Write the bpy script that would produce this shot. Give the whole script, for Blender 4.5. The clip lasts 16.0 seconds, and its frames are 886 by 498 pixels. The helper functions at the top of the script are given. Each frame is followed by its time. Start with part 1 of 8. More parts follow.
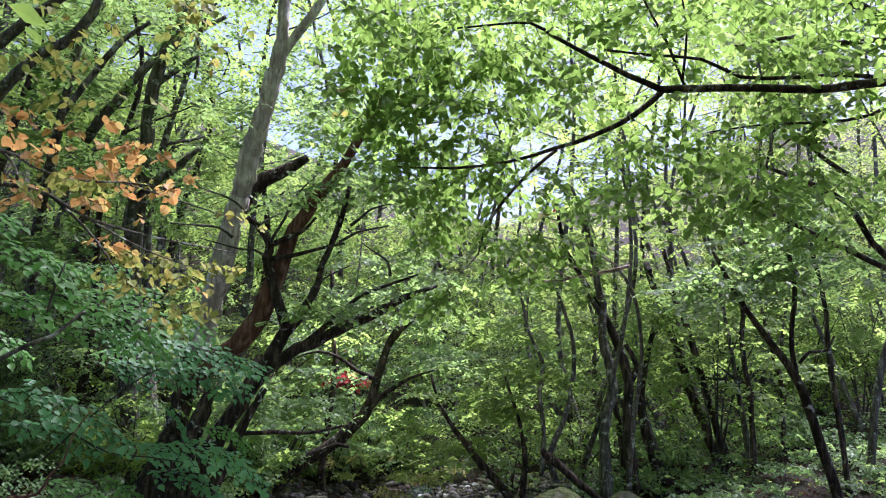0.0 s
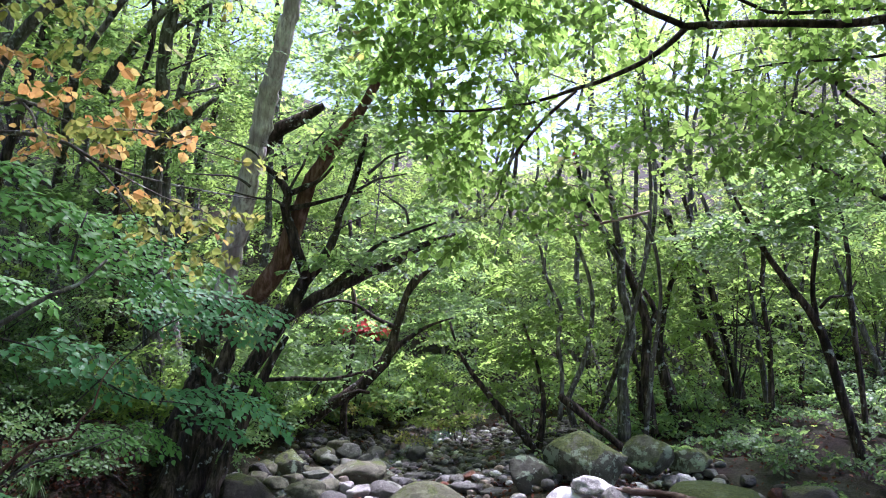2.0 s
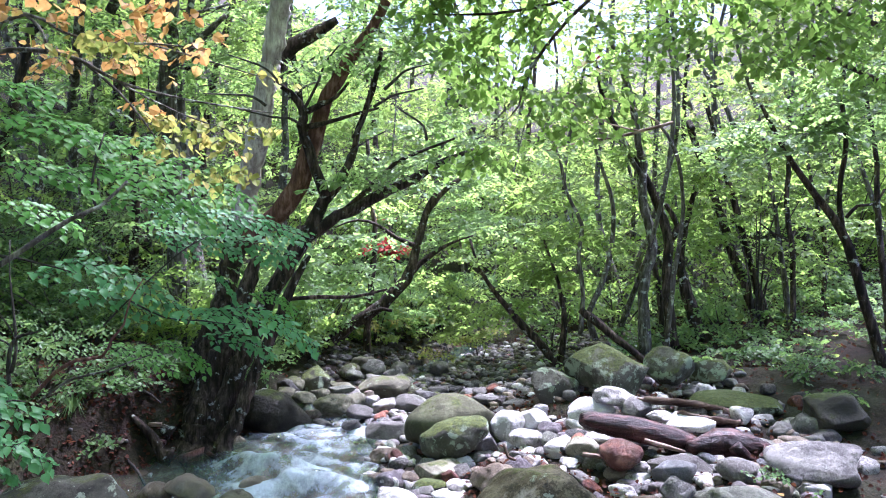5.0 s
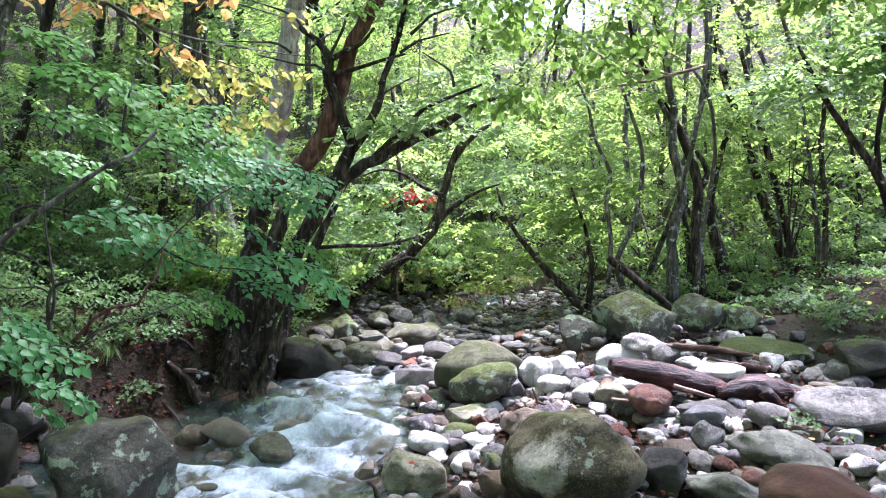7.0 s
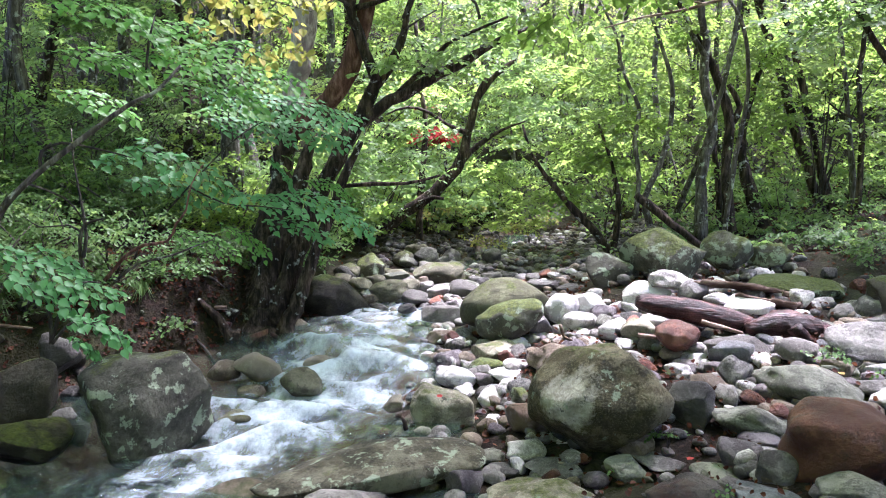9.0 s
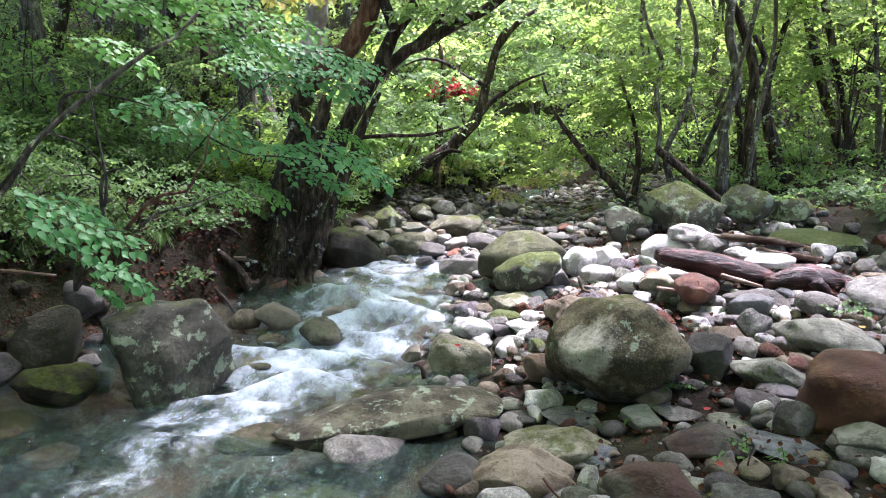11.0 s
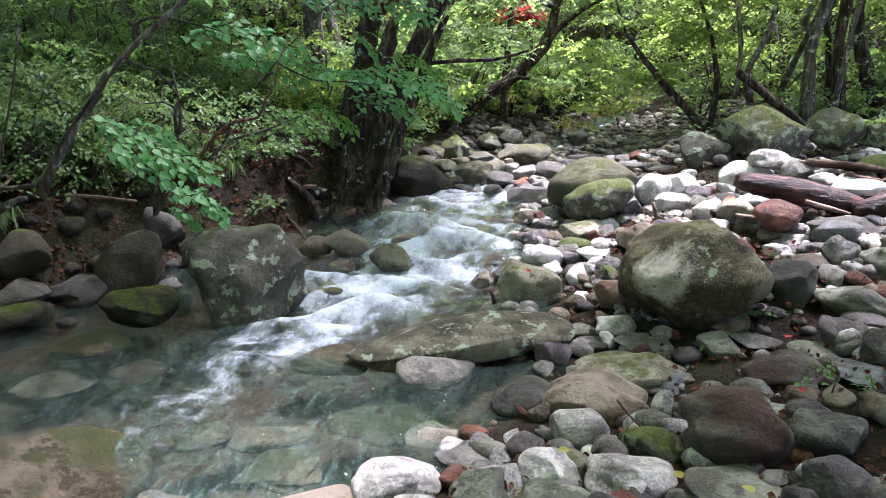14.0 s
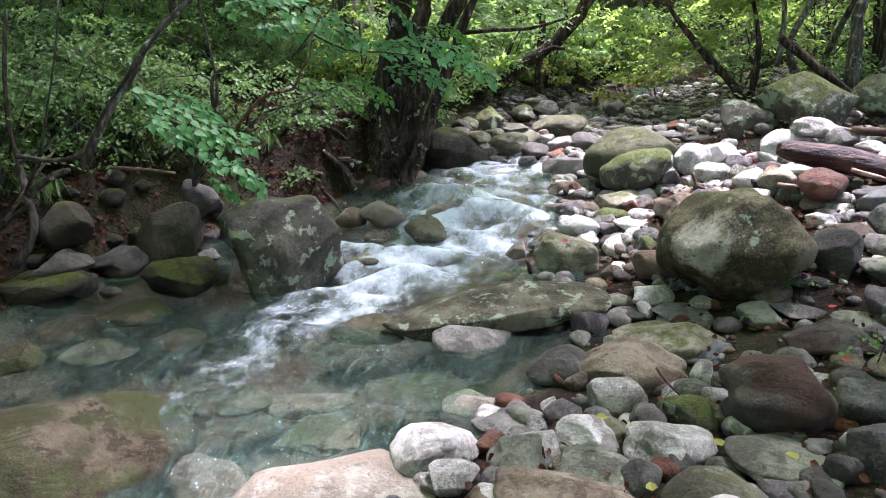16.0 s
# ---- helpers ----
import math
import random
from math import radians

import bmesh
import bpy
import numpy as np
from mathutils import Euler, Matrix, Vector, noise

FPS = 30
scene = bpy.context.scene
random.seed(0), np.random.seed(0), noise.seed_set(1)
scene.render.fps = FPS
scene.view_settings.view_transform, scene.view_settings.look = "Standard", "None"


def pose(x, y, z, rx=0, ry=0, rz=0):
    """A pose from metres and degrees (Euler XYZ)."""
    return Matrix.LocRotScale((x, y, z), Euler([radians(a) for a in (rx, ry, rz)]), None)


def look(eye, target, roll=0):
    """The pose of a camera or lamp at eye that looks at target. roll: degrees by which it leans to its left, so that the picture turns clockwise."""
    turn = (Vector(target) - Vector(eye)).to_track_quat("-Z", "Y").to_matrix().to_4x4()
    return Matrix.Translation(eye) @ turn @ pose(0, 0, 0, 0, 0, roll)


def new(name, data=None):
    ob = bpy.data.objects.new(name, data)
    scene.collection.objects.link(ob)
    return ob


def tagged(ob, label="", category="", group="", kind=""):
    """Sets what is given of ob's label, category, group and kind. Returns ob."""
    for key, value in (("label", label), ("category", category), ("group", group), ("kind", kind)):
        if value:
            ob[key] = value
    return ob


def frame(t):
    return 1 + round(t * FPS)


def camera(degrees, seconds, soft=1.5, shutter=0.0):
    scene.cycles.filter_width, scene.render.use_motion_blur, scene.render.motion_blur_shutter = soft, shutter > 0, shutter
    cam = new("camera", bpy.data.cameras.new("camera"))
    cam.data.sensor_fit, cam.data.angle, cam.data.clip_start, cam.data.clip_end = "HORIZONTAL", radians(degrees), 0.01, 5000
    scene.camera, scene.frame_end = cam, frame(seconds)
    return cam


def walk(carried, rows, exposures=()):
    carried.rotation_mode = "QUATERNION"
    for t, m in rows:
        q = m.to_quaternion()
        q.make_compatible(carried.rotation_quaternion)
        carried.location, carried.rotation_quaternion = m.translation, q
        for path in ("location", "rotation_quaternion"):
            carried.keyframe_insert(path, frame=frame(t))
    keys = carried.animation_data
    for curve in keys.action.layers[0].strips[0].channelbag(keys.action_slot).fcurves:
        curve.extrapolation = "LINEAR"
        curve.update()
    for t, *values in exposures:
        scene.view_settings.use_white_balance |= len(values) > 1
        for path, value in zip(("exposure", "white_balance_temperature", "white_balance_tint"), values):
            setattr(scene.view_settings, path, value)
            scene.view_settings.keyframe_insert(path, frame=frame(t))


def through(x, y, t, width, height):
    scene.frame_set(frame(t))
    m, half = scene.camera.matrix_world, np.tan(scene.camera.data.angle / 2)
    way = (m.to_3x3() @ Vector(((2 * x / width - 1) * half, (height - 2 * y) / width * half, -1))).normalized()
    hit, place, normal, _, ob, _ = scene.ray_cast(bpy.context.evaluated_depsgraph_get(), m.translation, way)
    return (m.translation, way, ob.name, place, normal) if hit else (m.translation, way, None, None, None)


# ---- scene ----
cam = camera(62.0, 16.0, soft=1.0)
ROWS = [
    (0.0, 0.000, -0.000, 1.900, 0.01, 9.60, -1.93),
    (0.5, 0.001, 0.002, 1.898, 0.38, 8.83, -1.80),
    (1.0, 0.001, 0.005, 1.894, 0.63, 7.89, -1.60),
    (1.5, -0.002, 0.009, 1.889, 1.00, 6.73, -1.40),
    (2.0, -0.005, 0.012, 1.881, 1.43, 5.67, -1.57),
    (2.5, -0.008, 0.019, 1.874, 1.77, 4.50, -1.62),
    (3.0, -0.010, 0.028, 1.868, 1.94, 3.42, -1.60),
    (3.5, -0.008, 0.038, 1.861, 2.15, 2.33, -1.27),
    (4.0, -0.008, 0.042, 1.855, 2.39, 1.20, -0.79),
    (6.5, -0.051, 0.045, 1.827, 4.04, -3.03, -0.38),
    (7.0, -0.058, 0.050, 1.818, 4.70, -4.29, -0.11),
    (7.5, -0.063, 0.059, 1.808, 5.32, -5.48, 0.29),
    (8.0, -0.067, 0.062, 1.797, 5.82, -6.52, 0.40),
    (8.5, -0.073, 0.065, 1.787, 6.20, -7.77, 0.47),
    (9.0, -0.077, 0.066, 1.781, 6.50, -8.80, 0.39),
    (11.5, -0.103, 0.066, 1.736, 8.26, -12.90, 0.29),
    (12.0, -0.111, 0.068, 1.724, 8.87, -13.53, 0.40),
    (12.5, -0.118, 0.072, 1.714, 9.59, -14.16, 0.56),
    (13.0, -0.126, 0.079, 1.701, 10.62, -15.16, 0.67),
    (13.5, -0.135, 0.082, 1.691, 11.72, -16.17, 1.00),
    (14.0, -0.139, 0.083, 1.684, 12.55, -17.17, 1.38),
    (14.5, -0.143, 0.080, 1.677, 13.12, -17.94, 1.72),
    (15.0, -0.148, 0.077, 1.672, 13.76, -18.44, 2.05),
    (15.5, -0.153, 0.075, 1.665, 14.35, -18.69, 2.24),
    (16.0, -0.156, 0.075, 1.654, 14.93, -19.00, 2.24),
]
EXPOSURES = [(0.0, 2.02, 5450, 37), (4.0, 2.80, 5150, 37), (9.0, 3.03, 5560, 34), (16.0, 2.84, 5700, 34)]
walk(cam, [(t, pose(x, y, z, 90 + pitch, roll, yaw)) for t, x, y, z, yaw, pitch, roll in ROWS], EXPOSURES)

# ---- light ----
SUN_UP, SUN_ROUND = 66.0, 38.0  # degrees above the horizon, and to the right of straight ahead
world = bpy.data.worlds.new("sky")
scene.world = world
world.use_nodes = True
sky = world.node_tree.nodes.new("ShaderNodeTexSky")
sky.sky_type, sky.sun_disc = "NISHITA", False
sky.sun_elevation, sky.sun_rotation = radians(SUN_UP), radians(SUN_ROUND)
sky.air_density, sky.dust_density, sky.ozone_density = 1.0, 3.0, 1.0
world.node_tree.links.new(sky.outputs[0], world.node_tree.nodes["Background"].inputs[0])
world.node_tree.nodes["Background"].inputs[1].default_value = 0.068
sun = new("sun", bpy.data.lights.new("sun", "SUN"))
sun.data.energy, sun.data.angle, sun.data.color = 4.2, radians(14), (1.0, 0.95, 0.86)
to_sun = Vector((math.sin(radians(SUN_ROUND)) * math.cos(radians(SUN_UP)), math.cos(radians(SUN_ROUND)) * math.cos(radians(SUN_UP)), math.sin(radians(SUN_UP))))
sun.matrix_world = look(to_sun * 40, (0, 0, 0))


# ---- materials ----
class Nodes:
    """A small builder for node materials."""

    def __init__(self, name, rough=0.8, where="Object"):
        self.mat = bpy.data.materials.new(name)
        self.mat.use_nodes = True
        self.tree = self.mat.node_tree
        self.bsdf = self.tree.nodes["Principled BSDF"]
        self.out = self.tree.nodes["Material Output"]
        self.bsdf.inputs["Roughness"].default_value = rough
        self.bsdf.inputs["Specular IOR Level"].default_value = 0.22
        self.coord = self.tree.nodes.new("ShaderNodeTexCoord").outputs[where]

    def put(self, kind, **sockets):
        node = self.tree.nodes.new(kind)
        for key, value in sockets.items():
            slot = node.inputs[int(key[1:])] if key[0] == "i" and key[1:].isdigit() else node.inputs[key.replace("_", " ")]
            if isinstance(value, bpy.types.NodeSocket):
                self.tree.links.new(value, slot)
            else:
                slot.default_value = value
        return node

    def stretch(self, sx, sy, sz):
        return self.put("ShaderNodeMapping", Vector=self.coord, Scale=(sx, sy, sz)).outputs[0]

    def noise(self, scale, detail=5.0, rough=0.6, vector=None):
        return self.put("ShaderNodeTexNoise", Vector=vector or self.coord, Scale=scale, Detail=detail, Roughness=rough).outputs[0]

    def ramp(self, fac, *stops):
        node = self.put("ShaderNodeValToRGB", Fac=fac)
        while len(node.color_ramp.elements) < len(stops):
            node.color_ramp.elements.new(0.5)
        for element, (at, colour) in zip(node.color_ramp.elements, stops):
            element.position = at
            element.color = (*colour, 1) if len(colour) == 3 else colour
        return node.outputs[0]

    def step(self, fac, low, high):
        return self.put("ShaderNodeMapRange", Value=fac, From_Min=low, From_Max=high).outputs[0]

    def mix(self, fac, a, b, how="MIX"):
        node = self.tree.nodes.new("ShaderNodeMix")
        node.data_type, node.blend_type = "RGBA", how
        for slot, value in ((node.inputs[0], fac), (node.inputs[6], a), (node.inputs[7], b)):
            if isinstance(value, bpy.types.NodeSocket):
                self.tree.links.new(value, slot)
            else:
                slot.default_value = (*value, 1) if isinstance(value, tuple) and len(value) == 3 else value
        return node.outputs[2]

    def math(self, how, a, b=0.0):
        node = self.put("ShaderNodeMath", i0=a, i1=b)
        node.operation = how
        return node.outputs[0]

    def colour(self, value):
        self.tree.links.new(value, self.bsdf.inputs["Base Color"])

    def bump(self, height, strength=0.5, distance=0.02):
        self.tree.links.new(self.put("ShaderNodeBump", Height=height, Strength=strength, Distance=distance).outputs[0], self.bsdf.inputs["Normal"])

    def island(self):
        return self.tree.nodes.new("ShaderNodeNewGeometry").outputs["Random Per Island"]

    def each(self):
        return self.tree.nodes.new("ShaderNodeObjectInfo").outputs["Random"]

    def up(self):
        sep = self.put("ShaderNodeSeparateXYZ", Vector=self.tree.nodes.new("ShaderNodeNewGeometry").outputs["Normal"])
        return sep.outputs[2]


def leaf_material(name, dark, mid, light, glow=0.45, gloss=0.35, glow_colour=(0.27, 0.46, 0.13)):
    n = Nodes(name, rough=0.45)
    vein = n.noise(60.0, 2.0)
    base = n.ramp(n.island(), (0.0, dark), (0.5, mid), (1.0, light))
    base = n.mix(n.step(vein, 0.3, 0.9), base, tuple(0.85 * c for c in mid))
    n.colour(base)
    n.bsdf.inputs["Specular IOR Level"].default_value = gloss
    through = n.put("ShaderNodeBsdfTranslucent", Color=n.mix(0.6, base, glow_colour))
    blend = n.put("ShaderNodeMixShader", i0=glow, i1=n.bsdf.outputs[0], i2=through.outputs[0])
    n.tree.links.new(blend.outputs[0], n.out.inputs[0])
    return n.mat


def autumn_material(name, dark, mid, light):
    n = Nodes(name, rough=0.6)
    base = n.ramp(n.island(), (0.0, dark), (0.45, mid), (1.0, light))
    base = n.mix(n.step(n.noise(40.0, 3.0), 0.35, 0.75), base, dark)
    n.colour(base)
    through = n.put("ShaderNodeBsdfTranslucent", Color=base)
    blend = n.put("ShaderNodeMixShader", i0=0.55, i1=n.bsdf.outputs[0], i2=through.outputs[0])
    n.tree.links.new(blend.outputs[0], n.out.inputs[0])
    return n.mat


def bark_material(name, dark, mid, pale, lichen=0.0, rough=0.85, grain_way=(1.0, 1.0, 0.16)):
    n = Nodes(name, rough=rough)
    grain = n.noise(26.0, 6.0, 0.7, n.stretch(*grain_way))
    blotch = n.noise(5.0, 4.0)
    base = n.ramp(grain, (0.40, dark), (0.5, mid), (0.62, pale))
    base = n.mix(n.step(blotch, 0.4, 0.7), base, dark)
    if lichen:
        spots = n.step(n.noise(11.0, 5.0, 0.65), 0.62 - lichen * 0.2, 0.70 - lichen * 0.2)
        base = n.mix(spots, base, (0.42, 0.44, 0.40))
    n.colour(base)
    n.bump(n.math("ADD", grain, n.math("MULTIPLY", n.noise(70.0, 3.0), 0.4)), 0.9, 0.02)
    return n.mat


def rock_material(name, dark, mid, pale, moss=0.0, lichen=0.0, stain=None, rough=0.75, speck=0.25, bare=None):
    n = Nodes(name, rough=rough)
    drift = n.put("ShaderNodeMapping", Vector=n.coord, Location=n.put("ShaderNodeCombineXYZ", X=n.math("MULTIPLY", n.each(), 31.0), Y=n.math("MULTIPLY", n.each(), 17.0)).outputs[0]).outputs[0]
    broad, fine, grit = n.noise(3.2, 6.0, 0.62, drift), n.noise(15.0, 9.0, 0.75, drift), n.noise(95.0, 4.0, 0.75, drift)
    base = n.ramp(n.math("ADD", n.math("MULTIPLY", broad, 0.6), n.math("MULTIPLY", fine, 0.4)), (0.41, dark), (0.5, mid), (0.58, pale))
    patch = n.noise(5.5, 9.0, 0.72, drift)
    base = n.mix(n.math("MULTIPLY", n.step(patch, 0.525, 0.56), 0.7), base, tuple(0.6 * c for c in dark))
    base = n.mix(n.math("MULTIPLY", n.step(patch, 0.44, 0.41), 0.65), base, tuple(min(1.15 * c, 0.85) for c in pale))
    base = n.mix(n.math("MULTIPLY", n.step(grit, 0.54, 0.62), speck), base, tuple(0.35 * c for c in dark))
    base = n.mix(n.math("MULTIPLY", n.step(grit, 0.45, 0.38), speck), base, tuple(min(1.2 * c, 0.85) for c in pale))
    base = n.mix(n.math("MULTIPLY", n.each(), 0.35), base, n.mix(0.5, base, (0.26, 0.22, 0.18)))
    if stain:
        base = n.mix(n.math("MULTIPLY", n.step(n.noise(2.4, 6.0, 0.66, drift), 0.47, 0.56), 0.85), base, stain)
    if bare:
        away = n.put("ShaderNodeVectorMath", i0=n.coord, i1=bare)
        away.operation = "DISTANCE"
        worn = n.step(n.math("ADD", away.outputs["Value"], n.math("MULTIPLY", n.noise(6.0, 8.0, 0.72, drift), 0.5)), 0.45, 0.38)
        base = n.mix(n.math("MULTIPLY", worn, 0.9), base, n.ramp(fine, (0.35, (0.30, 0.27, 0.21)), (0.6, (0.56, 0.53, 0.46))))
        pits = n.step(n.noise(9.0, 6.0, 0.7, drift), 0.60, 0.66)
        base = n.mix(n.math("MULTIPLY", pits, 0.8), base, (0.030, 0.027, 0.018))
    if lichen:
        spots = n.step(n.noise(8.0, 8.0, 0.72, drift), 0.645 - 0.10 * lichen, 0.67 - 0.10 * lichen)
        base = n.mix(n.math("MULTIPLY", spots, 0.85), base, (0.30, 0.36, 0.26))
        dots = n.step(n.noise(19.0, 6.0, 0.7, drift), 0.62, 0.67)
        base = n.mix(n.math("MULTIPLY", dots, 0.8), base, (0.035, 0.038, 0.03))
    if moss:
        cover = n.math("MULTIPLY", n.step(n.math("ADD", n.up(), n.math("MULTIPLY", n.noise(6.0, 6.0, 0.7, drift), 1.6)), 2.05 - moss, 2.25 - moss), 0.88)
        green = n.ramp(n.noise(45.0, 5.0, 0.7), (0.3, (0.022, 0.034, 0.008)), (0.55, (0.085, 0.105, 0.020)), (0.75, (0.19, 0.20, 0.045)))
        base = n.mix(cover, base, green)
    n.colour(base)
    n.bump(n.math("ADD", n.math("ADD", fine, n.math("MULTIPLY", grit, 0.22)), n.math("MULTIPLY", patch, 1.0)), 1.0, 0.032)
    return n.mat


LEAF = {
    "beech": leaf_material("beech_leaf", (0.075, 0.150, 0.026), (0.105, 0.200, 0.037), (0.135, 0.235, 0.046), 0.72, 0.2, (0.34, 0.52, 0.10)),
    "broad": leaf_material("broad_leaf", (0.075, 0.225, 0.082), (0.105, 0.285, 0.106), (0.145, 0.35, 0.135), 0.45, 0.35, (0.20, 0.52, 0.16)),
    "bright": leaf_material("bright_leaf", (0.080, 0.220, 0.042), (0.115, 0.290, 0.060), (0.16, 0.35, 0.08), 0.55, 0.3, (0.30, 0.60, 0.12)),
    "maple": leaf_material("maple_leaf", (0.068, 0.140, 0.042), (0.098, 0.188, 0.058), (0.135, 0.235, 0.076), 0.66, 0.25, (0.38, 0.56, 0.15)),
    "shrub": leaf_material("shrub_leaf", (0.048, 0.105, 0.030), (0.072, 0.142, 0.042), (0.115, 0.185, 0.060), 0.40, 0.2, (0.20, 0.30, 0.08)),
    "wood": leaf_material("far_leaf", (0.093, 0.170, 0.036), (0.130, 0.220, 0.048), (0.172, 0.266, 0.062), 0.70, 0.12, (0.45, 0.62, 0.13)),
    # Paler copy of the far leaf, with sunlight put into its colour.
    "sunny": leaf_material("pale_sunlit_leaf", (0.12, 0.195, 0.040), (0.165, 0.245, 0.052), (0.21, 0.29, 0.072), 0.68, 0.1, (0.50, 0.62, 0.15)),
    "fern": leaf_material("fern_leaf", (0.05, 0.115, 0.028), (0.08, 0.17, 0.042), (0.12, 0.22, 0.06), 0.4),
    "orange": autumn_material("orange_leaf", (0.40, 0.20, 0.06), (0.58, 0.34, 0.11), (0.56, 0.46, 0.15)),
    "yellow": autumn_material("yellow_leaf", (0.19, 0.24, 0.05), (0.32, 0.32, 0.07), (0.42, 0.34, 0.09)),
    "red": autumn_material("red_leaf", (0.30, 0.03, 0.03), (0.50, 0.06, 0.06), (0.58, 0.14, 0.10)),
    "litter": autumn_material("fallen_leaf", (0.045, 0.017, 0.012), (0.105, 0.038, 0.023), (0.21, 0.085, 0.042)),
}
BARK = {
    "pale": bark_material("pale_bark", (0.27, 0.21, 0.23), (0.58, 0.49, 0.52), (0.84, 0.78, 0.80), 0.1),
    "red": bark_material("red_brown_bark", (0.07, 0.032, 0.025), (0.16, 0.075, 0.058), (0.28, 0.16, 0.13)),
    "dark": bark_material("dark_bark", (0.012, 0.008, 0.007), (0.048, 0.032, 0.026), (0.14, 0.100, 0.080), 0.1),
    # Grey bark, made lighter to put haze and bounce light on far trunks.
    "grey": bark_material("grey_bark", (0.045, 0.038, 0.034), (0.12, 0.104, 0.094), (0.25, 0.225, 0.205), 0.25),
    "twig": bark_material("twig_bark", (0.030, 0.024, 0.022), (0.065, 0.055, 0.050), (0.14, 0.12, 0.115)),
    "rot": bark_material("wet_rotten_wood", (0.010, 0.005, 0.005), (0.040, 0.015, 0.014), (0.16, 0.075, 0.068), 0.0, 0.40, (0.14, 1.0, 1.0)),
    "plank": bark_material("weathered_wood", (0.085, 0.052, 0.038), (0.22, 0.15, 0.115), (0.42, 0.33, 0.27), 0.0, 0.85, (0.14, 1.0, 1.0)),
}
ROCK = {
    "white": rock_material("white_stone", (0.46, 0.43, 0.42), (0.66, 0.63, 0.62), (0.78, 0.76, 0.75), speck=0.15),
    "pale": rock_material("pale_grey_stone", (0.27, 0.25, 0.24), (0.50, 0.475, 0.46), (0.70, 0.68, 0.66), speck=0.35),
    "grey": rock_material("grey_stone", (0.085, 0.080, 0.078), (0.16, 0.152, 0.146), (0.28, 0.265, 0.25)),
    "olive": rock_material("olive_grey_stone", (0.050, 0.050, 0.030), (0.095, 0.094, 0.058), (0.175, 0.17, 0.115), moss=0.3, lichen=0.2),
    "mossy": rock_material("mossy_stone", (0.034, 0.036, 0.026), (0.066, 0.068, 0.048), (0.13, 0.13, 0.095), moss=0.80, lichen=1.2),
    "lichen": rock_material("lichened_stone", (0.030, 0.031, 0.025), (0.060, 0.060, 0.048), (0.11, 0.112, 0.086), moss=0.33, lichen=0.9),
    "boulder": rock_material("weathered_boulder", (0.040, 0.034, 0.015), (0.105, 0.087, 0.045), (0.21, 0.185, 0.115), moss=0.30, lichen=0.45, bare=(-0.20, -0.27, 0.08), speck=0.5),
    "moss_dome": rock_material("dull_olive_stone", (0.052, 0.055, 0.026), (0.085, 0.090, 0.045), (0.135, 0.14, 0.075), moss=0.35, speck=0.3),
    "crusted": rock_material("lichen_crusted_rock", (0.042, 0.038, 0.025), (0.088, 0.080, 0.054), (0.165, 0.152, 0.11), moss=0.12, lichen=0.8),
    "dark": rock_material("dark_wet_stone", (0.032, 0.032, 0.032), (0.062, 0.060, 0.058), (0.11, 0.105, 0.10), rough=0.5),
    # Darker than the damp moss calls for: bank shade is in the base colour.
    "shade": rock_material("shaded_mossy_stone", (0.014, 0.013, 0.009), (0.032, 0.029, 0.020), (0.064, 0.058, 0.042), moss=0.48, rough=0.45),
    "wet": rock_material("wet_brown_rock", (0.042, 0.032, 0.021), (0.092, 0.073, 0.051), (0.155, 0.128, 0.094), rough=0.2, stain=(0.060, 0.068, 0.030)),
    "blue": rock_material("blue_grey_stone", (0.085, 0.095, 0.105), (0.14, 0.15, 0.165), (0.23, 0.24, 0.255), rough=0.6),
    "violet": rock_material("violet_grey_stone", (0.085, 0.070, 0.080), (0.14, 0.118, 0.128), (0.22, 0.195, 0.205), rough=0.65),
    "block": rock_material("olive_tan_stone", (0.12, 0.11, 0.075), (0.23, 0.215, 0.155), (0.38, 0.355, 0.27), moss=0.35, lichen=0.3),
    "brown": rock_material("brown_stone", (0.095, 0.068, 0.048), (0.18, 0.138, 0.10), (0.30, 0.245, 0.19), rough=0.65),
    "tan": rock_material("tan_stone", (0.19, 0.165, 0.13), (0.285, 0.255, 0.21), (0.40, 0.365, 0.31), stain=(0.24, 0.195, 0.15)),
    "red": rock_material("red_brown_stone", (0.065, 0.023, 0.018), (0.18, 0.053, 0.031), (0.28, 0.115, 0.070), stain=(0.105, 0.042, 0.034), rough=0.45),
    "rust": rock_material("dark_rust_stone", (0.035, 0.030, 0.028), (0.070, 0.060, 0.054), (0.13, 0.11, 0.095), stain=(0.085, 0.042, 0.033), rough=0.5),
    "russet": rock_material("russet_stone", (0.075, 0.030, 0.016), (0.15, 0.066, 0.036), (0.24, 0.12, 0.07), rough=0.4),
    "green": rock_material("green_grey_stone", (0.085, 0.090, 0.070), (0.17, 0.178, 0.14), (0.29, 0.295, 0.24), rough=0.65),
    "pink": rock_material("pink_grey_stone", (0.20, 0.145, 0.135), (0.31, 0.235, 0.22), (0.43, 0.345, 0.33), stain=(0.16, 0.11, 0.07)),
}


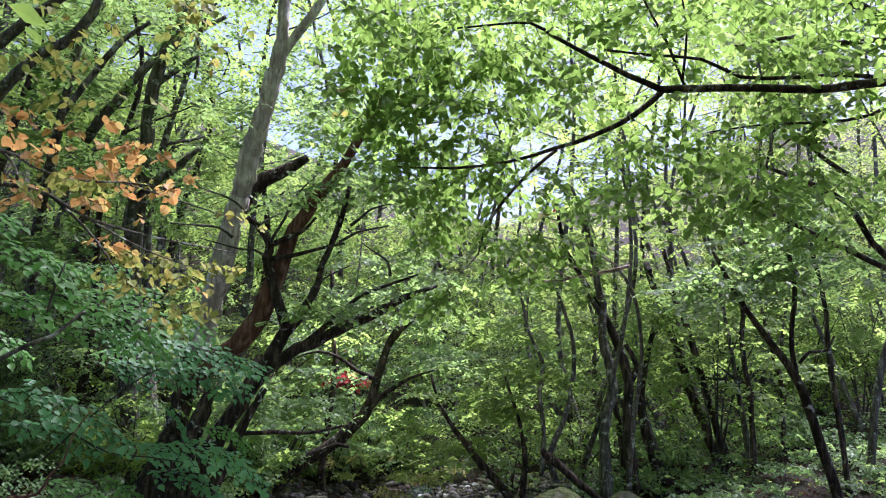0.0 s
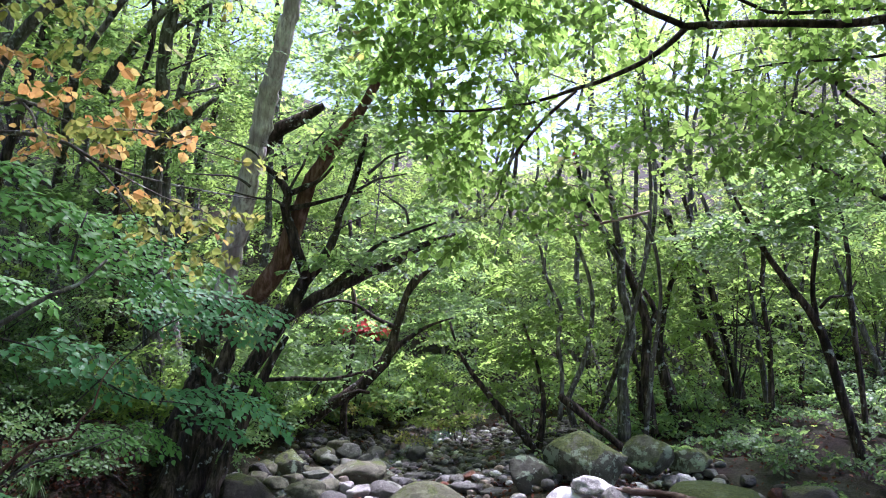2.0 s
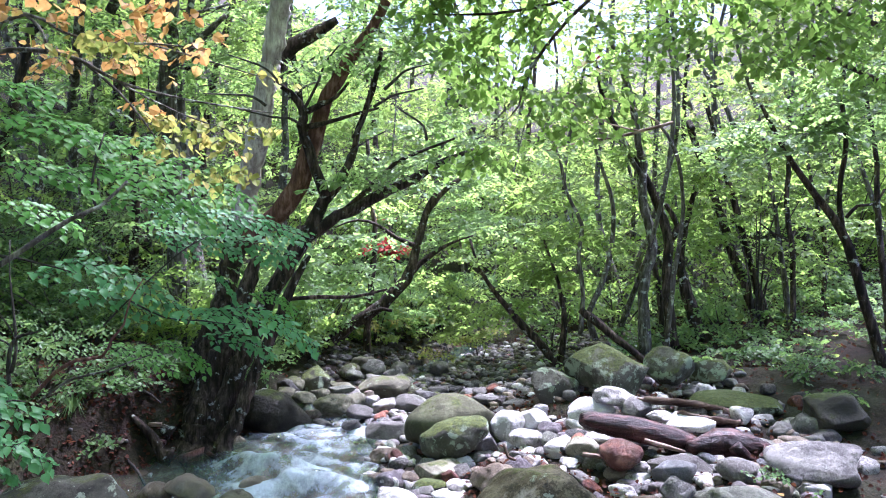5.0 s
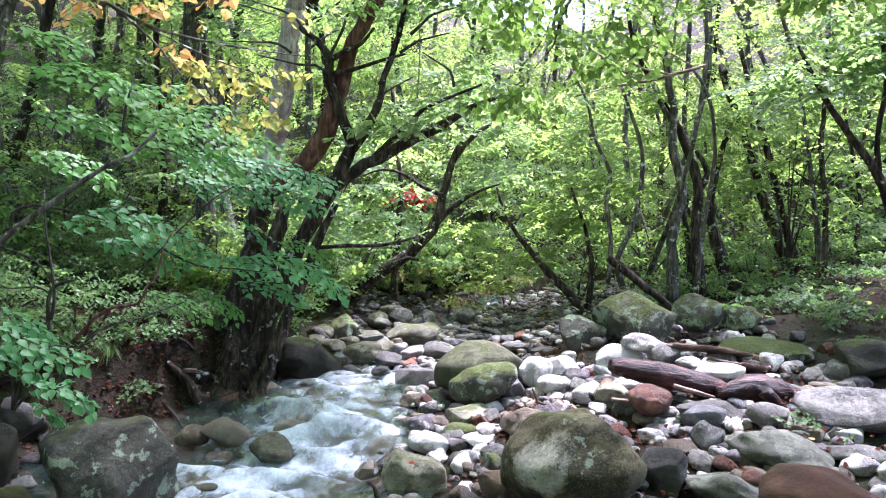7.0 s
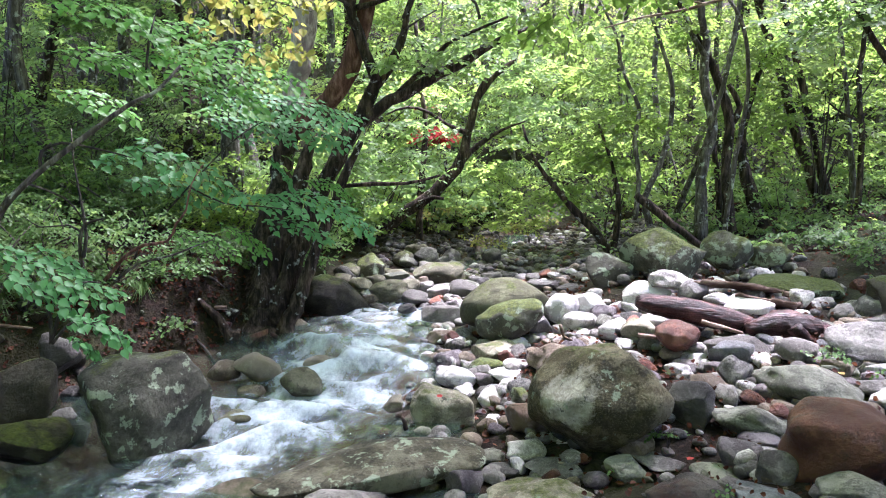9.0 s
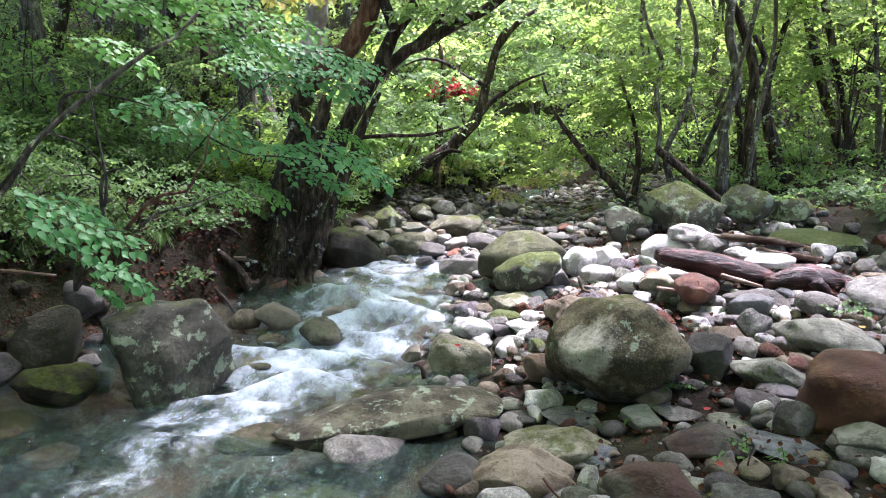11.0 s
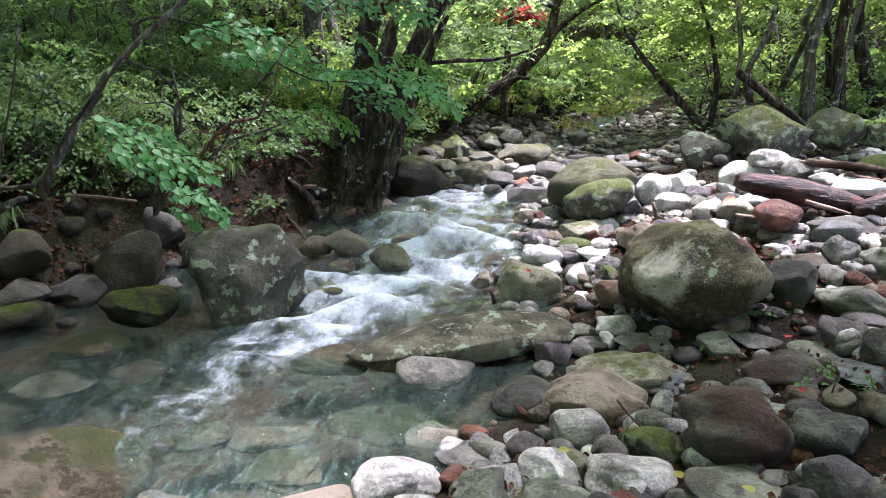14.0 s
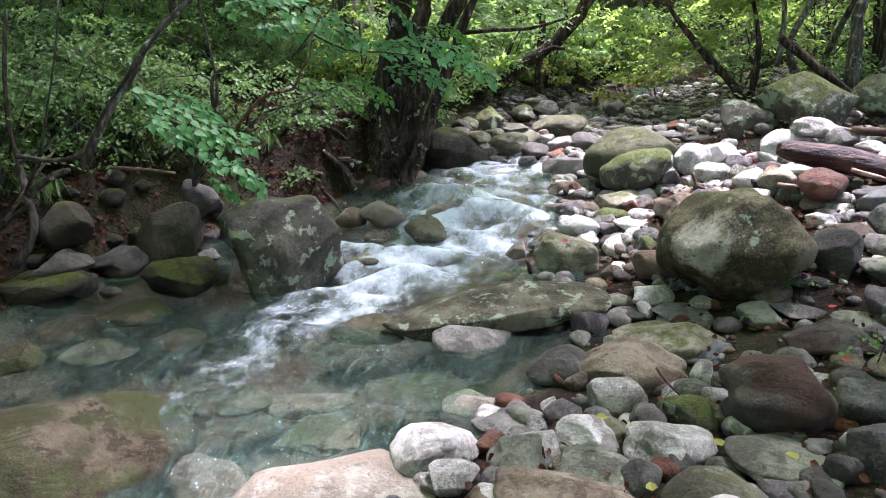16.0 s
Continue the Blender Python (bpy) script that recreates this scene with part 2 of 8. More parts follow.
def soil_material():
    n = Nodes("forest_floor", rough=0.95)
    big, mid, fine = n.noise(0.8, 5.0), n.noise(6.0, 6.0, 0.7), n.noise(45.0, 5.0, 0.7)
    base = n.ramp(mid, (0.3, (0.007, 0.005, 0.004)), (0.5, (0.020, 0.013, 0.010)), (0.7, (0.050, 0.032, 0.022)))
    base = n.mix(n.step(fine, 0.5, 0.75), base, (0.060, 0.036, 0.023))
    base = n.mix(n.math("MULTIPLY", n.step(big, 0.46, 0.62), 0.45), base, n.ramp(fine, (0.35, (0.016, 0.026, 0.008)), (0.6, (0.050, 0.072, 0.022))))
    bed = n.tree.nodes.new("ShaderNodeAttribute")
    bed.attribute_name = "bed"
    cells = n.put("ShaderNodeTexVoronoi", Vector=n.coord, Scale=16.0)
    gravel = n.ramp(n.put("ShaderNodeSeparateColor", Color=cells.outputs["Color"]).outputs[0], (0.0, (0.055, 0.034, 0.024)), (0.4, (0.115, 0.088, 0.064)), (0.7, (0.10, 0.10, 0.080)), (1.0, (0.19, 0.16, 0.125)))
    gravel = n.mix(n.step(n.noise(1.6, 4.0), 0.44, 0.62), gravel, n.mix(0.55, gravel, (0.20, 0.085, 0.050)))
    base = n.mix(bed.outputs["Fac"], base, gravel)
    n.colour(base)
    n.bump(n.math("ADD", mid, fine), 1.0, 0.04)
    return n.mat


def water_material():
    n = Nodes("stream_water", rough=0.5)
    foam = n.tree.nodes.new("ShaderNodeAttribute")
    foam.attribute_name = "foam"
    flow = n.put("ShaderNodeMapping", Vector=n.coord, Rotation=(0, 0, radians(-14)), Scale=(1.0, 0.8, 1.0)).outputs[0]
    broad, streak, bubbles = n.noise(4.0, 4.0, 0.55, flow), n.noise(10.0, 5.0, 0.62, flow), n.noise(40.0, 3.0, 0.65, flow)
    lace = n.math("ADD", n.math("ADD", n.math("MULTIPLY", broad, 0.5), n.math("MULTIPLY", streak, 0.44)), n.math("MULTIPLY", bubbles, 0.06))
    cover = n.math("MULTIPLY", n.step(n.math("ADD", foam.outputs["Fac"], n.math("MULTIPLY", n.math("MULTIPLY", n.math("SUBTRACT", lace, 0.5), 3.4), n.math("MINIMUM", n.math("MULTIPLY", foam.outputs["Fac"], 2.3), 1.0))), 0.30, 1.25), 0.86)
    height = n.math("ADD", n.math("MULTIPLY", n.noise(7.0, 4.0, 0.6, n.stretch(1.6, 0.9, 1.0)), 1.0), n.math("ADD", n.math("MULTIPLY", n.noise(26.0, 4.0, 0.6, n.stretch(1.5, 0.8, 1.0)), 0.8), n.math("MULTIPLY", n.noise(70.0, 3.0), 0.2)))
    bump = n.put("ShaderNodeBump", Height=height, Strength=1.0, Distance=0.06).outputs[0]
    clear = n.put("ShaderNodeBsdfTransparent", Color=(0.70, 0.83, 0.73, 1))
    milk = n.put("ShaderNodeBsdfDiffuse", Color=(0.19, 0.32, 0.29, 1), Normal=bump)
    drawn = n.put("ShaderNodeMapping", Vector=n.coord, Rotation=(0, 0, radians(-38)), Scale=(2.6, 0.6, 1.0)).outputs[0]
    # Streaks put ripple glints, along with drawn-out froth, into the water colour.
    wide_froth_glints = n.step(n.noise(7.0, 9.0, 0.70, drawn), 0.50, 0.56)
    thin_froth_glints = n.step(n.noise(19.0, 8.0, 0.74, drawn), 0.56, 0.60)
    froth_glints = n.math("ADD", n.math("MULTIPLY", wide_froth_glints, 0.08), n.math("MULTIPLY", thin_froth_glints, 0.25))
    body = n.put("ShaderNodeMixShader", i0=n.math("ADD", froth_glints, 0.055), i1=clear.outputs[0], i2=milk.outputs[0])
    gloss = n.put("ShaderNodeBsdfGlossy", Color=(1, 1, 1, 1), Roughness=0.02, Normal=bump)
    fresnel = n.put("ShaderNodeFresnel", IOR=1.34, Normal=bump)
    wet = n.put("ShaderNodeMixShader", i0=fresnel.outputs[0], i1=body.outputs[0], i2=gloss.outputs[0])
    n.bsdf.inputs["Base Color"].default_value = (0.60, 0.67, 0.76, 1)
    n.tree.links.new(n.put("ShaderNodeBump", Height=lace, Strength=0.8, Distance=0.05).outputs[0], n.bsdf.inputs["Normal"])
    done = n.put("ShaderNodeMixShader", i0=cover, i1=wet.outputs[0], i2=n.bsdf.outputs[0])
    n.tree.links.new(done.outputs[0], n.out.inputs[0])
    return n.mat


SOIL, WATER = soil_material(), water_material()


# ---- builders ----
def mesh_of(name, verts, faces, material, smooth=True):
    """A mesh from arrays; faces is one (n, 3) or (n, 4) array."""
    verts, faces = np.asarray(verts, np.float32), np.asarray(faces, np.int32)
    me = bpy.data.meshes.new(name)
    side = faces.shape[1]
    me.vertices.add(len(verts))
    me.vertices.foreach_set("co", verts.ravel())
    me.loops.add(faces.size)
    me.loops.foreach_set("vertex_index", faces.ravel())
    me.polygons.add(len(faces))
    me.polygons.foreach_set("loop_start", np.arange(0, faces.size, side, dtype=np.int32))
    me.polygons.foreach_set("use_smooth", np.full(len(faces), smooth))
    me.update(calc_edges=True)
    me.materials.append(material)
    return me


def part(name, mesh, parent, label="", kind=""):
    ob = new(name, mesh)
    ob.parent = parent
    return tagged(ob, label, kind=kind)


def tube_arrays(points, radii, sides=8, step=0.12, knobby=0.06, seed=0, groove=0.0, squash=1.0, stray=0.10):
    """A bent, tapering limb through a few points: a rounded path with an uneven skin."""
    rng = np.random.default_rng(seed)
    p, r = np.asarray(points, float), np.asarray(radii, float)
    ends = np.vstack([2 * p[0] - p[1], p, 2 * p[-1] - p[-2]])
    path, width = [], []
    for i in range(len(p) - 1):
        a, b, c, d = ends[i:i + 4]
        k = max(2, int(np.linalg.norm(c - b) / step))
        t = np.linspace(0, 1, k, endpoint=False)[:, None]
        path.append(0.5 * (2 * b + (c - a) * t + (2 * a - 5 * b + 4 * c - d) * t ** 2 + (3 * b - a - 3 * c + d) * t ** 3))
        width.append(r[i] + (r[i + 1] - r[i]) * t[:, 0])
    path, width = np.vstack(path + [p[-1:]]), np.concatenate(width + [r[-1:]])
    n = len(path)
    path[1:-1] += rng.normal(0, 1, (n - 2, 3)) * (width[1:-1, None] * stray)
    ahead = np.gradient(path, axis=0)
    ahead /= np.linalg.norm(ahead, axis=1)[:, None] + 1e-9
    ref = np.array([0.31, 0.87, 0.38]) if abs(ahead[0] @ np.array([0.31, 0.87, 0.38])) < 0.9 else np.array([1.0, 0, 0])
    u = np.cross(ahead, ref)
    u /= np.linalg.norm(u, axis=1)[:, None] + 1e-9
    v = np.cross(ahead, u)
    ang = np.linspace(0, 2 * np.pi, sides, endpoint=False)
    lobe = 1 + knobby * (np.sin(2 * ang[None] + rng.uniform(0, 6) + 0.5 * np.arange(n)[:, None]) + 0.7 * rng.normal(0, 1, (n, sides)))
    if groove:
        run = np.cumsum(np.r_[0, np.linalg.norm(np.diff(path, axis=0), axis=1)])[:, None]
        for q in (3, 5, 8, 11):
            lobe += groove * rng.uniform(0.4, 1.0) * np.sin(q * ang[None] + rng.uniform(0, 6) + np.sin(run * rng.uniform(4, 9)) * 0.5) * (0.6 + 0.4 * np.sin(run * rng.uniform(9, 20) + rng.uniform(0, 6))) * 0.6
    ring = path[:, None] + (width[:, None] * lobe)[..., None] * (np.cos(ang)[None, :, None] * u[:, None] + np.sin(ang)[None, :, None] * v[:, None])
    ring = path[:, None] + (ring - path[:, None]) * np.array([1, 1, squash])
    verts = np.vstack([ring.reshape(-1, 3), path[:1], path[-1:]])
    i, j = np.meshgrid(np.arange(n - 1), np.arange(sides), indexing="ij")
    i, j, k = i.ravel(), j.ravel(), (j.ravel() + 1) % sides
    quads = np.stack([i * sides + j, i * sides + k, (i + 1) * sides + k, (i + 1) * sides + j], 1)
    s = np.arange(sides)
    caps = np.vstack([np.stack([np.full(sides, n * sides), (s + 1) % sides, s, np.full(sides, n * sides)], 1),
                      np.stack([np.full(sides, n * sides + 1), (n - 1) * sides + s, (n - 1) * sides + (s + 1) % sides, np.full(sides, n * sides + 1)], 1)])
    tris = np.vstack([quads[:, [0, 1, 2]], quads[:, [0, 2, 3]], caps[:, :3]])
    return verts, tris


def joined(arrays):
    """Several (verts, faces) pairs as one."""
    base, vs, fs = 0, [], []
    for v, f in arrays:
        vs.append(v)
        fs.append(np.asarray(f) + base)
        base += len(v)
    return np.vstack(vs), np.vstack(fs)


LEAF_FINE = (np.array([(0, 0, 0), (-0.42, 0.28, 0.07), (-0.34, 0.66, 0.03), (0, 1, -0.10), (0.34, 0.66, 0.03), (0.42, 0.28, 0.07)]), np.array([(0, 3, 2, 1), (0, 5, 4, 3)]))
LEAF_BROAD = (np.array([(0, 0, 0), (0, 0.30, -0.01), (0, 0.62, -0.04), (0, 0.86, -0.10), (0, 1.06, -0.18),
                        (-0.20, 0.02, 0.03), (-0.39, 0.27, 0.08), (-0.31, 0.58, 0.05), (-0.13, 0.84, -0.05),
                        (0.20, 0.02, 0.03), (0.39, 0.27, 0.08), (0.31, 0.58, 0.05), (0.13, 0.84, -0.05)]),
              np.array([(0, 1, 6, 5), (1, 2, 7, 6), (2, 3, 8, 7), (3, 4, 4, 8), (0, 9, 10, 1), (1, 10, 11, 2), (2, 11, 12, 3), (3, 12, 4, 4)]))
LEAF_PLAIN = (np.array([(0, 0, 0), (-0.32, 0.45, 0.05), (0, 1, -0.06), (0.32, 0.45, 0.05)]), np.array([(0, 3, 2, 1)]))


def sprays(rng, centres, size, leaves, fine, droop=0.2, flat=0.14, tilt=(0, -0.3, 0.95), curl=0.16):
    """Leafy twigs: each a short stem with alternate leaves in one loose plane. Gives leaf arrays and stem ends."""
    n = len(centres)
    head = rng.uniform(0, 2 * np.pi, n)
    dip = rng.normal(-droop, 0.14, n)
    along = np.stack([np.cos(head) * np.cos(dip), np.sin(head) * np.cos(dip), np.sin(dip)], 1)
    up = np.array(tilt) + rng.normal(0, flat, (n, 3))
    side = np.cross(along, up)
    side /= np.linalg.norm(side, axis=1)[:, None]
    up = np.cross(side, along)
    gap = size * 0.55
    length = gap * leaves
    k = np.arange(leaves)
    place = centres[:, None] + along[:, None] * ((k - leaves / 2) * gap)[None, :, None] - np.array([0, 0, 1.0]) * ((k / leaves) ** 2 * length * 0.18)[None, :, None]
    way = np.where(k % 2 == 0, 1.0, -1.0)[None, :] * rng.uniform(0.55, 1.15, (n, leaves))
    way[:, -1] *= 0.2
    axis = along[:, None] * np.cos(way)[..., None] + side[:, None] * np.sin(way)[..., None]
    nrm = up[:, None] + rng.normal(0, curl, (n, leaves, 3))
    axis = axis + np.array([0, 0, -0.25]) + rng.normal(0, 0.15, (n, leaves, 3))
    axis /= np.linalg.norm(axis, axis=2)[..., None]
    across = np.cross(axis, nrm)
    across /= np.linalg.norm(across, axis=2)[..., None]
    nrm = np.cross(across, axis)
    scale = size * rng.uniform(0.6, 1.2, (n, leaves))
    shape, faces = LEAF_FINE if fine else LEAF_PLAIN
    v = place[..., None, :] + scale[..., None, None] * (shape[:, 0][:, None] * across[..., None, :] + shape[:, 1][:, None] * axis[..., None, :] + shape[:, 2][:, None] * nrm[..., None, :])
    v = v.reshape(-1, 3)
    m = n * leaves
    f = (np.arange(m)[:, None, None] * len(shape) + faces[None]).reshape(-1, 4)
    tail = centres - along * (length * 0.62)[..., None] if np.ndim(length) else centres - along * length * 0.62
    tip = centres + along * length * 0.45 - np.array([0, 0, 1.0]) * length * 0.15
    return v, f, tail, tip


def twig_arrays(a, b, radius):
    """Thin three-sided twigs from points a to points b."""
    d = b - a
    d /= np.linalg.norm(d, axis=1)[:, None] + 1e-9
    u = np.cross(d, np.array([0.2, 0.3, 0.93]))
    u /= np.linalg.norm(u, axis=1)[:, None] + 1e-9
    w = np.cross(d, u)
    n = len(a)
    mid = (a + b) / 2 + np.array([0, 0, 0.04]) * np.linalg.norm(b - a, axis=1)[:, None]
    rings = []
    for c, r in ((a, radius), (mid, radius * 0.8), (b, radius * 0.4)):
        rings += [c + r * (math.cos(q) * u + math.sin(q) * w) for q in (0, 2.094, 4.189)]
    v = np.stack(rings, 1).reshape(-1, 3)
    quad = np.array([(3 * i + j, 3 * i + (j + 1) % 3, 3 * i + 3 + (j + 1) % 3, 3 * i + 3 + j) for i in range(2) for j in range(3)])
    return v, (np.arange(n)[:, None, None] * 9 + quad[None]).reshape(-1, 4)


def in_blob(rng, centre, radii, n):
    """Points in an uneven ellipsoid, gathered into flat drooping shelves with gaps between them."""
    m = max(2, n // 11)
    d = rng.normal(0, 1, (m, 3))
    d /= np.linalg.norm(d, axis=1)[:, None]
    r = rng.uniform(0, 1, m) ** (1 / 2.2) * (1 + 0.25 * np.sin(4 * d[:, 0] + 3 * d[:, 1] + 5 * d[:, 2]))
    radii = np.asarray(radii, float)
    shelf = d * r[:, None] * radii
    pick = rng.integers(0, m, n)
    spread = np.maximum(0.27 * radii[:2], 0.10)
    off = rng.normal(0, 1, (n, 2))
    rise = -0.10 * (off ** 2).sum(1) * spread.mean() + rng.normal(0, 0.05, n) * spread.mean()
    return np.asarray(centre) + shelf[pick] + np.column_stack([off * spread, rise])


class Crown:
    """Gathers leaves and twigs of one plant, and links them as its parts."""

    def __init__(self, seed):
        self.rng = np.random.default_rng(seed)
        self.leaf, self.broad, self.twig = {}, {}, []

    def blob(self, centre, radii, n, size, kind, leaves=9, fine=True, droop=0.15, flat=0.14, twig=0.0025, tilt=(0, -0.3, 0.95), curl=0.17):
        c = in_blob(self.rng, centre, radii, n)
        v, f, a, b = sprays(self.rng, c, size, leaves, fine, droop, flat, tilt, curl)
        self.leaf.setdefault(kind, []).append((v, f))
        if twig:
            self.twig.append(twig_arrays(a, b, twig))
        return self

    def fan(self, points, wide, size, kind, tilt=(0.15, -0.42, 0.88), droop=0.22, gap=0.42, twig=0.003):
        """One flat bough: side twigs on both sides of a curved stem, with broad overlapping leaves."""
        r = self.rng
        p = np.asarray(points, float)
        run = np.r_[0, np.cumsum(np.linalg.norm(np.diff(p, axis=0), axis=1))]
        up = np.asarray(tilt) / np.linalg.norm(tilt)
        place, axis, ends = [], [], ([], [])
        count = max(4, int(run[-1] / (size * 0.36)))
        for i in range(count):
            s = run[-1] * (i + 0.6) / count
            at = np.array([np.interp(s, run, p[:, k]) for k in range(3)])
            ahead = np.array([np.interp(min(s + 0.05, run[-1]), run, p[:, k]) for k in range(3)]) - np.array([np.interp(s - 0.05, run, p[:, k]) for k in range(3)])
            ahead /= np.linalg.norm(ahead) + 1e-9
            side = np.cross(ahead, up) * (1 if i % 2 else -1)
            way = ahead * r.uniform(0.35, 0.8) + side * r.uniform(0.7, 1.0)
            way /= np.linalg.norm(way)
            long = wide * r.uniform(0.45, 1.1) * math.sin(math.pi * (0.18 + 0.72 * s / run[-1]))
            side = np.cross(way, up)
            k = max(2, int(long / (size * gap)))
            for j in range(k + 1):
                q = j / k
                place.append(at + way * long * q + np.array([0, 0, -droop * long * q * q]) + r.normal(0, size * 0.09, 3))
                turn = (0.15 if j == k else r.uniform(0.5, 1.0)) * (1 if j % 2 else -1)
                axis.append(way * math.cos(turn) + side * math.sin(turn) + np.array([0, 0, -0.10 - 0.28 * r.random()]))
            ends[0].append(at)
            ends[1].append(at + way * long - np.array([0, 0, droop * long]))
        place, axis = np.array(place), np.array(axis)
        axis /= np.linalg.norm(axis, axis=1)[:, None]
        nrm = up + r.normal(0, 0.16, axis.shape)
        across = np.cross(axis, nrm)
        across /= np.linalg.norm(across, axis=1)[:, None]
        nrm = np.cross(across, axis)
        scale = size * r.uniform(0.5, 0.95, len(place))
        shape, faces = LEAF_BROAD
        v = place[:, None] + scale[:, None, None] * (shape[None, :, :1] * across[:, None] + shape[None, :, 1:2] * axis[:, None] + shape[None, :, 2:] * nrm[:, None])
        f = (np.arange(len(place))[:, None, None] * len(shape) + faces[None]).reshape(-1, 4)
        tris = np.vstack([f[:, [0, 1, 2]], f[f[:, 2] != f[:, 3]][:, [0, 2, 3]]])
        self.broad.setdefault(kind, []).append((v.reshape(-1, 3), tris))
        if twig:
            self.twig.append(twig_arrays(np.array(ends[0]), np.array(ends[1]), twig))
        return self

    def finish(self, parent, label=""):
        for kind, arrays in self.broad.items():
            part("leaves", mesh_of("leaves", *joined(arrays), LEAF[kind]), parent, label, "stuff")
        for i, (kind, arrays) in enumerate(self.leaf.items()):
            part("crown", mesh_of("crown", *joined(arrays), LEAF[kind], False), parent, label if i == 0 else kind + " leaves", "stuff")
        if self.twig:
            part("crown_wood", mesh_of("crown_wood", *joined(self.twig), BARK["twig"]), parent, kind="stuff")


def plant(name, label, category, group, at):
    ob = new(name)
    ob.location = at
    return tagged(ob, label, category, group)


def limb(parent, name, bark, *stations, sides=8, seed=0, step=0.12, knobby=0.06, groove=0.0, squash=1.0, stray=0.10):
    """One limb; stations are (x, y, z, radius) in the world."""
    base = np.array(parent.location)
    pts = [np.array(s[:3]) - base for s in stations]
    v, f = tube_arrays(pts, [s[3] for s in stations], sides, step, knobby, seed, groove, squash, stray)
    return part(name, mesh_of(name, v, f, BARK[bark]), parent)


def sphere_arrays(level):
    bm = bmesh.new()
    bmesh.ops.create_icosphere(bm, subdivisions=level, radius=1)
    bm.verts.index_update()
    v = np.array([q.co[:] for q in bm.verts])
    f = np.array([[q.index for q in face.verts] for face in bm.faces])
    bm.free()
    return v, f


BALL = {level: sphere_arrays(level) for level in (1, 2, 3, 4, 5)}


def stone_verts(seed, level=4, cuts=7, rough=0.05, boxy=0.0, sides=()):
    """A worn stone of half size 1: a ball with flattened sides and a lumpy skin."""
    rng = np.random.default_rng(seed)
    v = BALL[level][0].copy()
    if boxy:
        v = np.sign(v) * np.abs(v) ** (1 - boxy)
    for _ in range(cuts):
        d = rng.normal(0, 1, 3)
        d /= np.linalg.norm(d)
        over = np.maximum(v @ d - rng.uniform(0.52, 0.88), 0)
        v -= (over * rng.uniform(0.7, 0.93))[:, None] * d
    for *d, reach in sides:
        d = np.array(d) / np.linalg.norm(d)
        v -= (np.maximum(v @ d - reach, 0) * 0.88)[:, None] * d
    for k in range(14):
        w = rng.normal(0, 1, 3)
        w *= rng.uniform(1.5, 3.0 + k * 0.9) / np.linalg.norm(w)
        v += v * (rough * 1.3 / (1 + 0.3 * k) * np.sin(v @ w + rng.uniform(0, 6)))[:, None]
    return v / np.abs(v).max(axis=0)


STONE_WORDS = {"block": "olive-tan stone with mossy patches on the bar", "shade": "moss-filmed damp stone with shade put into its colour", 
    "white": "white rounded stone on the gravel bar", "pale": "pale grey speckled rounded stone on the gravel bar",
    "grey": "smooth grey river stone among cobbles", "olive": "olive-grey rounded stone with thin moss", "mossy": "dark stone half covered with green moss",
    "lichen": "grey-green stone blotched with pale lichen", "boulder": "large weathered olive-brown boulder with bare patch", "dark": "dark wet stone by the stream",
    "wet": "wet brown rock just under the running water", "blue": "smooth blue-grey river stone on the bar", "violet": "violet-grey angular stone among cobbles", "brown": "brown rounded stone at the water's edge",
    "tan": "broad tan stone with rusty stains", "red": "red-brown stone with grey patches on the bar", "rust": "dark rust-stained smooth stone on the bar",
    "green": "greenish-grey smooth river stone", "pink": "pinkish-grey stone at the stream's edge"}


def stone(tone, at, half, turn=0.0, lean=0.0, seed=1, label="", boxy=0.0, cuts=10, rough=0.05, sides=()):
    """One river stone, set where it lies."""
    big = max(half) > 0.2
    level = 5 if max(half) > 0.17 else 4 if max(half) > 0.07 else 3
    v = stone_verts(seed, level, cuts, rough, boxy, sides)
    name = "boulder" if big else "stone"
    ob = new(name, mesh_of(name, v * np.array(half), BALL[level][1], ROCK[tone]))
    ob.matrix_world = pose(*at, 0, lean, turn)
    return tagged(ob, label or STONE_WORDS[tone], "boulder" if big else "stone", "stones of the stream bed")


# ---- the lie of the land ----
LEFT_Y = (0, 2, 3.2, 4.3, 5.5, 6.5, 7.5, 9, 11, 14, 30)
LEFT_X = (-5.0, -4.4, -4.0, -3.3, -2.6, -2.1, -1.9, -1.2, -0.4, 0.6, 6.5)
RIGHT_Y = (0, 1.5, 2.3, 3, 3.5, 4, 5, 6, 7, 8.5, 10, 14, 30)
RIGHT_X = (-2.4, -1.5, -0.95, -0.40, -0.35, -0.60, -0.70, -0.80, -0.95, -0.65, -0.1, 1.0, 7.2)
FLOW_Y = (-3, 0, 1.6, 2.2, 3.4, 4.2, 5.2, 6, 7, 8, 9.5, 12, 16, 40)
FLOW_Z = (-0.30, -0.16, -0.06, 0.0, 0.0, 0.03, 0.09, 0.13, 0.17, 0.20, 0.26, 0.40, 0.7, 3.0)


def ease(v):
    v = np.clip(v, 0, 1)
    return v * v * (3 - 2 * v)


def bank_left(y):
    return np.interp(y, LEFT_Y, LEFT_X) + 0.12 * np.sin(y * 2.3)


def bank_right(y):
    return np.interp(y, RIGHT_Y, RIGHT_X)


def water_level(y):
    return np.interp(y, FLOW_Y, FLOW_Z)


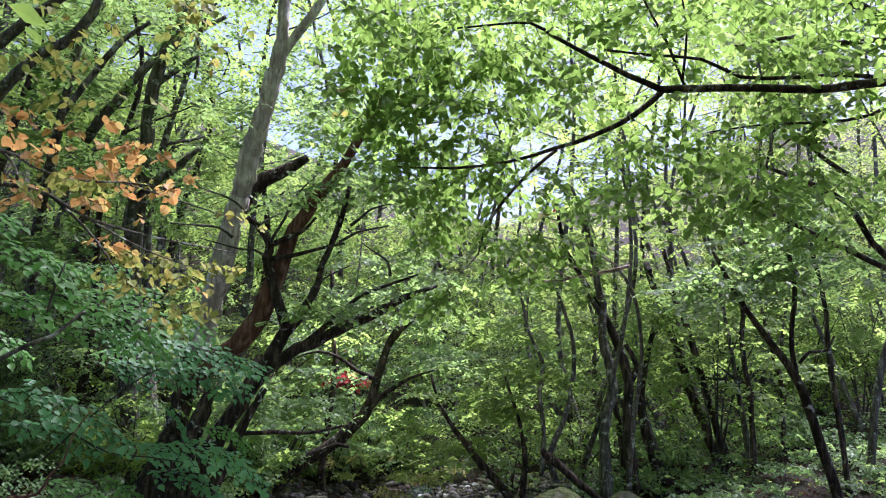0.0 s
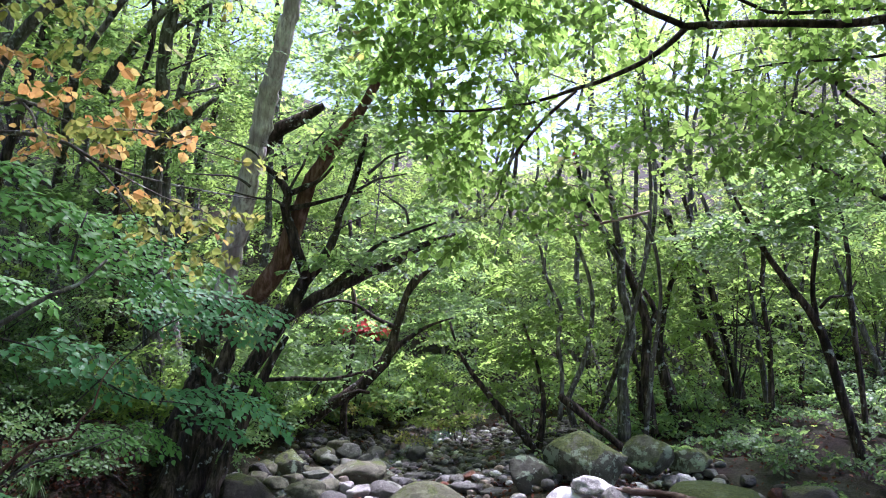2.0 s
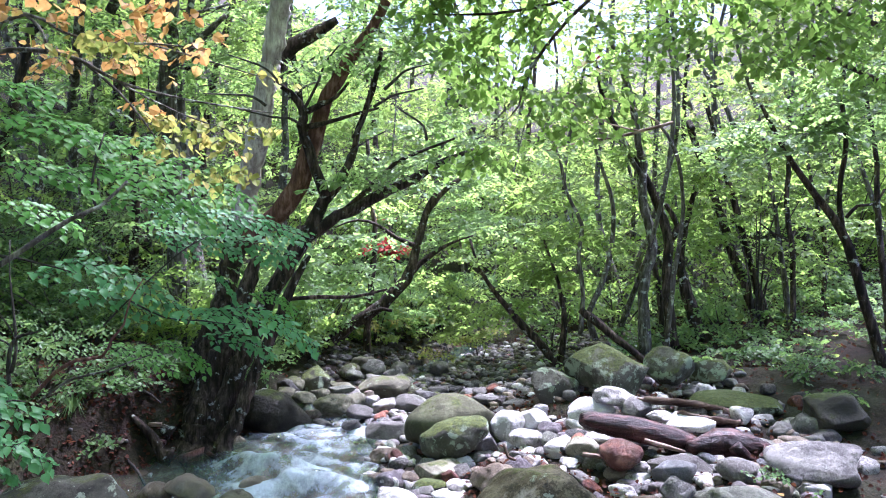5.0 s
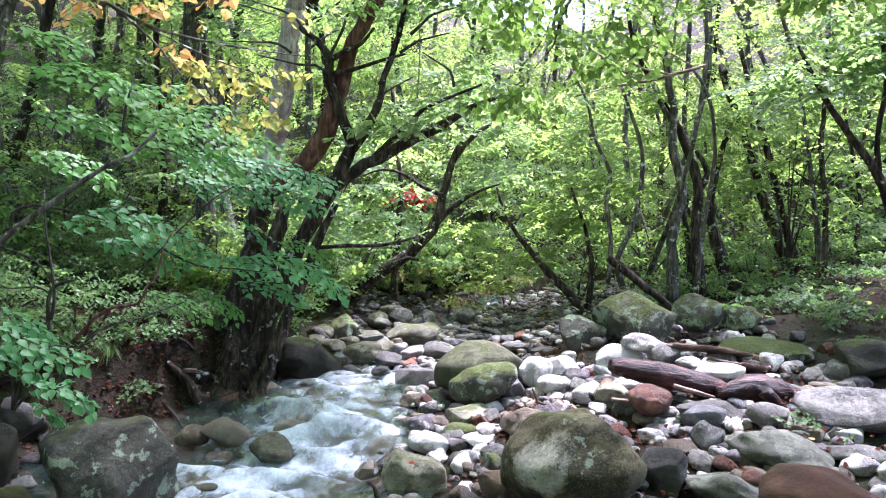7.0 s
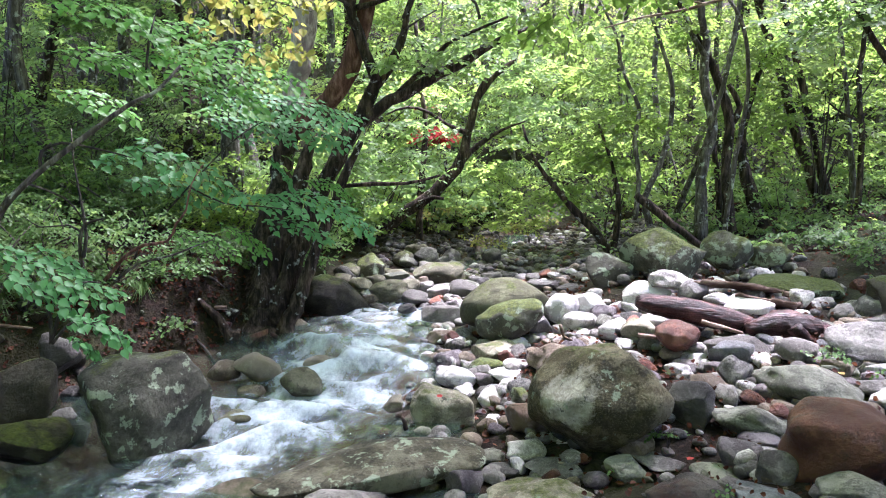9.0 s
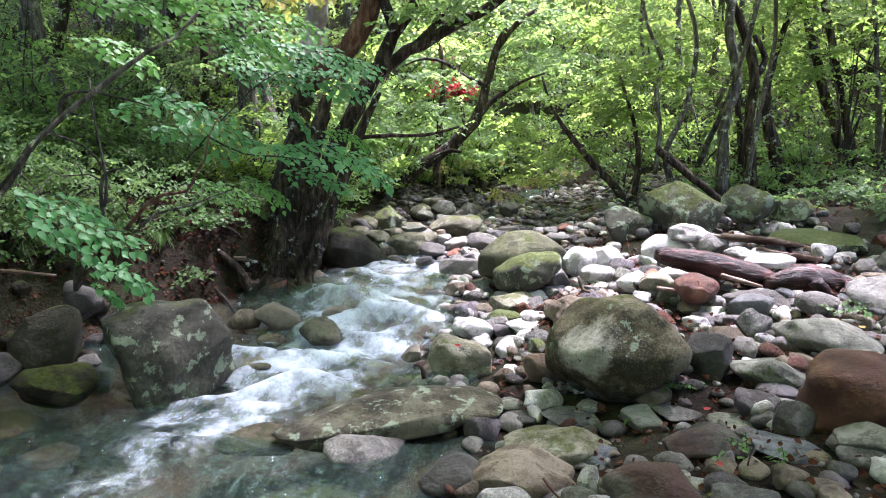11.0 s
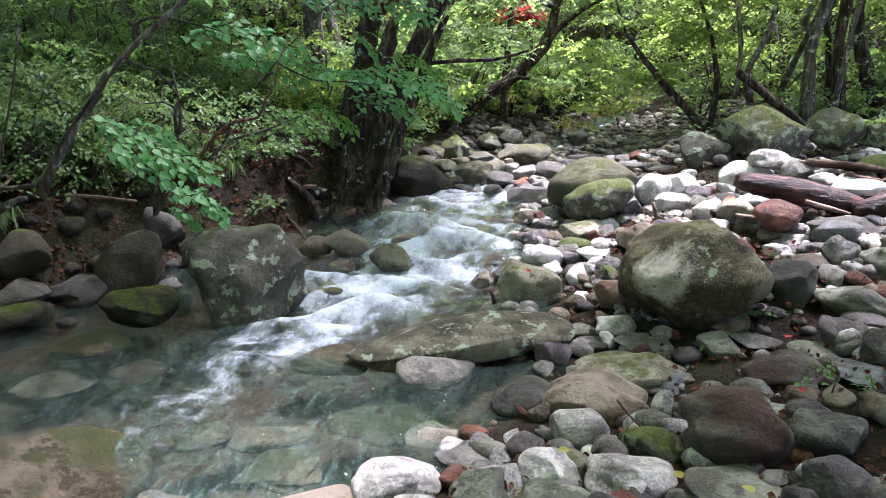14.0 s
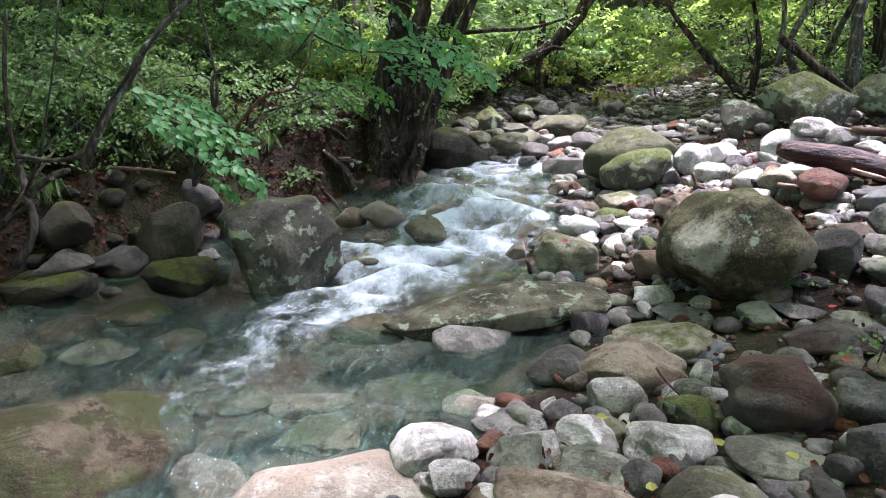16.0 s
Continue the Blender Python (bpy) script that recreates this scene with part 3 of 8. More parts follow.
def ground_level(x, y):
    """Height of the bed, the stone bar and the wooded slopes."""
    x, y = np.asarray(x, float), np.asarray(y, float)
    w = water_level(y)
    inland_l, inland_r = bank_left(y) - x, x - bank_right(y)
    inside = np.minimum(-inland_l, -inland_r)
    z = w - 0.28 * ease(inside / 0.7)
    left = (0.42 - 0.30 * ease((y - 6.9) / 1.3)) * ease(inland_l / 0.45) + 0.16 * np.maximum(inland_l, 0) + 0.22 * np.maximum(inland_l - 4, 0)
    bar = 0.02 * ease(inland_r / 0.15) + 0.30 * ease(inland_r / 2.2) + 0.04 * np.maximum(inland_r - 2.2, 0)
    slope = 0.10 * np.maximum(x - 2.4 + 0.25 * np.minimum(y - 8, 0), 0) * ease((y - 3) / 3) + 0.25 * np.maximum(x - 9, 0)
    far = 0.16 * np.maximum(y - 13, 0) + 0.25 * np.maximum(y - 26, 0)
    rough = 0.03 * np.sin(3.1 * x + 1.7 * y) + 0.025 * np.sin(5.3 * y - 2.2 * x) + 0.015 * np.sin(9 * x + 7 * y)
    return z + left + bar + slope + far * 0.6 + rough * ease((np.maximum(inland_l, inland_r) + 0.3) / 1.5)


# ---- ground and water ----
def ground_sheet():
    def lines(lo, hi, near, step):
        inner = np.arange(near[0], near[1] + 1e-6, step)
        out = lambda a, b: a + (b - a) * np.linspace(0, 1, 46)[1:] ** 2.2
        return np.concatenate([out(near[0], lo)[::-1], inner, out(near[1], hi)])
    xs, ys = lines(-420, 420, (-6, 6), 0.06), lines(-420, 420, (0, 13), 0.07)
    x, y = np.meshgrid(xs, ys)
    z = np.minimum(ground_level(np.clip(x, -70, 70), np.clip(y, -12, 90)), 30)
    bend = bank_left(y) + (bank_right(y) - bank_left(y)) * 0.66
    z += 0.30 * ease((y - 7.8) / 1.6) * ease((np.abs(x - bend) - 0.12) / 0.3) * ease((x - bank_left(y)) / 0.3) * ease((bank_right(y) - x) / 0.3)
    z += 0.012 * np.sin(23 * x + 11 * y) * np.sin(17 * y - 9 * x)
    v = np.stack([x, y, z], -1).reshape(-1, 3)
    w, h = len(xs), len(ys)
    i, j = np.meshgrid(np.arange(h - 1), np.arange(w - 1), indexing="ij")
    a = (i * w + j).ravel()
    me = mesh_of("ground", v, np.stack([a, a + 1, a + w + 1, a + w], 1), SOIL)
    bed = ease((x - bank_left(y)) / 0.15) * ease((bank_right(y) - x) / 0.2) * ease((15 - y) / 2)
    me.attributes.new("bed", "FLOAT", "POINT").data.foreach_set("value", bed.ravel().astype(np.float32))
    ob = new("ground", me)
    return tagged(ob, "brown forest floor with leaf litter and gravel", "ground", kind="structure")


def foam_at(x, y):
    """How much the current breaks: strongest down the middle of the chute."""
    mid = np.interp(y, (1.6, 2.3, 3.0, 3.6, 4.2, 5.0, 5.7, 6.6, 7.6, 9), (-2.35, -2.2, -2.0, -1.82, -1.62, -1.45, -1.40, -1.40, -1.35, -0.8))
    wide = np.interp(y, (1.6, 2.6, 3.4, 4.2, 5.2, 6.2, 7.6), (0.30, 0.28, 0.33, 0.58, 0.66, 0.57, 0.40))
    gain = np.interp(y, (1.4, 1.9, 2.4, 2.9, 3.3, 3.8, 4.5, 5.3, 5.8, 6.4, 7.4, 8.2, 11), (0.15, 0.24, 0.26, 0.34, 0.52, 0.78, 0.95, 0.85, 0.6, 0.75, 0.6, 0.35, 0.25))
    f = gain * np.exp(-((x - mid) / wide) ** 2)
    f = np.maximum(f, 0.15 * np.exp(-((x + 1.9) / 0.75) ** 2 - ((y - 2.7) / 0.75) ** 2))
    for cx, cy, r, g in ((-2.62, 2.05, 0.20, 0.30), (-1.05, 5.35, 0.30, 0.5), (-1.75, 5.4, 0.22, 0.5), (-2.45, 2.72, 0.10, 0.30), (-1.95, 4.7, 0.25, 0.5), (-2.05, 5.0, 0.15, 0.5)):
        f = np.maximum(f, g * np.exp(-((x - cx) ** 2 + (y - cy) ** 2) / r ** 2))
    return f


def stream_sheet():
    ys = np.concatenate([np.arange(-3, 1.4, 0.08), np.arange(1.4, 8.5, 0.025), np.arange(8.5, 18, 0.08)])
    u = np.linspace(-0.06, 1.06, 150)
    y = np.repeat(ys[:, None], len(u), 1)
    thread = ease((y - 6.9) / 1.3)
    left, right = bank_left(y), bank_right(y)
    mid = left + (right - left) * 0.66
    left, right = left + (mid - 0.16 - left) * thread, right + (mid + 0.16 - right) * thread
    x = left + (right - left) * u[None]
    f = foam_at(x, y)
    rng = np.random.default_rng(5)
    wave, chop = np.zeros_like(x), np.zeros_like(x)
    for k in range(22):
        a, q = rng.uniform(-0.9, 0.9), rng.uniform(5, 26)
        s = np.sin(q * (x * math.sin(a) * 0.8 + y * math.cos(a)) + rng.uniform(0, 6) + 0.8 * np.sin(2.3 * x + 1.7 * y + k))
        wave += s / q
        chop += np.abs(s) / q
    ripple = np.zeros_like(x)
    for k in range(26):
        a, q = rng.uniform(-0.75, 0.75), rng.uniform(15, 42)
        ripple += np.sin(q * (x * math.sin(a) + y * math.cos(a)) + rng.uniform(0, 6) + 1.4 * np.sin(3.1 * x + 2.3 * y + k) + 0.9 * np.sin(5.7 * x - 1.9 * y + 2 * k)) / math.sqrt(q)
    crest = np.clip(ripple / ripple.std(), -1.7, 1.9)
    f = f * (1 + 0.22 * crest * ease((y - 2.6) / 1.2))
    step = 0.036 * (np.tanh((y - 5.45 + 0.15 * np.sin(3 * x)) * 9) + np.tanh((y - 4.85 + 0.12 * np.sin(4 * x + 1)) * 9)) * np.exp(-((x + 1.45) / 0.8) ** 2) * np.exp(-((y - 5.15) / 0.9) ** 2)
    z = water_level(y) + wave * (0.08 + 0.05 * f) + chop * 0.036 * f + 0.006 * crest * np.clip(f, 0, 1) + step
    v = np.stack([x, y, z], -1).reshape(-1, 3)
    h, w = x.shape
    i, j = np.meshgrid(np.arange(h - 1), np.arange(w - 1), indexing="ij")
    a = (i * w + j).ravel()
    me = mesh_of("water", v, np.stack([a, a + 1, a + w + 1, a + w], 1), WATER)
    layer = me.attributes.new("foam", "FLOAT", "POINT")
    layer.data.foreach_set("value", f.ravel().astype(np.float32))
    ob = new("water", me)
    ob.visible_shadow = False
    return tagged(ob, "clear greenish stream breaking into white rapids", "water", kind="structure")


ground_sheet()
stream_sheet()


# ---- woods ----
def wood_tree(seed, x, y, tall, girth, kind="wood", bark="grey", low=0.35, leaf=0.085, n=420, lean=(0, 0), label="slender woodland tree with airy light-green crown", wide=0.28, fine=False):
    """A whole woodland tree: bent trunk, a few limbs, an airy crown in layers."""
    rng = np.random.default_rng(seed)
    n, leaf = int(n * 0.78), leaf * 1.1
    z = float(ground_level(x, y)) - 0.05
    ob = plant("tree", label, "tree", "trees of the wood", (x, y, z))
    k = 6
    t = np.linspace(0, 1, k)
    side = np.cumsum(rng.normal(0, 0.035, (k, 2)), 0) * tall + t[:, None] * np.array(lean) * tall
    side[0] = 0
    st = [(x + side[i, 0], y + side[i, 1], z + tall * t[i], girth * (1 - 0.75 * t[i]) * (1.35 if i == 0 else 1)) for i in range(k)]
    limb(ob, "trunk", bark, *st, sides=7, seed=seed, step=0.3)
    c = Crown(seed)
    for j in range(7):
        f = low + (1 - low) * (j + rng.uniform(0, 0.8)) / 7
        i = min(int(f * (k - 1)), k - 2)
        q = f * (k - 1) - i
        p = np.array(st[i][:3]) * (1 - q) + np.array(st[i + 1][:3]) * q
        a, reach = rng.uniform(0, 6.28), tall * wide * rng.uniform(0.6, 1.1) * (1.15 - 0.5 * f)
        e = p + np.array([math.cos(a) * reach, math.sin(a) * reach, reach * rng.uniform(0.15, 0.6)])
        m = (p + e) / 2 + rng.normal(0, 0.08, 3) * reach
        r = girth * (1 - 0.7 * f) * 0.45
        limb(ob, "limb", bark, (*p, r), (*m, r * 0.7), (*e, r * 0.25), sides=5, seed=seed + j, step=0.3)
        c.blob(e - np.array(ob.location), (reach * 0.8, reach * 0.8, reach * 0.15), n // 9, leaf, kind, leaves=8, fine=fine, twig=0.0, flat=0.14, curl=0.24)
        c.blob(m - np.array(ob.location), (reach * 0.65, reach * 0.65, reach * 0.12), n // 18, leaf, kind, leaves=8, fine=fine, twig=0.0, flat=0.14, curl=0.24)
    c.finish(ob)
    return ob


def shrub(seed, x, y, tall, wide, kind, leaf, n, stems=5, label="dense green undergrowth shrub on the bank", fine=False, droop=0.2, twig=0.0):
    """A bush: several bent stems from one base with leafy sprays."""
    rng = np.random.default_rng(seed)
    n, leaf = int(n * 0.72), leaf * 1.12
    z = float(ground_level(x, y)) - 0.03
    ob = plant("shrub", label, "shrub", "undergrowth shrubs", (x, y, z))
    c = Crown(seed)
    for j in range(stems):
        a, out = rng.uniform(0, 6.28), wide * rng.uniform(0.3, 0.9)
        top = np.array([math.cos(a) * out, math.sin(a) * out, tall * rng.uniform(0.6, 1.0)])
        mid = top * np.array([0.35, 0.35, 0.55]) + rng.normal(0, 0.05, 3)
        limb(ob, "stem", "twig", (x, y, z, 0.014), (x + mid[0], y + mid[1], z + mid[2], 0.010), (x + top[0], y + top[1], z + top[2], 0.004), sides=4, seed=seed + j, step=0.3)
        c.blob(top, (wide * 0.6, wide * 0.6, tall * 0.22), n // (2 * stems), leaf, kind, leaves=8, fine=fine, droop=droop, twig=twig)
        c.blob(mid, (wide * 0.7, wide * 0.7, tall * 0.28), n // (2 * stems), leaf, kind, leaves=8, fine=fine, droop=droop, twig=twig)
    c.finish(ob)
    return ob



# ---- the tree over the stream, and its neighbours ----
oak = plant("tree", "many-stemmed old tree leaning over the stream bank", "tree", "trees of the wood", (-2.54, 6.23, 0.65))
crown = Crown(101)
limb(oak, "trunk", "dark", (-2.62, 6.20, -0.10, 0.314), (-2.55, 6.14, 0.09, 0.229), (-2.47, 6.19, 0.36, 0.164), (-2.35, 6.28, 0.85, 0.125), (-2.24, 6.37, 1.34, 0.100), (-2.19, 6.44, 1.74, 0.095), (-2.13, 6.50, 2.10, 0.090), seed=102, sides=16, step=0.06, knobby=0.09)
limb(oak, "trunk", "pale", (-2.15, 6.48, 2.01, 0.090), (-2.11, 6.52, 2.23, 0.100), (-1.93, 6.32, 2.86, 0.093), (-1.82, 6.24, 3.35, 0.088), seed=103, sides=14, knobby=0.07, step=0.06)
limb(oak, "trunk", "pale", (-1.82, 6.24, 3.35, 0.088), (-1.70, 6.15, 3.88, 0.083), (-1.57, 6.07, 4.32, 0.074), (-1.50, 6.01, 4.66, 0.059), (-1.49, 5.95, 5.05, 0.049), (-1.47, 5.85, 5.63, 0.044), seed=104, sides=14, knobby=0.07, step=0.06)
limb(oak, "limb", "pale", (-1.52, 6.04, 4.54, 0.044), (-1.41, 6.01, 4.69, 0.044), (-1.30, 5.98, 4.86, 0.044), (-1.16, 5.95, 5.06, 0.039), (-0.97, 5.88, 5.46, 0.029), seed=105)
limb(oak, "limb", "red", (-2.13, 6.49, 1.81, 0.098), (-1.91, 6.46, 2.01, 0.088), (-1.70, 6.43, 2.19, 0.088), (-1.54, 6.38, 2.49, 0.083), (-1.43, 6.33, 2.83, 0.074), (-1.33, 6.28, 3.07, 0.064), (-1.15, 6.24, 3.37, 0.059), (-0.94, 6.19, 3.64, 0.044), (-0.75, 6.14, 3.96, 0.034), (-0.54, 6.08, 4.31, 0.020), seed=106, sides=10)
limb(oak, "trunk", "dark", (-2.29, 5.95, -0.04, 0.203), (-2.23, 5.98, 0.16, 0.145), (-2.13, 6.05, 0.50, 0.106), (-1.98, 6.13, 0.95, 0.077), (-1.80, 6.22, 1.38, 0.072), (-1.62, 6.30, 1.73, 0.072), (-1.49, 6.35, 1.95, 0.063), (-1.38, 6.40, 2.21, 0.053), seed=107, sides=14, step=0.07, knobby=0.09)
limb(oak, "trunk", "dark", (-2.12, 5.87, -0.01, 0.105), (-2.07, 5.90, 0.19, 0.071), (-1.98, 5.95, 0.42, 0.062), (-1.85, 6.02, 0.80, 0.052), (-1.72, 6.09, 1.12, 0.048), (-1.62, 6.15, 1.41, 0.038), (-1.47, 6.21, 1.73, 0.029), seed=108, knobby=0.10, step=0.07)
limb(oak, "trunk", "dark", (-2.48, 6.23, -0.04, 0.101), (-2.40, 6.29, 0.29, 0.066), (-2.30, 6.36, 0.64, 0.056), (-2.25, 6.41, 0.99, 0.051), (-2.25, 6.59, 1.48, 0.041), seed=109, knobby=0.10, step=0.07)
limb(oak, "limb", "dark", (-1.35, 6.33, 2.23, 0.053), (-1.44, 6.28, 2.48, 0.048), (-1.52, 6.24, 2.74, 0.043), (-1.54, 6.22, 2.83, 0.039), (-1.51, 6.20, 2.94, 0.034), (-1.63, 6.18, 3.09, 0.029), (-1.75, 6.16, 3.18, 0.019), seed=110)
limb(oak, "limb", "dark", (-1.52, 6.21, 2.93, 0.029), (-1.36, 6.20, 3.00, 0.024), (-1.24, 6.19, 3.06, 0.014), (-1.13, 6.17, 3.18, 0.010), seed=111)
limb(oak, "limb", "dark", (-1.55, 6.23, 2.81, 0.029), (-1.31, 6.22, 2.85, 0.019), (-1.09, 6.21, 2.92, 0.014), (-0.88, 6.20, 2.97, 0.010), seed=112)
limb(oak, "limb", "dark", (-1.54, 6.33, 1.87, 0.058), (-1.25, 6.39, 2.06, 0.053), (-0.92, 6.46, 2.25, 0.048), (-0.59, 6.52, 2.42, 0.039), (-0.35, 6.58, 2.57, 0.029), (-0.08, 6.62, 2.68, 0.014), seed=113)
limb(oak, "limb", "dark", (-1.42, 6.38, 2.14, 0.043), (-1.26, 6.44, 2.35, 0.039), (-1.15, 6.49, 2.59, 0.034), (-1.11, 6.53, 2.83, 0.029), (-0.93, 6.18, 3.12, 0.024), (-0.85, 6.12, 3.45, 0.019), seed=114)
limb(oak, "limb", "dark", (-1.27, 6.49, 2.07, 0.029), (-1.03, 6.56, 2.31, 0.025), (-0.79, 6.62, 2.55, 0.020), (-0.55, 6.67, 2.67, 0.015), (-0.26, 6.72, 2.79, 0.010), seed=115)
limb(oak, "limb", "dark", (-1.90, 6.63, 3.39, 0.073), (-1.70, 6.60, 3.60, 0.068), (-1.49, 6.58, 3.72, 0.057), (-1.31, 6.56, 3.82, 0.036), seed=116)
limb(oak, "limb", "dark", (-1.73, 6.43, 1.34, 0.020), (-1.43, 6.47, 1.36, 0.020), (-1.13, 6.50, 1.36, 0.015), (-0.84, 6.55, 1.43, 0.010), seed=117)
limb(oak, "trunk", "dark", (-2.42, 5.98, -0.10, 0.30), (-2.36, 6.02, 0.15, 0.21), (-2.27, 6.08, 0.50, 0.150), (-2.15, 6.16, 0.95, 0.105), (-2.02, 6.24, 1.40, 0.070), (-1.94, 6.30, 1.70, 0.040), seed=1071, sides=18, step=0.06, knobby=0.08, groove=0.10)
limb(oak, "root", "red", (-2.30, 5.77, 0.17, 0.094), (-2.25, 5.76, 0.05, 0.065), (-2.18, 5.76, -0.01, 0.047), (-2.05, 5.78, 0.02, 0.028), seed=118, knobby=0.2, step=0.05)
limb(oak, "root", "grey", (-2.48, 5.90, 0.13, 0.105), (-2.60, 5.88, 0.09, 0.067), (-2.72, 5.86, 0.03, 0.048), (-2.83, 5.84, 0.01, 0.024), seed=119, knobby=0.2, step=0.05)
limb(oak, "root", "grey", (-2.51, 5.86, 0.21, 0.076), (-2.68, 5.85, 0.26, 0.057), (-2.89, 5.82, 0.22, 0.043), (-3.10, 5.80, 0.25, 0.024), seed=120, knobby=0.2, step=0.05)
limb(oak, "root", "dark", (-2.08, 5.79, 0.12, 0.065), (-2.01, 5.79, 0.04, 0.047), (-1.98, 5.77, -0.06, 0.028), seed=121, knobby=0.2, step=0.05)
limb(oak, "root", "dark", (-2.48, 5.95, 0.14, 0.126), (-2.65, 5.94, 0.19, 0.087), (-2.82, 5.92, 0.18, 0.058), (-3.01, 5.89, 0.12, 0.029), seed=122, knobby=0.14)
limb(oak, "root", "dark", (-2.29, 5.77, 0.12, 0.103), (-2.22, 5.76, 0.01, 0.065), (-2.08, 5.78, 0.05, 0.037), (-2.02, 5.77, -0.06, 0.019), seed=123, knobby=0.14)
limb(oak, "root", "dark", (-2.49, 5.87, 0.28, 0.076), (-2.73, 5.86, 0.38, 0.052), (-2.96, 5.83, 0.36, 0.038), (-3.20, 5.79, 0.29, 0.019), seed=124, knobby=0.14)
limb(oak, "root", "dark", (-2.41, 5.66, 0.15, 0.074), (-2.48, 5.65, 0.20, 0.046), (-2.57, 5.67, 0.33, 0.037), (-2.73, 5.67, 0.47, 0.023), seed=125, knobby=0.14)
limb(oak, "twig", "twig", (-1.49, 6.10, 2.94, 0.014), (-1.37, 6.07, 3.15, 0.011), (-1.30, 6.04, 3.32, 0.009), (-1.12, 6.01, 3.51, 0.005), seed=126)
limb(oak, "twig", "twig", (-1.52, 6.12, 2.82, 0.014), (-1.62, 6.11, 2.87, 0.011), (-1.76, 6.11, 2.88, 0.009), (-2.10, 6.10, 2.96, 0.005), seed=127)
limb(oak, "twig", "twig", (-1.68, 6.07, 3.12, 0.014), (-1.75, 6.05, 3.23, 0.011), (-1.87, 6.04, 3.30, 0.009), (-2.11, 6.03, 3.38, 0.005), seed=128)
limb(oak, "twig", "twig", (-0.91, 6.10, 2.96, 0.014), (-0.79, 6.09, 3.03, 0.011), (-0.72, 6.09, 3.06, 0.009), (-0.49, 6.08, 3.11, 0.005), seed=129)
limb(oak, "twig", "twig", (-0.47, 6.15, 2.69, 0.014), (-0.50, 6.13, 2.81, 0.011), (-0.58, 6.12, 2.87, 0.009), (-0.72, 6.10, 2.96, 0.005), seed=130)
limb(oak, "twig", "twig", (-0.82, 6.08, 3.10, 0.014), (-0.70, 6.06, 3.20, 0.011), (-0.64, 6.06, 3.25, 0.009), (-0.45, 6.05, 3.30, 0.005), seed=131)
limb(oak, "twig", "twig", (-1.09, 6.14, 2.71, 0.014), (-1.00, 6.12, 2.86, 0.011), (-0.96, 6.10, 2.95, 0.009), (-0.92, 6.06, 3.19, 0.005), seed=132)
limb(oak, "twig", "twig", (-1.27, 6.21, 2.33, 0.014), (-1.15, 6.18, 2.50, 0.011), (-1.09, 6.16, 2.62, 0.009), (-0.81, 6.14, 2.77, 0.005), seed=133)
limb(oak, "twig", "twig", (-1.73, 6.06, 3.16, 0.014), (-1.60, 6.05, 3.24, 0.011), (-1.54, 6.05, 3.26, 0.009), (-1.31, 6.03, 3.41, 0.005), seed=134)
limb(oak, "twig", "twig", (-1.81, 6.10, 2.97, 0.014), (-1.91, 6.08, 3.04, 0.011), (-2.06, 6.08, 3.06, 0.009), (-2.34, 6.08, 3.07, 0.005), seed=135)
crown.blob((1.76, 0.20, 2.78), (0.86, 0.90, 0.46), 150, 0.06, "maple", 9)
crown.blob((1.22, 0.63, 3.83), (0.77, 1.00, 0.66), 120, 0.06, "maple", 9)
crown.blob((2.07, 0.50, 2.22), (0.68, 0.80, 0.31), 110, 0.055, "maple", 9)
crown.blob((1.48, 0.56, 1.88), (0.76, 0.80, 0.25), 90, 0.055, "maple", 9)
crown.blob((0.73, 0.54, 0.98), (0.36, 0.50, 0.26), 70, 0.055, "maple", 9)
crown.blob((1.07, 0.99, 1.02), (0.61, 0.60, 0.28), 110, 0.055, "maple", 9)
crown.blob((0.33, 1.01, 3.94), (0.70, 0.90, 0.87), 120, 0.06, "maple", 9)
# Added high leaves, mostly out of view, to shade stream and near bank.
crown.blob((2.90, 0.75, 5.75), (0.95, 1.3, 0.3), 480, 0.08, "maple", 8, twig=0, fine=False)
crown.blob((0.44, -1.03, 5.35), (2.1, 1.7, 0.7), 1200, 0.075, "maple", 8, twig=0, fine=False)
crown.blob((-0.16, -5.23, 4.35), (2.6, 1.6, 0.7), 900, 0.075, "maple", 8, twig=0, fine=False)
crown.finish(oak, "airy green leaves")
leaning = plant("tree", "dark tree leaning far out over the stream", "tree", "trees of the wood", (-2.15, 9.10, 0.57))
crown = Crown(136)
limb(leaning, "trunk", "dark", (-2.26, 8.97, 0.39, 0.121), (-1.99, 9.03, 0.58, 0.098), (-1.64, 9.10, 0.79, 0.084), (-1.22, 9.20, 1.08, 0.074), (-0.91, 9.29, 1.46, 0.070), (-0.82, 9.36, 1.81, 0.056), (-0.73, 9.43, 2.19, 0.047), (-0.59, 9.48, 2.47, 0.037), seed=137, sides=9)
limb(leaning, "limb", "dark", (-0.71, 9.43, 2.22, 0.037), (-0.47, 9.51, 2.53, 0.033), (-0.15, 9.58, 2.76, 0.019), (0.09, 9.63, 2.88, 0.009), seed=138)
limb(leaning, "limb", "dark", (-0.98, 9.27, 1.35, 0.037), (-0.67, 9.35, 1.67, 0.033), (-0.39, 9.41, 1.84, 0.019), (-0.11, 9.46, 1.94, 0.009), seed=139)
limb(leaning, "limb", "dark", (-1.42, 9.05, 0.95, 0.028), (-1.24, 9.08, 1.02, 0.028), (-1.10, 9.10, 1.00, 0.018), seed=140)
limb(leaning, "limb", "dark", (-0.83, 9.15, 1.81, 0.032), (-1.07, 9.14, 1.91, 0.027), (-1.28, 9.14, 2.05, 0.023), (-1.55, 9.12, 2.12, 0.018), (-1.82, 9.07, 2.02, 0.009), seed=141)
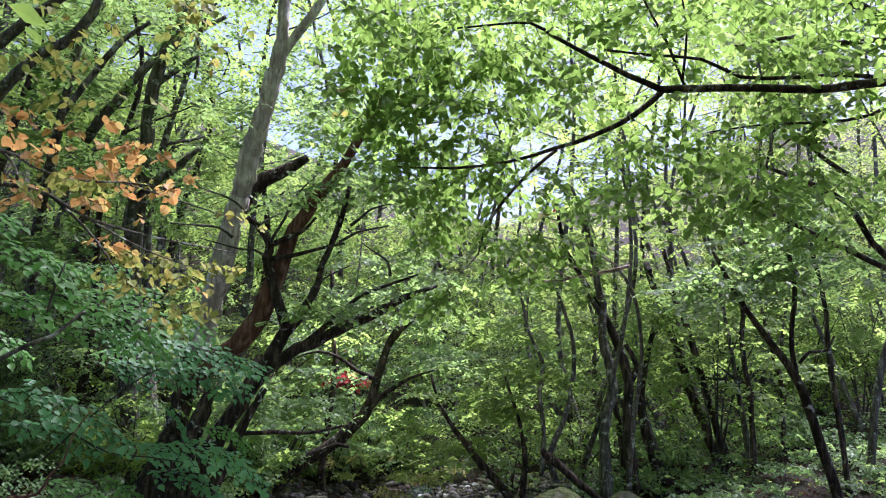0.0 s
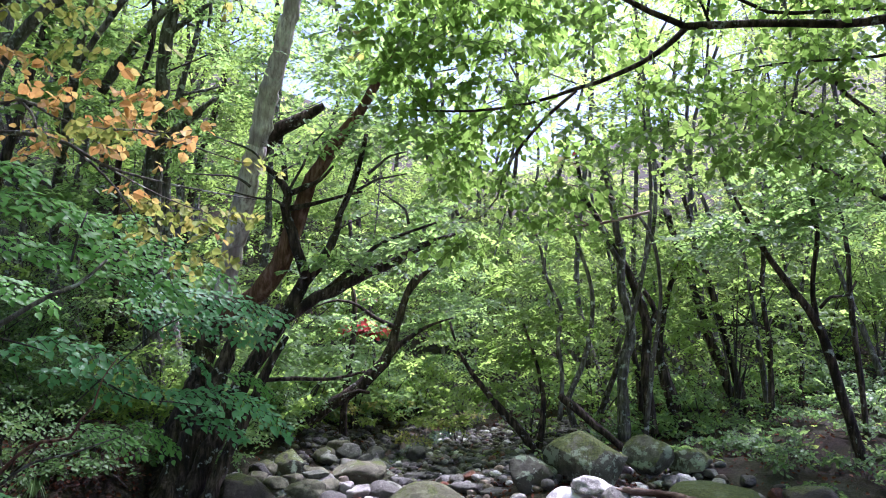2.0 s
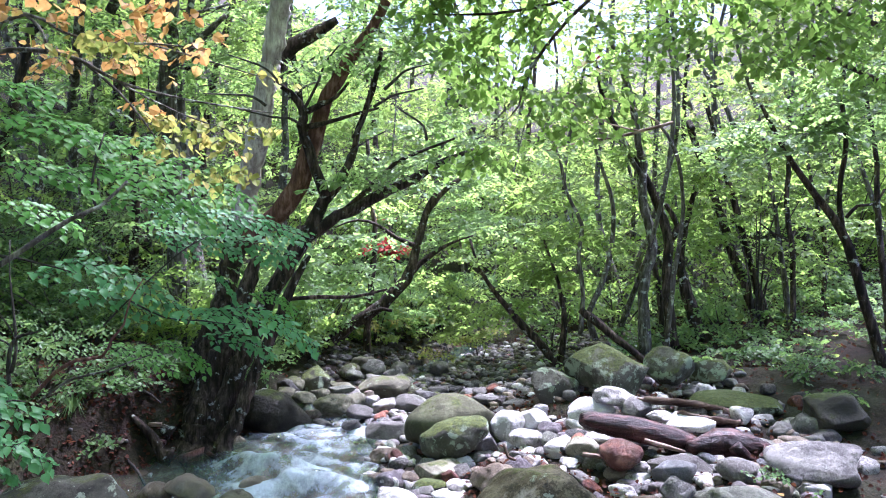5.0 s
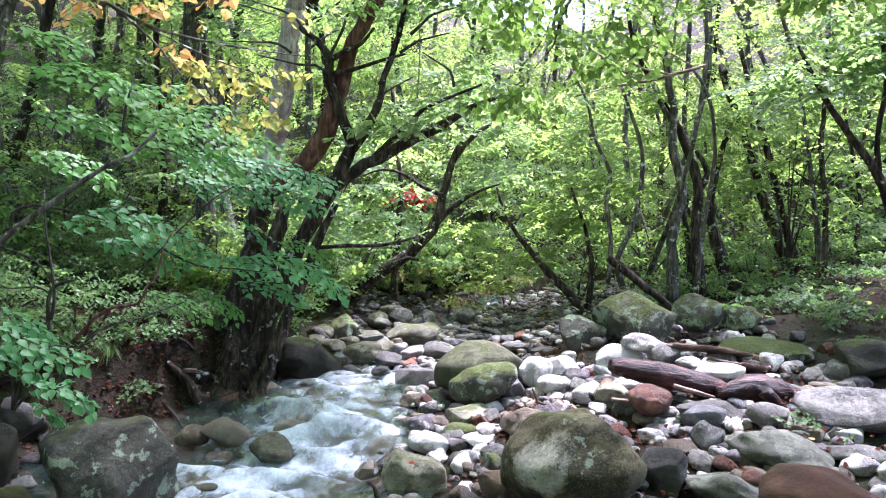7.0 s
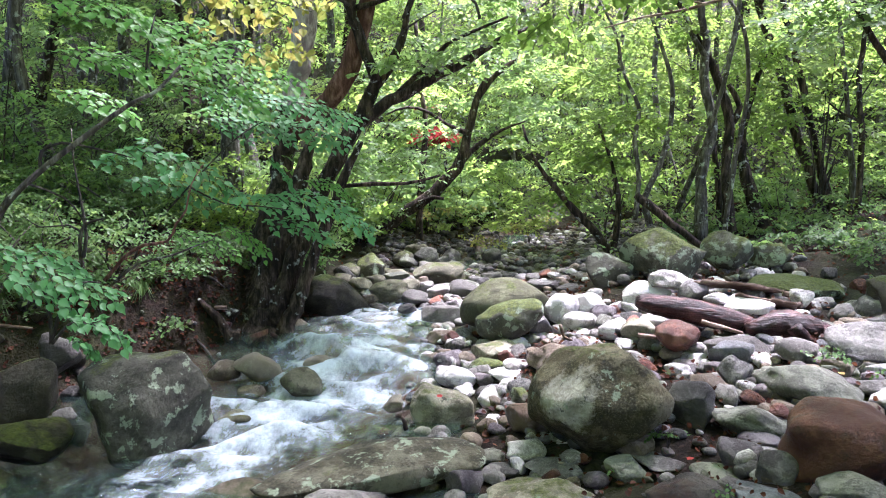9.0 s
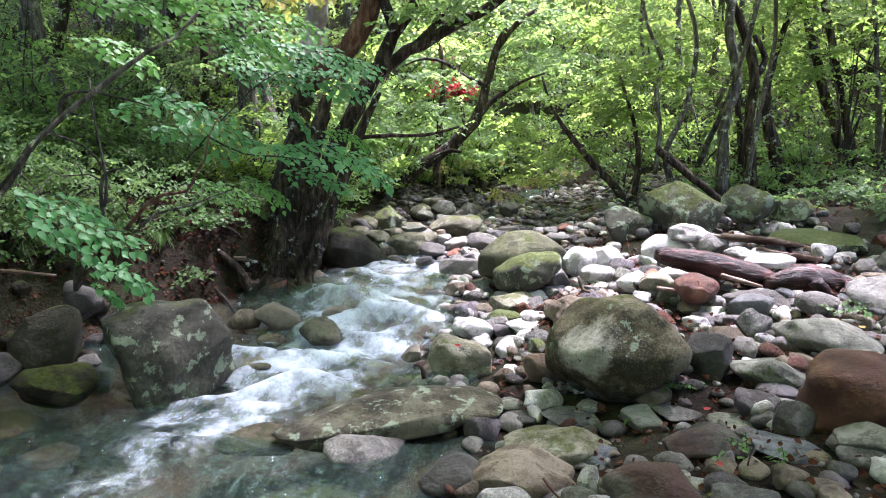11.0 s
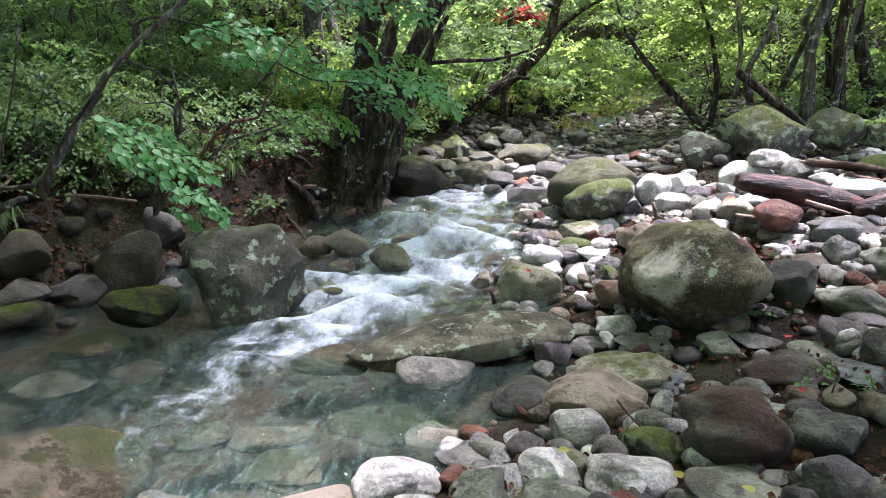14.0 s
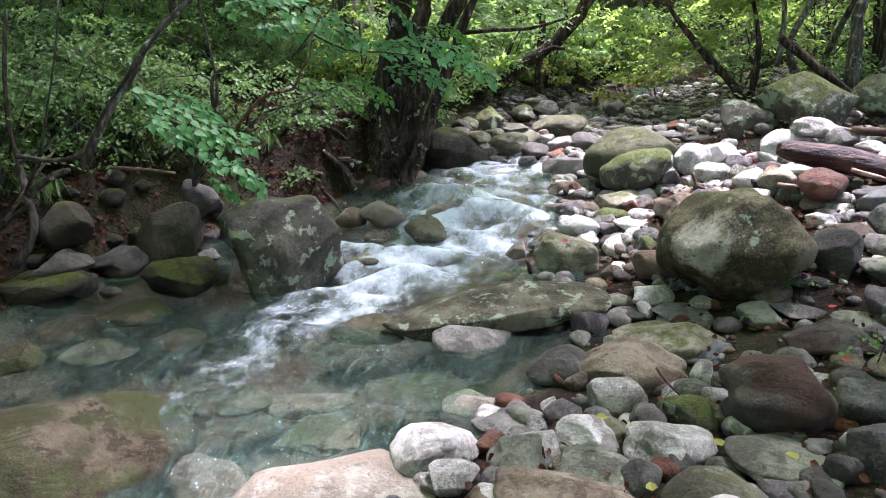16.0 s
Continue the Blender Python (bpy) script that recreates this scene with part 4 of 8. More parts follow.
crown.blob((1.54, 0.44, 2.24), (0.85, 0.90, 0.42), 140, 0.06, "maple", 9)
crown.blob((1.96, 0.78, 1.49), (0.81, 0.90, 0.44), 150, 0.06, "maple", 9)
crown.blob((0.07, 0.45, 0.77), (0.52, 0.80, 0.44), 120, 0.06, "maple", 9)
crown.finish(leaning)
post_tree = plant("tree", "slim dark tree by the bend of the stream", "tree", "trees of the wood", (-1.39, 9.24, 0.42))
crown = Crown(142)
limb(post_tree, "trunk", "dark", (-1.34, 9.24, 0.17, 0.076), (-1.42, 9.26, 0.35, 0.057), (-1.44, 9.33, 0.78, 0.048), (-1.41, 9.42, 1.35, 0.043), (-1.38, 9.51, 1.92, 0.033), (-1.46, 9.59, 2.49, 0.029), (-1.52, 9.70, 3.20, 0.024), seed=143)
limb(post_tree, "root", "grey", (-1.40, 9.15, 0.26, 0.033), (-1.22, 9.16, 0.20, 0.024), (-1.01, 9.18, 0.18, 0.014), seed=144)
limb(post_tree, "root", "grey", (-1.41, 9.05, 0.28, 0.028), (-1.53, 9.02, 0.17, 0.019), (-1.70, 8.99, 0.12, 0.014), seed=145)
crown.blob((-0.44, 0.69, 1.88), (0.60, 0.80, 0.45), 120, 0.06, "maple", 9)
crown.finish(post_tree)
red_tree = plant("tree", "small maple with turning red leaves", "tree", "trees of the wood", (-1.19, 10.88, 0.59))
crown = Crown(146)
limb(red_tree, "trunk", "grey", (-1.19, 10.88, 0.10, 0.033), (-1.24, 11.01, 0.94, 0.028), (-1.33, 11.10, 1.60, 0.022), (-1.42, 11.19, 2.27, 0.017), seed=147)
crown.blob((-0.10, -0.10, 1.25), (0.26, 0.30, 0.12), 40, 0.085, "red", 9, flat=0.4, curl=0.5)
crown.blob((-0.31, 0.31, 1.72), (0.13, 0.30, 0.12), 7, 0.05, "red", 9)
crown.blob((-0.15, 0.73, 1.01), (0.53, 0.60, 0.53), 60, 0.06, "wood", 9)
crown.finish(red_tree)

# ---- trees of the far bank ----
bank_tree = plant("tree", "crooked grey-barked tree behind the mossy boulder", "tree", "trees of the wood", (1.84, 8.46, 0.59))
crown = Crown(148)
limb(bank_tree, "trunk", "grey", (1.84, 8.46, 0.61, 0.071), (1.85, 8.58, 1.38, 0.058), (1.97, 8.66, 1.82, 0.054), (1.86, 8.73, 2.38, 0.050), (1.88, 8.81, 2.87, 0.046), (1.70, 8.17, 2.84, 0.037), (1.59, 8.07, 3.39, 0.033), (1.35, 7.97, 4.00, 0.025), seed=149)
limb(bank_tree, "limb", "grey", (1.88, 8.78, 2.62, 0.037), (1.72, 8.80, 2.87, 0.029), (1.63, 8.82, 3.12, 0.025), seed=150)
crown.blob((-0.54, -0.44, 3.10), (0.88, 0.90, 0.44), 130, 0.055, "wood", 9)
crown.blob((0.02, -0.19, 4.05), (0.79, 0.90, 0.53), 120, 0.06, "wood", 9)
crown.finish(bank_tree)
bank_tree = plant("tree", "twisted dark tree behind the mossy boulder", "tree", "trees of the wood", (2.19, 8.61, 0.57))
crown = Crown(151)
limb(bank_tree, "trunk", "dark", (2.19, 8.61, 0.68, 0.076), (2.14, 8.71, 1.38, 0.059), (2.18, 8.79, 1.85, 0.059), (2.05, 8.86, 2.38, 0.050), (1.84, 8.89, 2.76, 0.042), (1.68, 8.92, 3.08, 0.034), (1.33, 8.18, 3.34, 0.025), (1.21, 8.10, 3.83, 0.017), seed=152)
limb(bank_tree, "limb", "dark", (2.18, 8.79, 1.85, 0.042), (2.29, 8.84, 2.07, 0.034), (2.16, 8.86, 2.32, 0.025), seed=153)
crown.blob((-0.71, 0.37, 2.33), (0.77, 0.80, 0.32), 120, 0.055, "wood", 9)
crown.blob((0.31, 0.65, 2.09), (0.66, 0.80, 0.40), 120, 0.055, "wood", 9)
crown.finish(bank_tree)
bank_tree = plant("tree", "dark tree with a leaning trunk on the slope", "tree", "trees of the wood", (2.69, 9.18, 0.59))
crown = Crown(154)
limb(bank_tree, "trunk", "dark", (2.69, 9.18, 0.68, 0.098), (2.55, 9.23, 1.15, 0.076), (2.45, 9.30, 1.62, 0.049), (2.57, 9.40, 2.22, 0.036), (2.76, 9.52, 2.81, 0.027), seed=155)
limb(bank_tree, "limb", "dark", (2.22, 9.12, 0.65, 0.045), (2.19, 9.19, 1.15, 0.040), (2.12, 9.26, 1.62, 0.036), seed=156)
crown.blob((0.04, 0.33, 1.56), (0.61, 0.70, 0.41), 100, 0.055, "wood", 9)
crown.finish(bank_tree)
bank_tree = plant("tree", "tall thin tree leaning over the slope", "tree", "trees of the wood", (3.62, 9.69, 0.78))
crown = Crown(157)
limb(bank_tree, "trunk", "dark", (3.62, 9.69, 0.66, 0.070), (3.45, 9.75, 1.18, 0.060), (3.22, 9.83, 1.88, 0.056), (3.00, 9.93, 2.65, 0.047), (2.75, 10.02, 3.42, 0.042), (2.54, 9.12, 3.25, 0.028), seed=158)
limb(bank_tree, "limb", "dark", (3.72, 9.71, 0.73, 0.056), (3.48, 9.82, 1.64, 0.047), (3.32, 9.92, 2.37, 0.042), (3.10, 10.02, 3.21, 0.037), (2.95, 10.13, 3.97, 0.028), seed=159)
crown.blob((-0.38, 0.55, 2.39), (0.79, 0.90, 0.43), 130, 0.06, "wood", 9)
crown.blob((-0.68, -0.45, 2.94), (0.79, 0.90, 0.58), 120, 0.06, "wood", 9)
crown.finish(bank_tree)
bank_tree = plant("tree", "thin straight sapling on the wooded slope", "tree", "trees of the wood", (3.74, 9.09, 0.83))
crown = Crown(160)
limb(bank_tree, "trunk", "dark", (3.74, 9.09, 0.67, 0.035), (3.79, 9.25, 1.68, 0.035), (3.75, 9.35, 2.33, 0.030), (3.82, 9.46, 2.98, 0.026), (3.87, 9.60, 3.82, 0.022), seed=161)
limb(bank_tree, "limb", "dark", (3.77, 9.29, 1.90, 0.017), (3.56, 9.28, 2.00, 0.013), (3.39, 9.28, 2.13, 0.009), seed=162)
crown.blob((0.03, 0.54, 1.98), (0.61, 0.80, 0.40), 110, 0.055, "wood", 9)
crown.finish(bank_tree)
bank_tree = plant("tree", "bent leaning sapling by the boulder", "tree", "trees of the wood", (0.90, 8.52, 0.41))
crown = Crown(163)
limb(bank_tree, "trunk", "dark", (0.90, 8.52, 0.39, 0.059), (0.74, 8.53, 0.62, 0.051), (0.54, 8.55, 0.84, 0.047), (0.34, 8.56, 1.05, 0.038), (0.12, 8.57, 1.32, 0.025), (-0.04, 8.59, 1.58, 0.017), (-0.14, 8.63, 1.89, 0.013), seed=164)
limb(bank_tree, "limb", "dark", (0.90, 8.53, 0.49, 0.042), (0.96, 8.61, 0.93, 0.034), (0.89, 8.67, 1.38, 0.021), (0.72, 8.73, 1.89, 0.017), seed=165)
crown.blob((-0.54, 0.54, 1.22), (0.74, 0.80, 0.40), 150, 0.055, "wood", 9)
crown.blob((-0.79, 0.63, 0.67), (0.55, 0.70, 0.28), 90, 0.055, "wood", 9)
crown.finish(bank_tree)
bank_tree = plant("tree", "twisting thin tree at the water side", "tree", "trees of the wood", (1.25, 8.21, 0.49))
crown = Crown(166)
limb(bank_tree, "trunk", "grey", (1.25, 8.21, 0.79, 0.040), (1.18, 8.25, 1.09, 0.036), (1.33, 8.32, 1.39, 0.032), (1.45, 8.40, 1.82, 0.028), (1.47, 8.47, 2.30, 0.024), (1.35, 8.53, 2.73, 0.020), (1.22, 8.57, 3.09, 0.016), seed=167)
limb(bank_tree, "limb", "grey", (1.09, 8.20, 0.85, 0.032), (1.12, 8.27, 1.28, 0.024), (1.08, 8.34, 1.70, 0.024), (1.11, 8.40, 2.06, 0.024), (0.95, 8.43, 2.43, 0.020), (0.86, 8.49, 2.85, 0.016), (0.67, 8.53, 3.22, 0.012), seed=168)
limb(bank_tree, "root", "dark", (1.99, 7.92, 0.34, 0.035), (1.73, 7.93, 0.61, 0.039), (1.43, 7.94, 0.85, 0.043), (1.17, 7.94, 1.05, 0.047), (1.05, 7.94, 1.15, 0.035), seed=169)
crown.blob((-0.11, 0.36, 1.33), (0.75, 0.70, 0.38), 150, 0.055, "wood", 9)
crown.blob((-0.40, 0.63, 2.03), (0.77, 0.80, 0.39), 130, 0.055, "wood", 9)
crown.finish(bank_tree)
slope_tree = plant("tree", "dark forked tree on the wooded slope", "tree", "trees of the wood", (3.79, 7.23, 0.67))
crown = Crown(170)
limb(slope_tree, "trunk", "dark", (3.77, 7.13, 0.66, 0.058), (3.57, 7.11, 1.32, 0.044), (3.34, 7.09, 1.98, 0.040), (3.02, 7.07, 2.41, 0.033), (2.75, 7.05, 2.81, 0.022), (2.57, 7.03, 3.15, 0.016), seed=171, sides=9)
limb(slope_tree, "limb", "dark", (3.35, 7.09, 1.95, 0.027), (3.31, 7.08, 2.37, 0.024), (3.36, 7.07, 2.80, 0.022), (3.31, 7.06, 3.22, 0.018), (3.36, 7.05, 3.75, 0.013), seed=172)
limb(slope_tree, "limb", "dark", (3.38, 7.09, 2.11, 0.018), (3.48, 7.09, 2.22, 0.016), (3.64, 7.10, 2.24, 0.013), (3.73, 7.10, 2.38, 0.011), seed=173)
crown.blob((-0.64, -0.18, 2.65), (0.69, 0.90, 0.48), 150, 0.06, "maple", 9)
crown.blob((-0.31, -0.74, 2.55), (0.56, 0.80, 0.35), 120, 0.06, "maple", 9)
crown.blob((-1.25, -0.29, 2.10), (0.52, 0.80, 0.31), 110, 0.06, "maple", 9)
crown.finish(slope_tree)
slope_tree = plant("tree", "dark straight young tree on the slope", "tree", "trees of the wood", (4.19, 7.81, 0.83))
crown = Crown(174)
limb(slope_tree, "trunk", "dark", (4.19, 7.81, 0.63, 0.033), (4.19, 7.91, 1.24, 0.031), (4.17, 8.05, 2.18, 0.028), (4.19, 8.16, 2.85, 0.026), (4.10, 8.29, 3.73, 0.021), seed=175)
crown.blob((-0.13, -0.22, 2.32), (0.62, 0.80, 0.45), 120, 0.06, "maple", 9)
crown.finish(slope_tree)
slope_tree = plant("tree", "slim tree at the foot of the slope", "tree", "trees of the wood", (4.46, 10.06, 0.88))
crown = Crown(176)
limb(slope_tree, "trunk", "dark", (4.46, 10.06, 0.44, 0.037), (4.56, 10.17, 1.09, 0.034), (4.66, 10.29, 1.81, 0.031), (4.51, 10.42, 2.74, 0.024), (4.43, 10.58, 3.82, 0.021), seed=177)
crown.blob((0.03, 0.40, 1.51), (0.81, 0.90, 0.59), 120, 0.06, "wood", 9)
crown.finish(slope_tree)

# ---- trees of the near bank ----
left_tree = plant("tree", "grey forked tree up the near slope", "tree", "trees of the wood", (-3.50, 8.36, 0.69))
crown = Crown(178)
limb(left_tree, "trunk", "grey", (-3.38, 8.44, -0.14, 0.125), (-3.40, 8.15, 1.55, 0.104), (-3.40, 7.85, 3.37, 0.094), (-3.33, 7.75, 3.92, 0.089), (-3.26, 7.62, 4.70, 0.073), (-3.17, 7.55, 5.13, 0.063), (-2.91, 7.46, 5.68, 0.047), (-2.81, 7.38, 6.17, 0.036), seed=179, sides=9)
limb(left_tree, "limb", "grey", (-3.28, 7.59, 3.66, 0.046), (-2.96, 7.55, 3.92, 0.046), (-2.65, 7.51, 4.16, 0.025), seed=180)
limb(left_tree, "limb", "grey", (-3.77, 7.31, 4.14, 0.050), (-3.58, 7.26, 4.40, 0.054), (-3.30, 7.21, 4.76, 0.050), (-3.07, 7.17, 5.00, 0.045), (-2.67, 7.12, 5.27, 0.030), (-2.36, 7.09, 5.45, 0.020), seed=181)
limb(left_tree, "limb", "grey", (-3.22, 7.59, 4.89, 0.036), (-2.95, 7.56, 5.08, 0.031), (-2.77, 7.54, 5.20, 0.026), (-2.80, 7.58, 4.96, 0.016), seed=182)
crown.blob((1.83, 0.13, 4.91), (0.76, 0.90, 0.83), 200, 0.065, "maple", 9)
crown.blob((2.41, 0.31, 3.91), (0.62, 0.90, 0.55), 120, 0.065, "maple", 9)
crown.blob((0.42, -0.84, 4.62), (0.98, 1.00, 0.61), 190, 0.065, "maple", 9)
crown.blob((-0.34, -0.23, 3.38), (0.84, 1.00, 0.64), 150, 0.065, "maple", 9)
crown.blob((0.58, -0.39, 3.17), (0.57, 0.90, 0.57), 120, 0.06, "maple", 9)
crown.finish(left_tree)
left_tree = plant("tree", "dark crooked tree with spreading limbs", "tree", "trees of the wood", (-4.86, 8.76, 0.93))
crown = Crown(183)
limb(left_tree, "trunk", "grey", (-4.80, 9.05, -0.20, 0.050), (-4.84, 8.70, 1.88, 0.050), (-4.58, 8.07, 3.18, 0.053), (-4.17, 7.40, 3.61, 0.050), (-3.72, 6.70, 4.11, 0.041), (-3.50, 6.43, 4.57, 0.035), (-3.41, 6.36, 4.98, 0.027), seed=184, sides=9)
limb(left_tree, "limb", "grey", (-3.68, 5.38, 3.56, 0.055), (-3.43, 5.32, 3.89, 0.047), (-3.19, 5.28, 4.15, 0.044), (-2.93, 5.26, 4.30, 0.040), (-2.75, 5.22, 4.52, 0.033), (-2.65, 5.18, 4.78, 0.026), seed=185)
limb(left_tree, "limb", "grey", (-3.70, 5.29, 4.07, 0.051), (-3.45, 5.26, 4.28, 0.047), (-3.20, 5.23, 4.48, 0.040), (-2.94, 5.20, 4.65, 0.033), seed=186)
limb(left_tree, "limb", "grey", (-3.27, 5.92, 3.95, 0.028), (-3.02, 5.87, 4.29, 0.028), (-2.80, 5.82, 4.56, 0.024), (-2.56, 5.80, 4.73, 0.016), seed=187)
crown.blob((1.21, -2.76, 3.76), (0.64, 0.90, 0.44), 150, 0.06, "maple", 9)
crown.blob((0.82, -1.68, 2.15), (0.55, 0.90, 0.61), 160, 0.065, "maple", 9)
crown.blob((1.06, -1.74, 3.71), (0.68, 0.90, 0.45), 120, 0.065, "maple", 9)
crown.finish(left_tree)
dead_bough = plant("tree", "thin sapling with bare grey twigs over the stream", "sapling", "trees of the wood", (1.89, 7.71, 0.53))
crown = Crown(188)
limb(dead_bough, "trunk", "grey", (1.84, 7.52, 0.66, 0.028), (1.87, 7.39, 1.43, 0.023), (1.93, 7.26, 2.19, 0.019), (1.83, 7.17, 2.73, 0.019), (1.65, 7.13, 3.00, 0.014), seed=189)
limb(dead_bough, "limb", "plank", (1.74, 6.93, 2.97, 0.014), (1.45, 6.94, 2.89, 0.014), (1.18, 6.95, 2.83, 0.012), (0.91, 6.95, 2.79, 0.010), (0.59, 6.97, 2.71, 0.007), seed=190)
limb(dead_bough, "limb", "plank", (1.45, 6.94, 2.89, 0.009), (1.18, 6.93, 2.95, 0.008), (0.90, 6.90, 3.10, 0.007), (0.58, 6.87, 3.25, 0.005), seed=191)
limb(dead_bough, "limb", "plank", (1.18, 6.95, 2.83, 0.009), (0.96, 6.93, 2.95, 0.007), (0.74, 6.90, 3.10, 0.006), (0.47, 6.89, 3.14, 0.005), seed=192)
limb(dead_bough, "limb", "plank", (1.07, 6.94, 2.90, 0.008), (0.91, 6.91, 3.02, 0.006), (0.79, 6.88, 3.21, 0.005), (0.71, 6.85, 3.39, 0.004), seed=193)
limb(dead_bough, "limb", "plank", (1.61, 6.93, 2.97, 0.009), (1.33, 6.90, 3.12, 0.007), (1.06, 6.89, 3.19, 0.006), (0.74, 6.88, 3.23, 0.005), seed=194)
crown.finish(dead_bough)

# ---- boughs that hang close over the water ----
beech = plant("tree", "beech with thin dark boughs reaching over the stream", "tree", "trees of the wood", (5.86, 4.33, 0.65))
crown = Crown(195)
limb(beech, "trunk", "dark", (6.17, 4.71, 0.65, 0.172), (5.83, 4.27, 2.62, 0.146), (5.31, 4.01, 3.54, 0.126), (5.03, 3.74, 5.12, 0.109), seed=196, sides=10)
limb(beech, "limb", "dark", (5.24, 4.00, 3.61, 0.082), (3.11, 3.19, 3.55, 0.049), (1.99, 2.74, 3.17, 0.023), (1.61, 2.61, 3.03, 0.018), (1.43, 2.61, 3.00, 0.017), (1.26, 2.61, 2.99, 0.016), (1.07, 2.61, 2.99, 0.015), (0.93, 2.61, 2.98, 0.014), (0.77, 2.61, 2.97, 0.013), seed=197)
limb(beech, "limb", "dark", (0.78, 2.61, 2.97, 0.013), (0.65, 2.60, 3.02, 0.011), (0.50, 2.59, 3.09, 0.009), (0.38, 2.58, 3.15, 0.007), (0.28, 2.57, 3.20, 0.005), (0.16, 2.57, 3.19, 0.004), (0.01, 2.57, 3.17, 0.003), seed=198)
limb(beech, "limb", "dark", (0.80, 2.66, 2.99, 0.011), (0.70, 2.68, 2.90, 0.010), (0.56, 2.69, 2.82, 0.009), (0.40, 2.70, 2.76, 0.008), (0.22, 2.70, 2.70, 0.006), (0.01, 2.71, 2.67, 0.005), (-0.21, 2.71, 2.67, 0.003), seed=199)
limb(beech, "limb", "dark", (0.41, 2.75, 2.77, 0.007), (0.30, 2.76, 2.67, 0.006), (0.20, 2.78, 2.55, 0.006), (0.14, 2.80, 2.45, 0.005), (0.12, 2.81, 2.36, 0.003), (0.05, 2.83, 2.28, 0.002), seed=200)
limb(beech, "limb", "dark", (1.64, 2.65, 3.06, 0.011), (1.50, 2.65, 3.07, 0.009), (1.28, 2.65, 3.05, 0.008), (1.09, 2.65, 3.05, 0.007), (0.94, 2.64, 3.11, 0.006), (0.74, 2.64, 3.12, 0.005), (0.57, 2.63, 3.13, 0.004), seed=201)
limb(beech, "limb", "dark", (1.92, 2.81, 3.33, 0.016), (1.74, 2.82, 3.30, 0.012), (1.55, 2.82, 3.28, 0.010), (1.39, 2.81, 3.30, 0.008), (1.26, 2.82, 3.27, 0.006), (1.12, 2.82, 3.25, 0.003), seed=202)
limb(beech, "limb", "dark", (0.88, 2.66, 3.01, 0.005), (0.81, 2.63, 3.16, 0.005), (0.74, 2.61, 3.28, 0.004), (0.67, 2.59, 3.41, 0.003), seed=203)
limb(beech, "limb", "dark", (0.87, 2.65, 3.03, 0.005), (0.88, 2.62, 3.20, 0.004), (0.86, 2.60, 3.33, 0.003), (0.83, 2.59, 3.43, 0.002), seed=204)
limb(beech, "limb", "dark", (2.06, 3.04, 3.21, 0.010), (1.82, 3.06, 3.07, 0.008), (1.60, 3.06, 3.03, 0.006), (1.35, 3.06, 3.01, 0.005), (1.11, 3.07, 2.97, 0.003), seed=205)
limb(beech, "limb", "dark", (2.33, 3.17, 3.63, 0.044), (2.05, 3.18, 3.55, 0.038), (1.91, 3.17, 3.60, 0.031), (1.78, 3.16, 3.69, 0.027), (1.65, 3.13, 3.81, 0.020), seed=206)
limb(beech, "limb", "dark", (3.00, 4.58, 2.49, 0.027), (2.65, 4.53, 2.80, 0.021), (2.49, 4.49, 3.03, 0.018), (2.27, 4.47, 3.14, 0.015), (1.93, 4.45, 3.25, 0.009), seed=207)
limb(beech, "limb", "dark", (2.93, 4.57, 2.56, 0.021), (2.39, 4.53, 2.79, 0.015), (2.14, 4.51, 2.90, 0.012), (1.85, 4.49, 3.02, 0.007), seed=208)
limb(beech, "limb", "dark", (2.48, 4.46, 3.21, 0.015), (2.30, 4.44, 3.33, 0.015), (2.17, 4.42, 3.44, 0.012), (2.05, 4.43, 3.36, 0.006), seed=209)
crown.blob((-4.77, -1.68, 2.43), (0.49, 0.36, 0.17), 72, 0.037, "beech", 8, droop=0.45, flat=0.4, curl=0.55, twig=0.0013)
crown.blob((-4.36, -1.61, 2.62), (0.36, 0.36, 0.18), 62, 0.037, "beech", 8, droop=0.45, flat=0.4, curl=0.55, twig=0.0013)
crown.blob((-4.84, -1.44, 2.17), (0.29, 0.36, 0.19), 51, 0.037, "beech", 8, droop=0.45, flat=0.4, curl=0.55, twig=0.0013)
crown.blob((-4.72, -1.41, 2.00), (0.26, 0.36, 0.17), 47, 0.037, "beech", 8, droop=0.45, flat=0.4, curl=0.55, twig=0.0013)
crown.blob((-4.89, -1.36, 2.02), (0.19, 0.36, 0.16), 28, 0.037, "beech", 8, droop=0.45, flat=0.4, curl=0.55, twig=0.0013)
crown.blob((-4.41, -1.25, 2.27), (0.31, 0.36, 0.20), 56, 0.037, "beech", 8, droop=0.45, flat=0.4, curl=0.55, twig=0.0013)
crown.blob((-5.31, -1.71, 2.54), (0.37, 0.36, 0.15), 49, 0.037, "beech", 8, droop=0.45, flat=0.4, curl=0.55, twig=0.0013)
crown.blob((-5.42, -1.61, 2.28), (0.38, 0.36, 0.15), 46, 0.037, "beech", 8, droop=0.45, flat=0.4, curl=0.55, twig=0.0013)
crown.blob((-5.73, -1.59, 2.42), (0.28, 0.36, 0.20), 51, 0.037, "beech", 8, droop=0.45, flat=0.4, curl=0.55, twig=0.0013)
crown.blob((-6.00, -1.59, 2.46), (0.20, 0.36, 0.28), 77, 0.037, "beech", 8, droop=0.45, flat=0.4, curl=0.55, twig=0.0013)
crown.blob((-6.09, -1.61, 2.56), (0.15, 0.36, 0.20), 51, 0.037, "beech", 8, droop=0.45, flat=0.4, curl=0.55, twig=0.0013)
crown.blob((-6.11, -1.50, 2.23), (0.21, 0.36, 0.16), 42, 0.037, "beech", 8, droop=0.45, flat=0.4, curl=0.55, twig=0.0013)
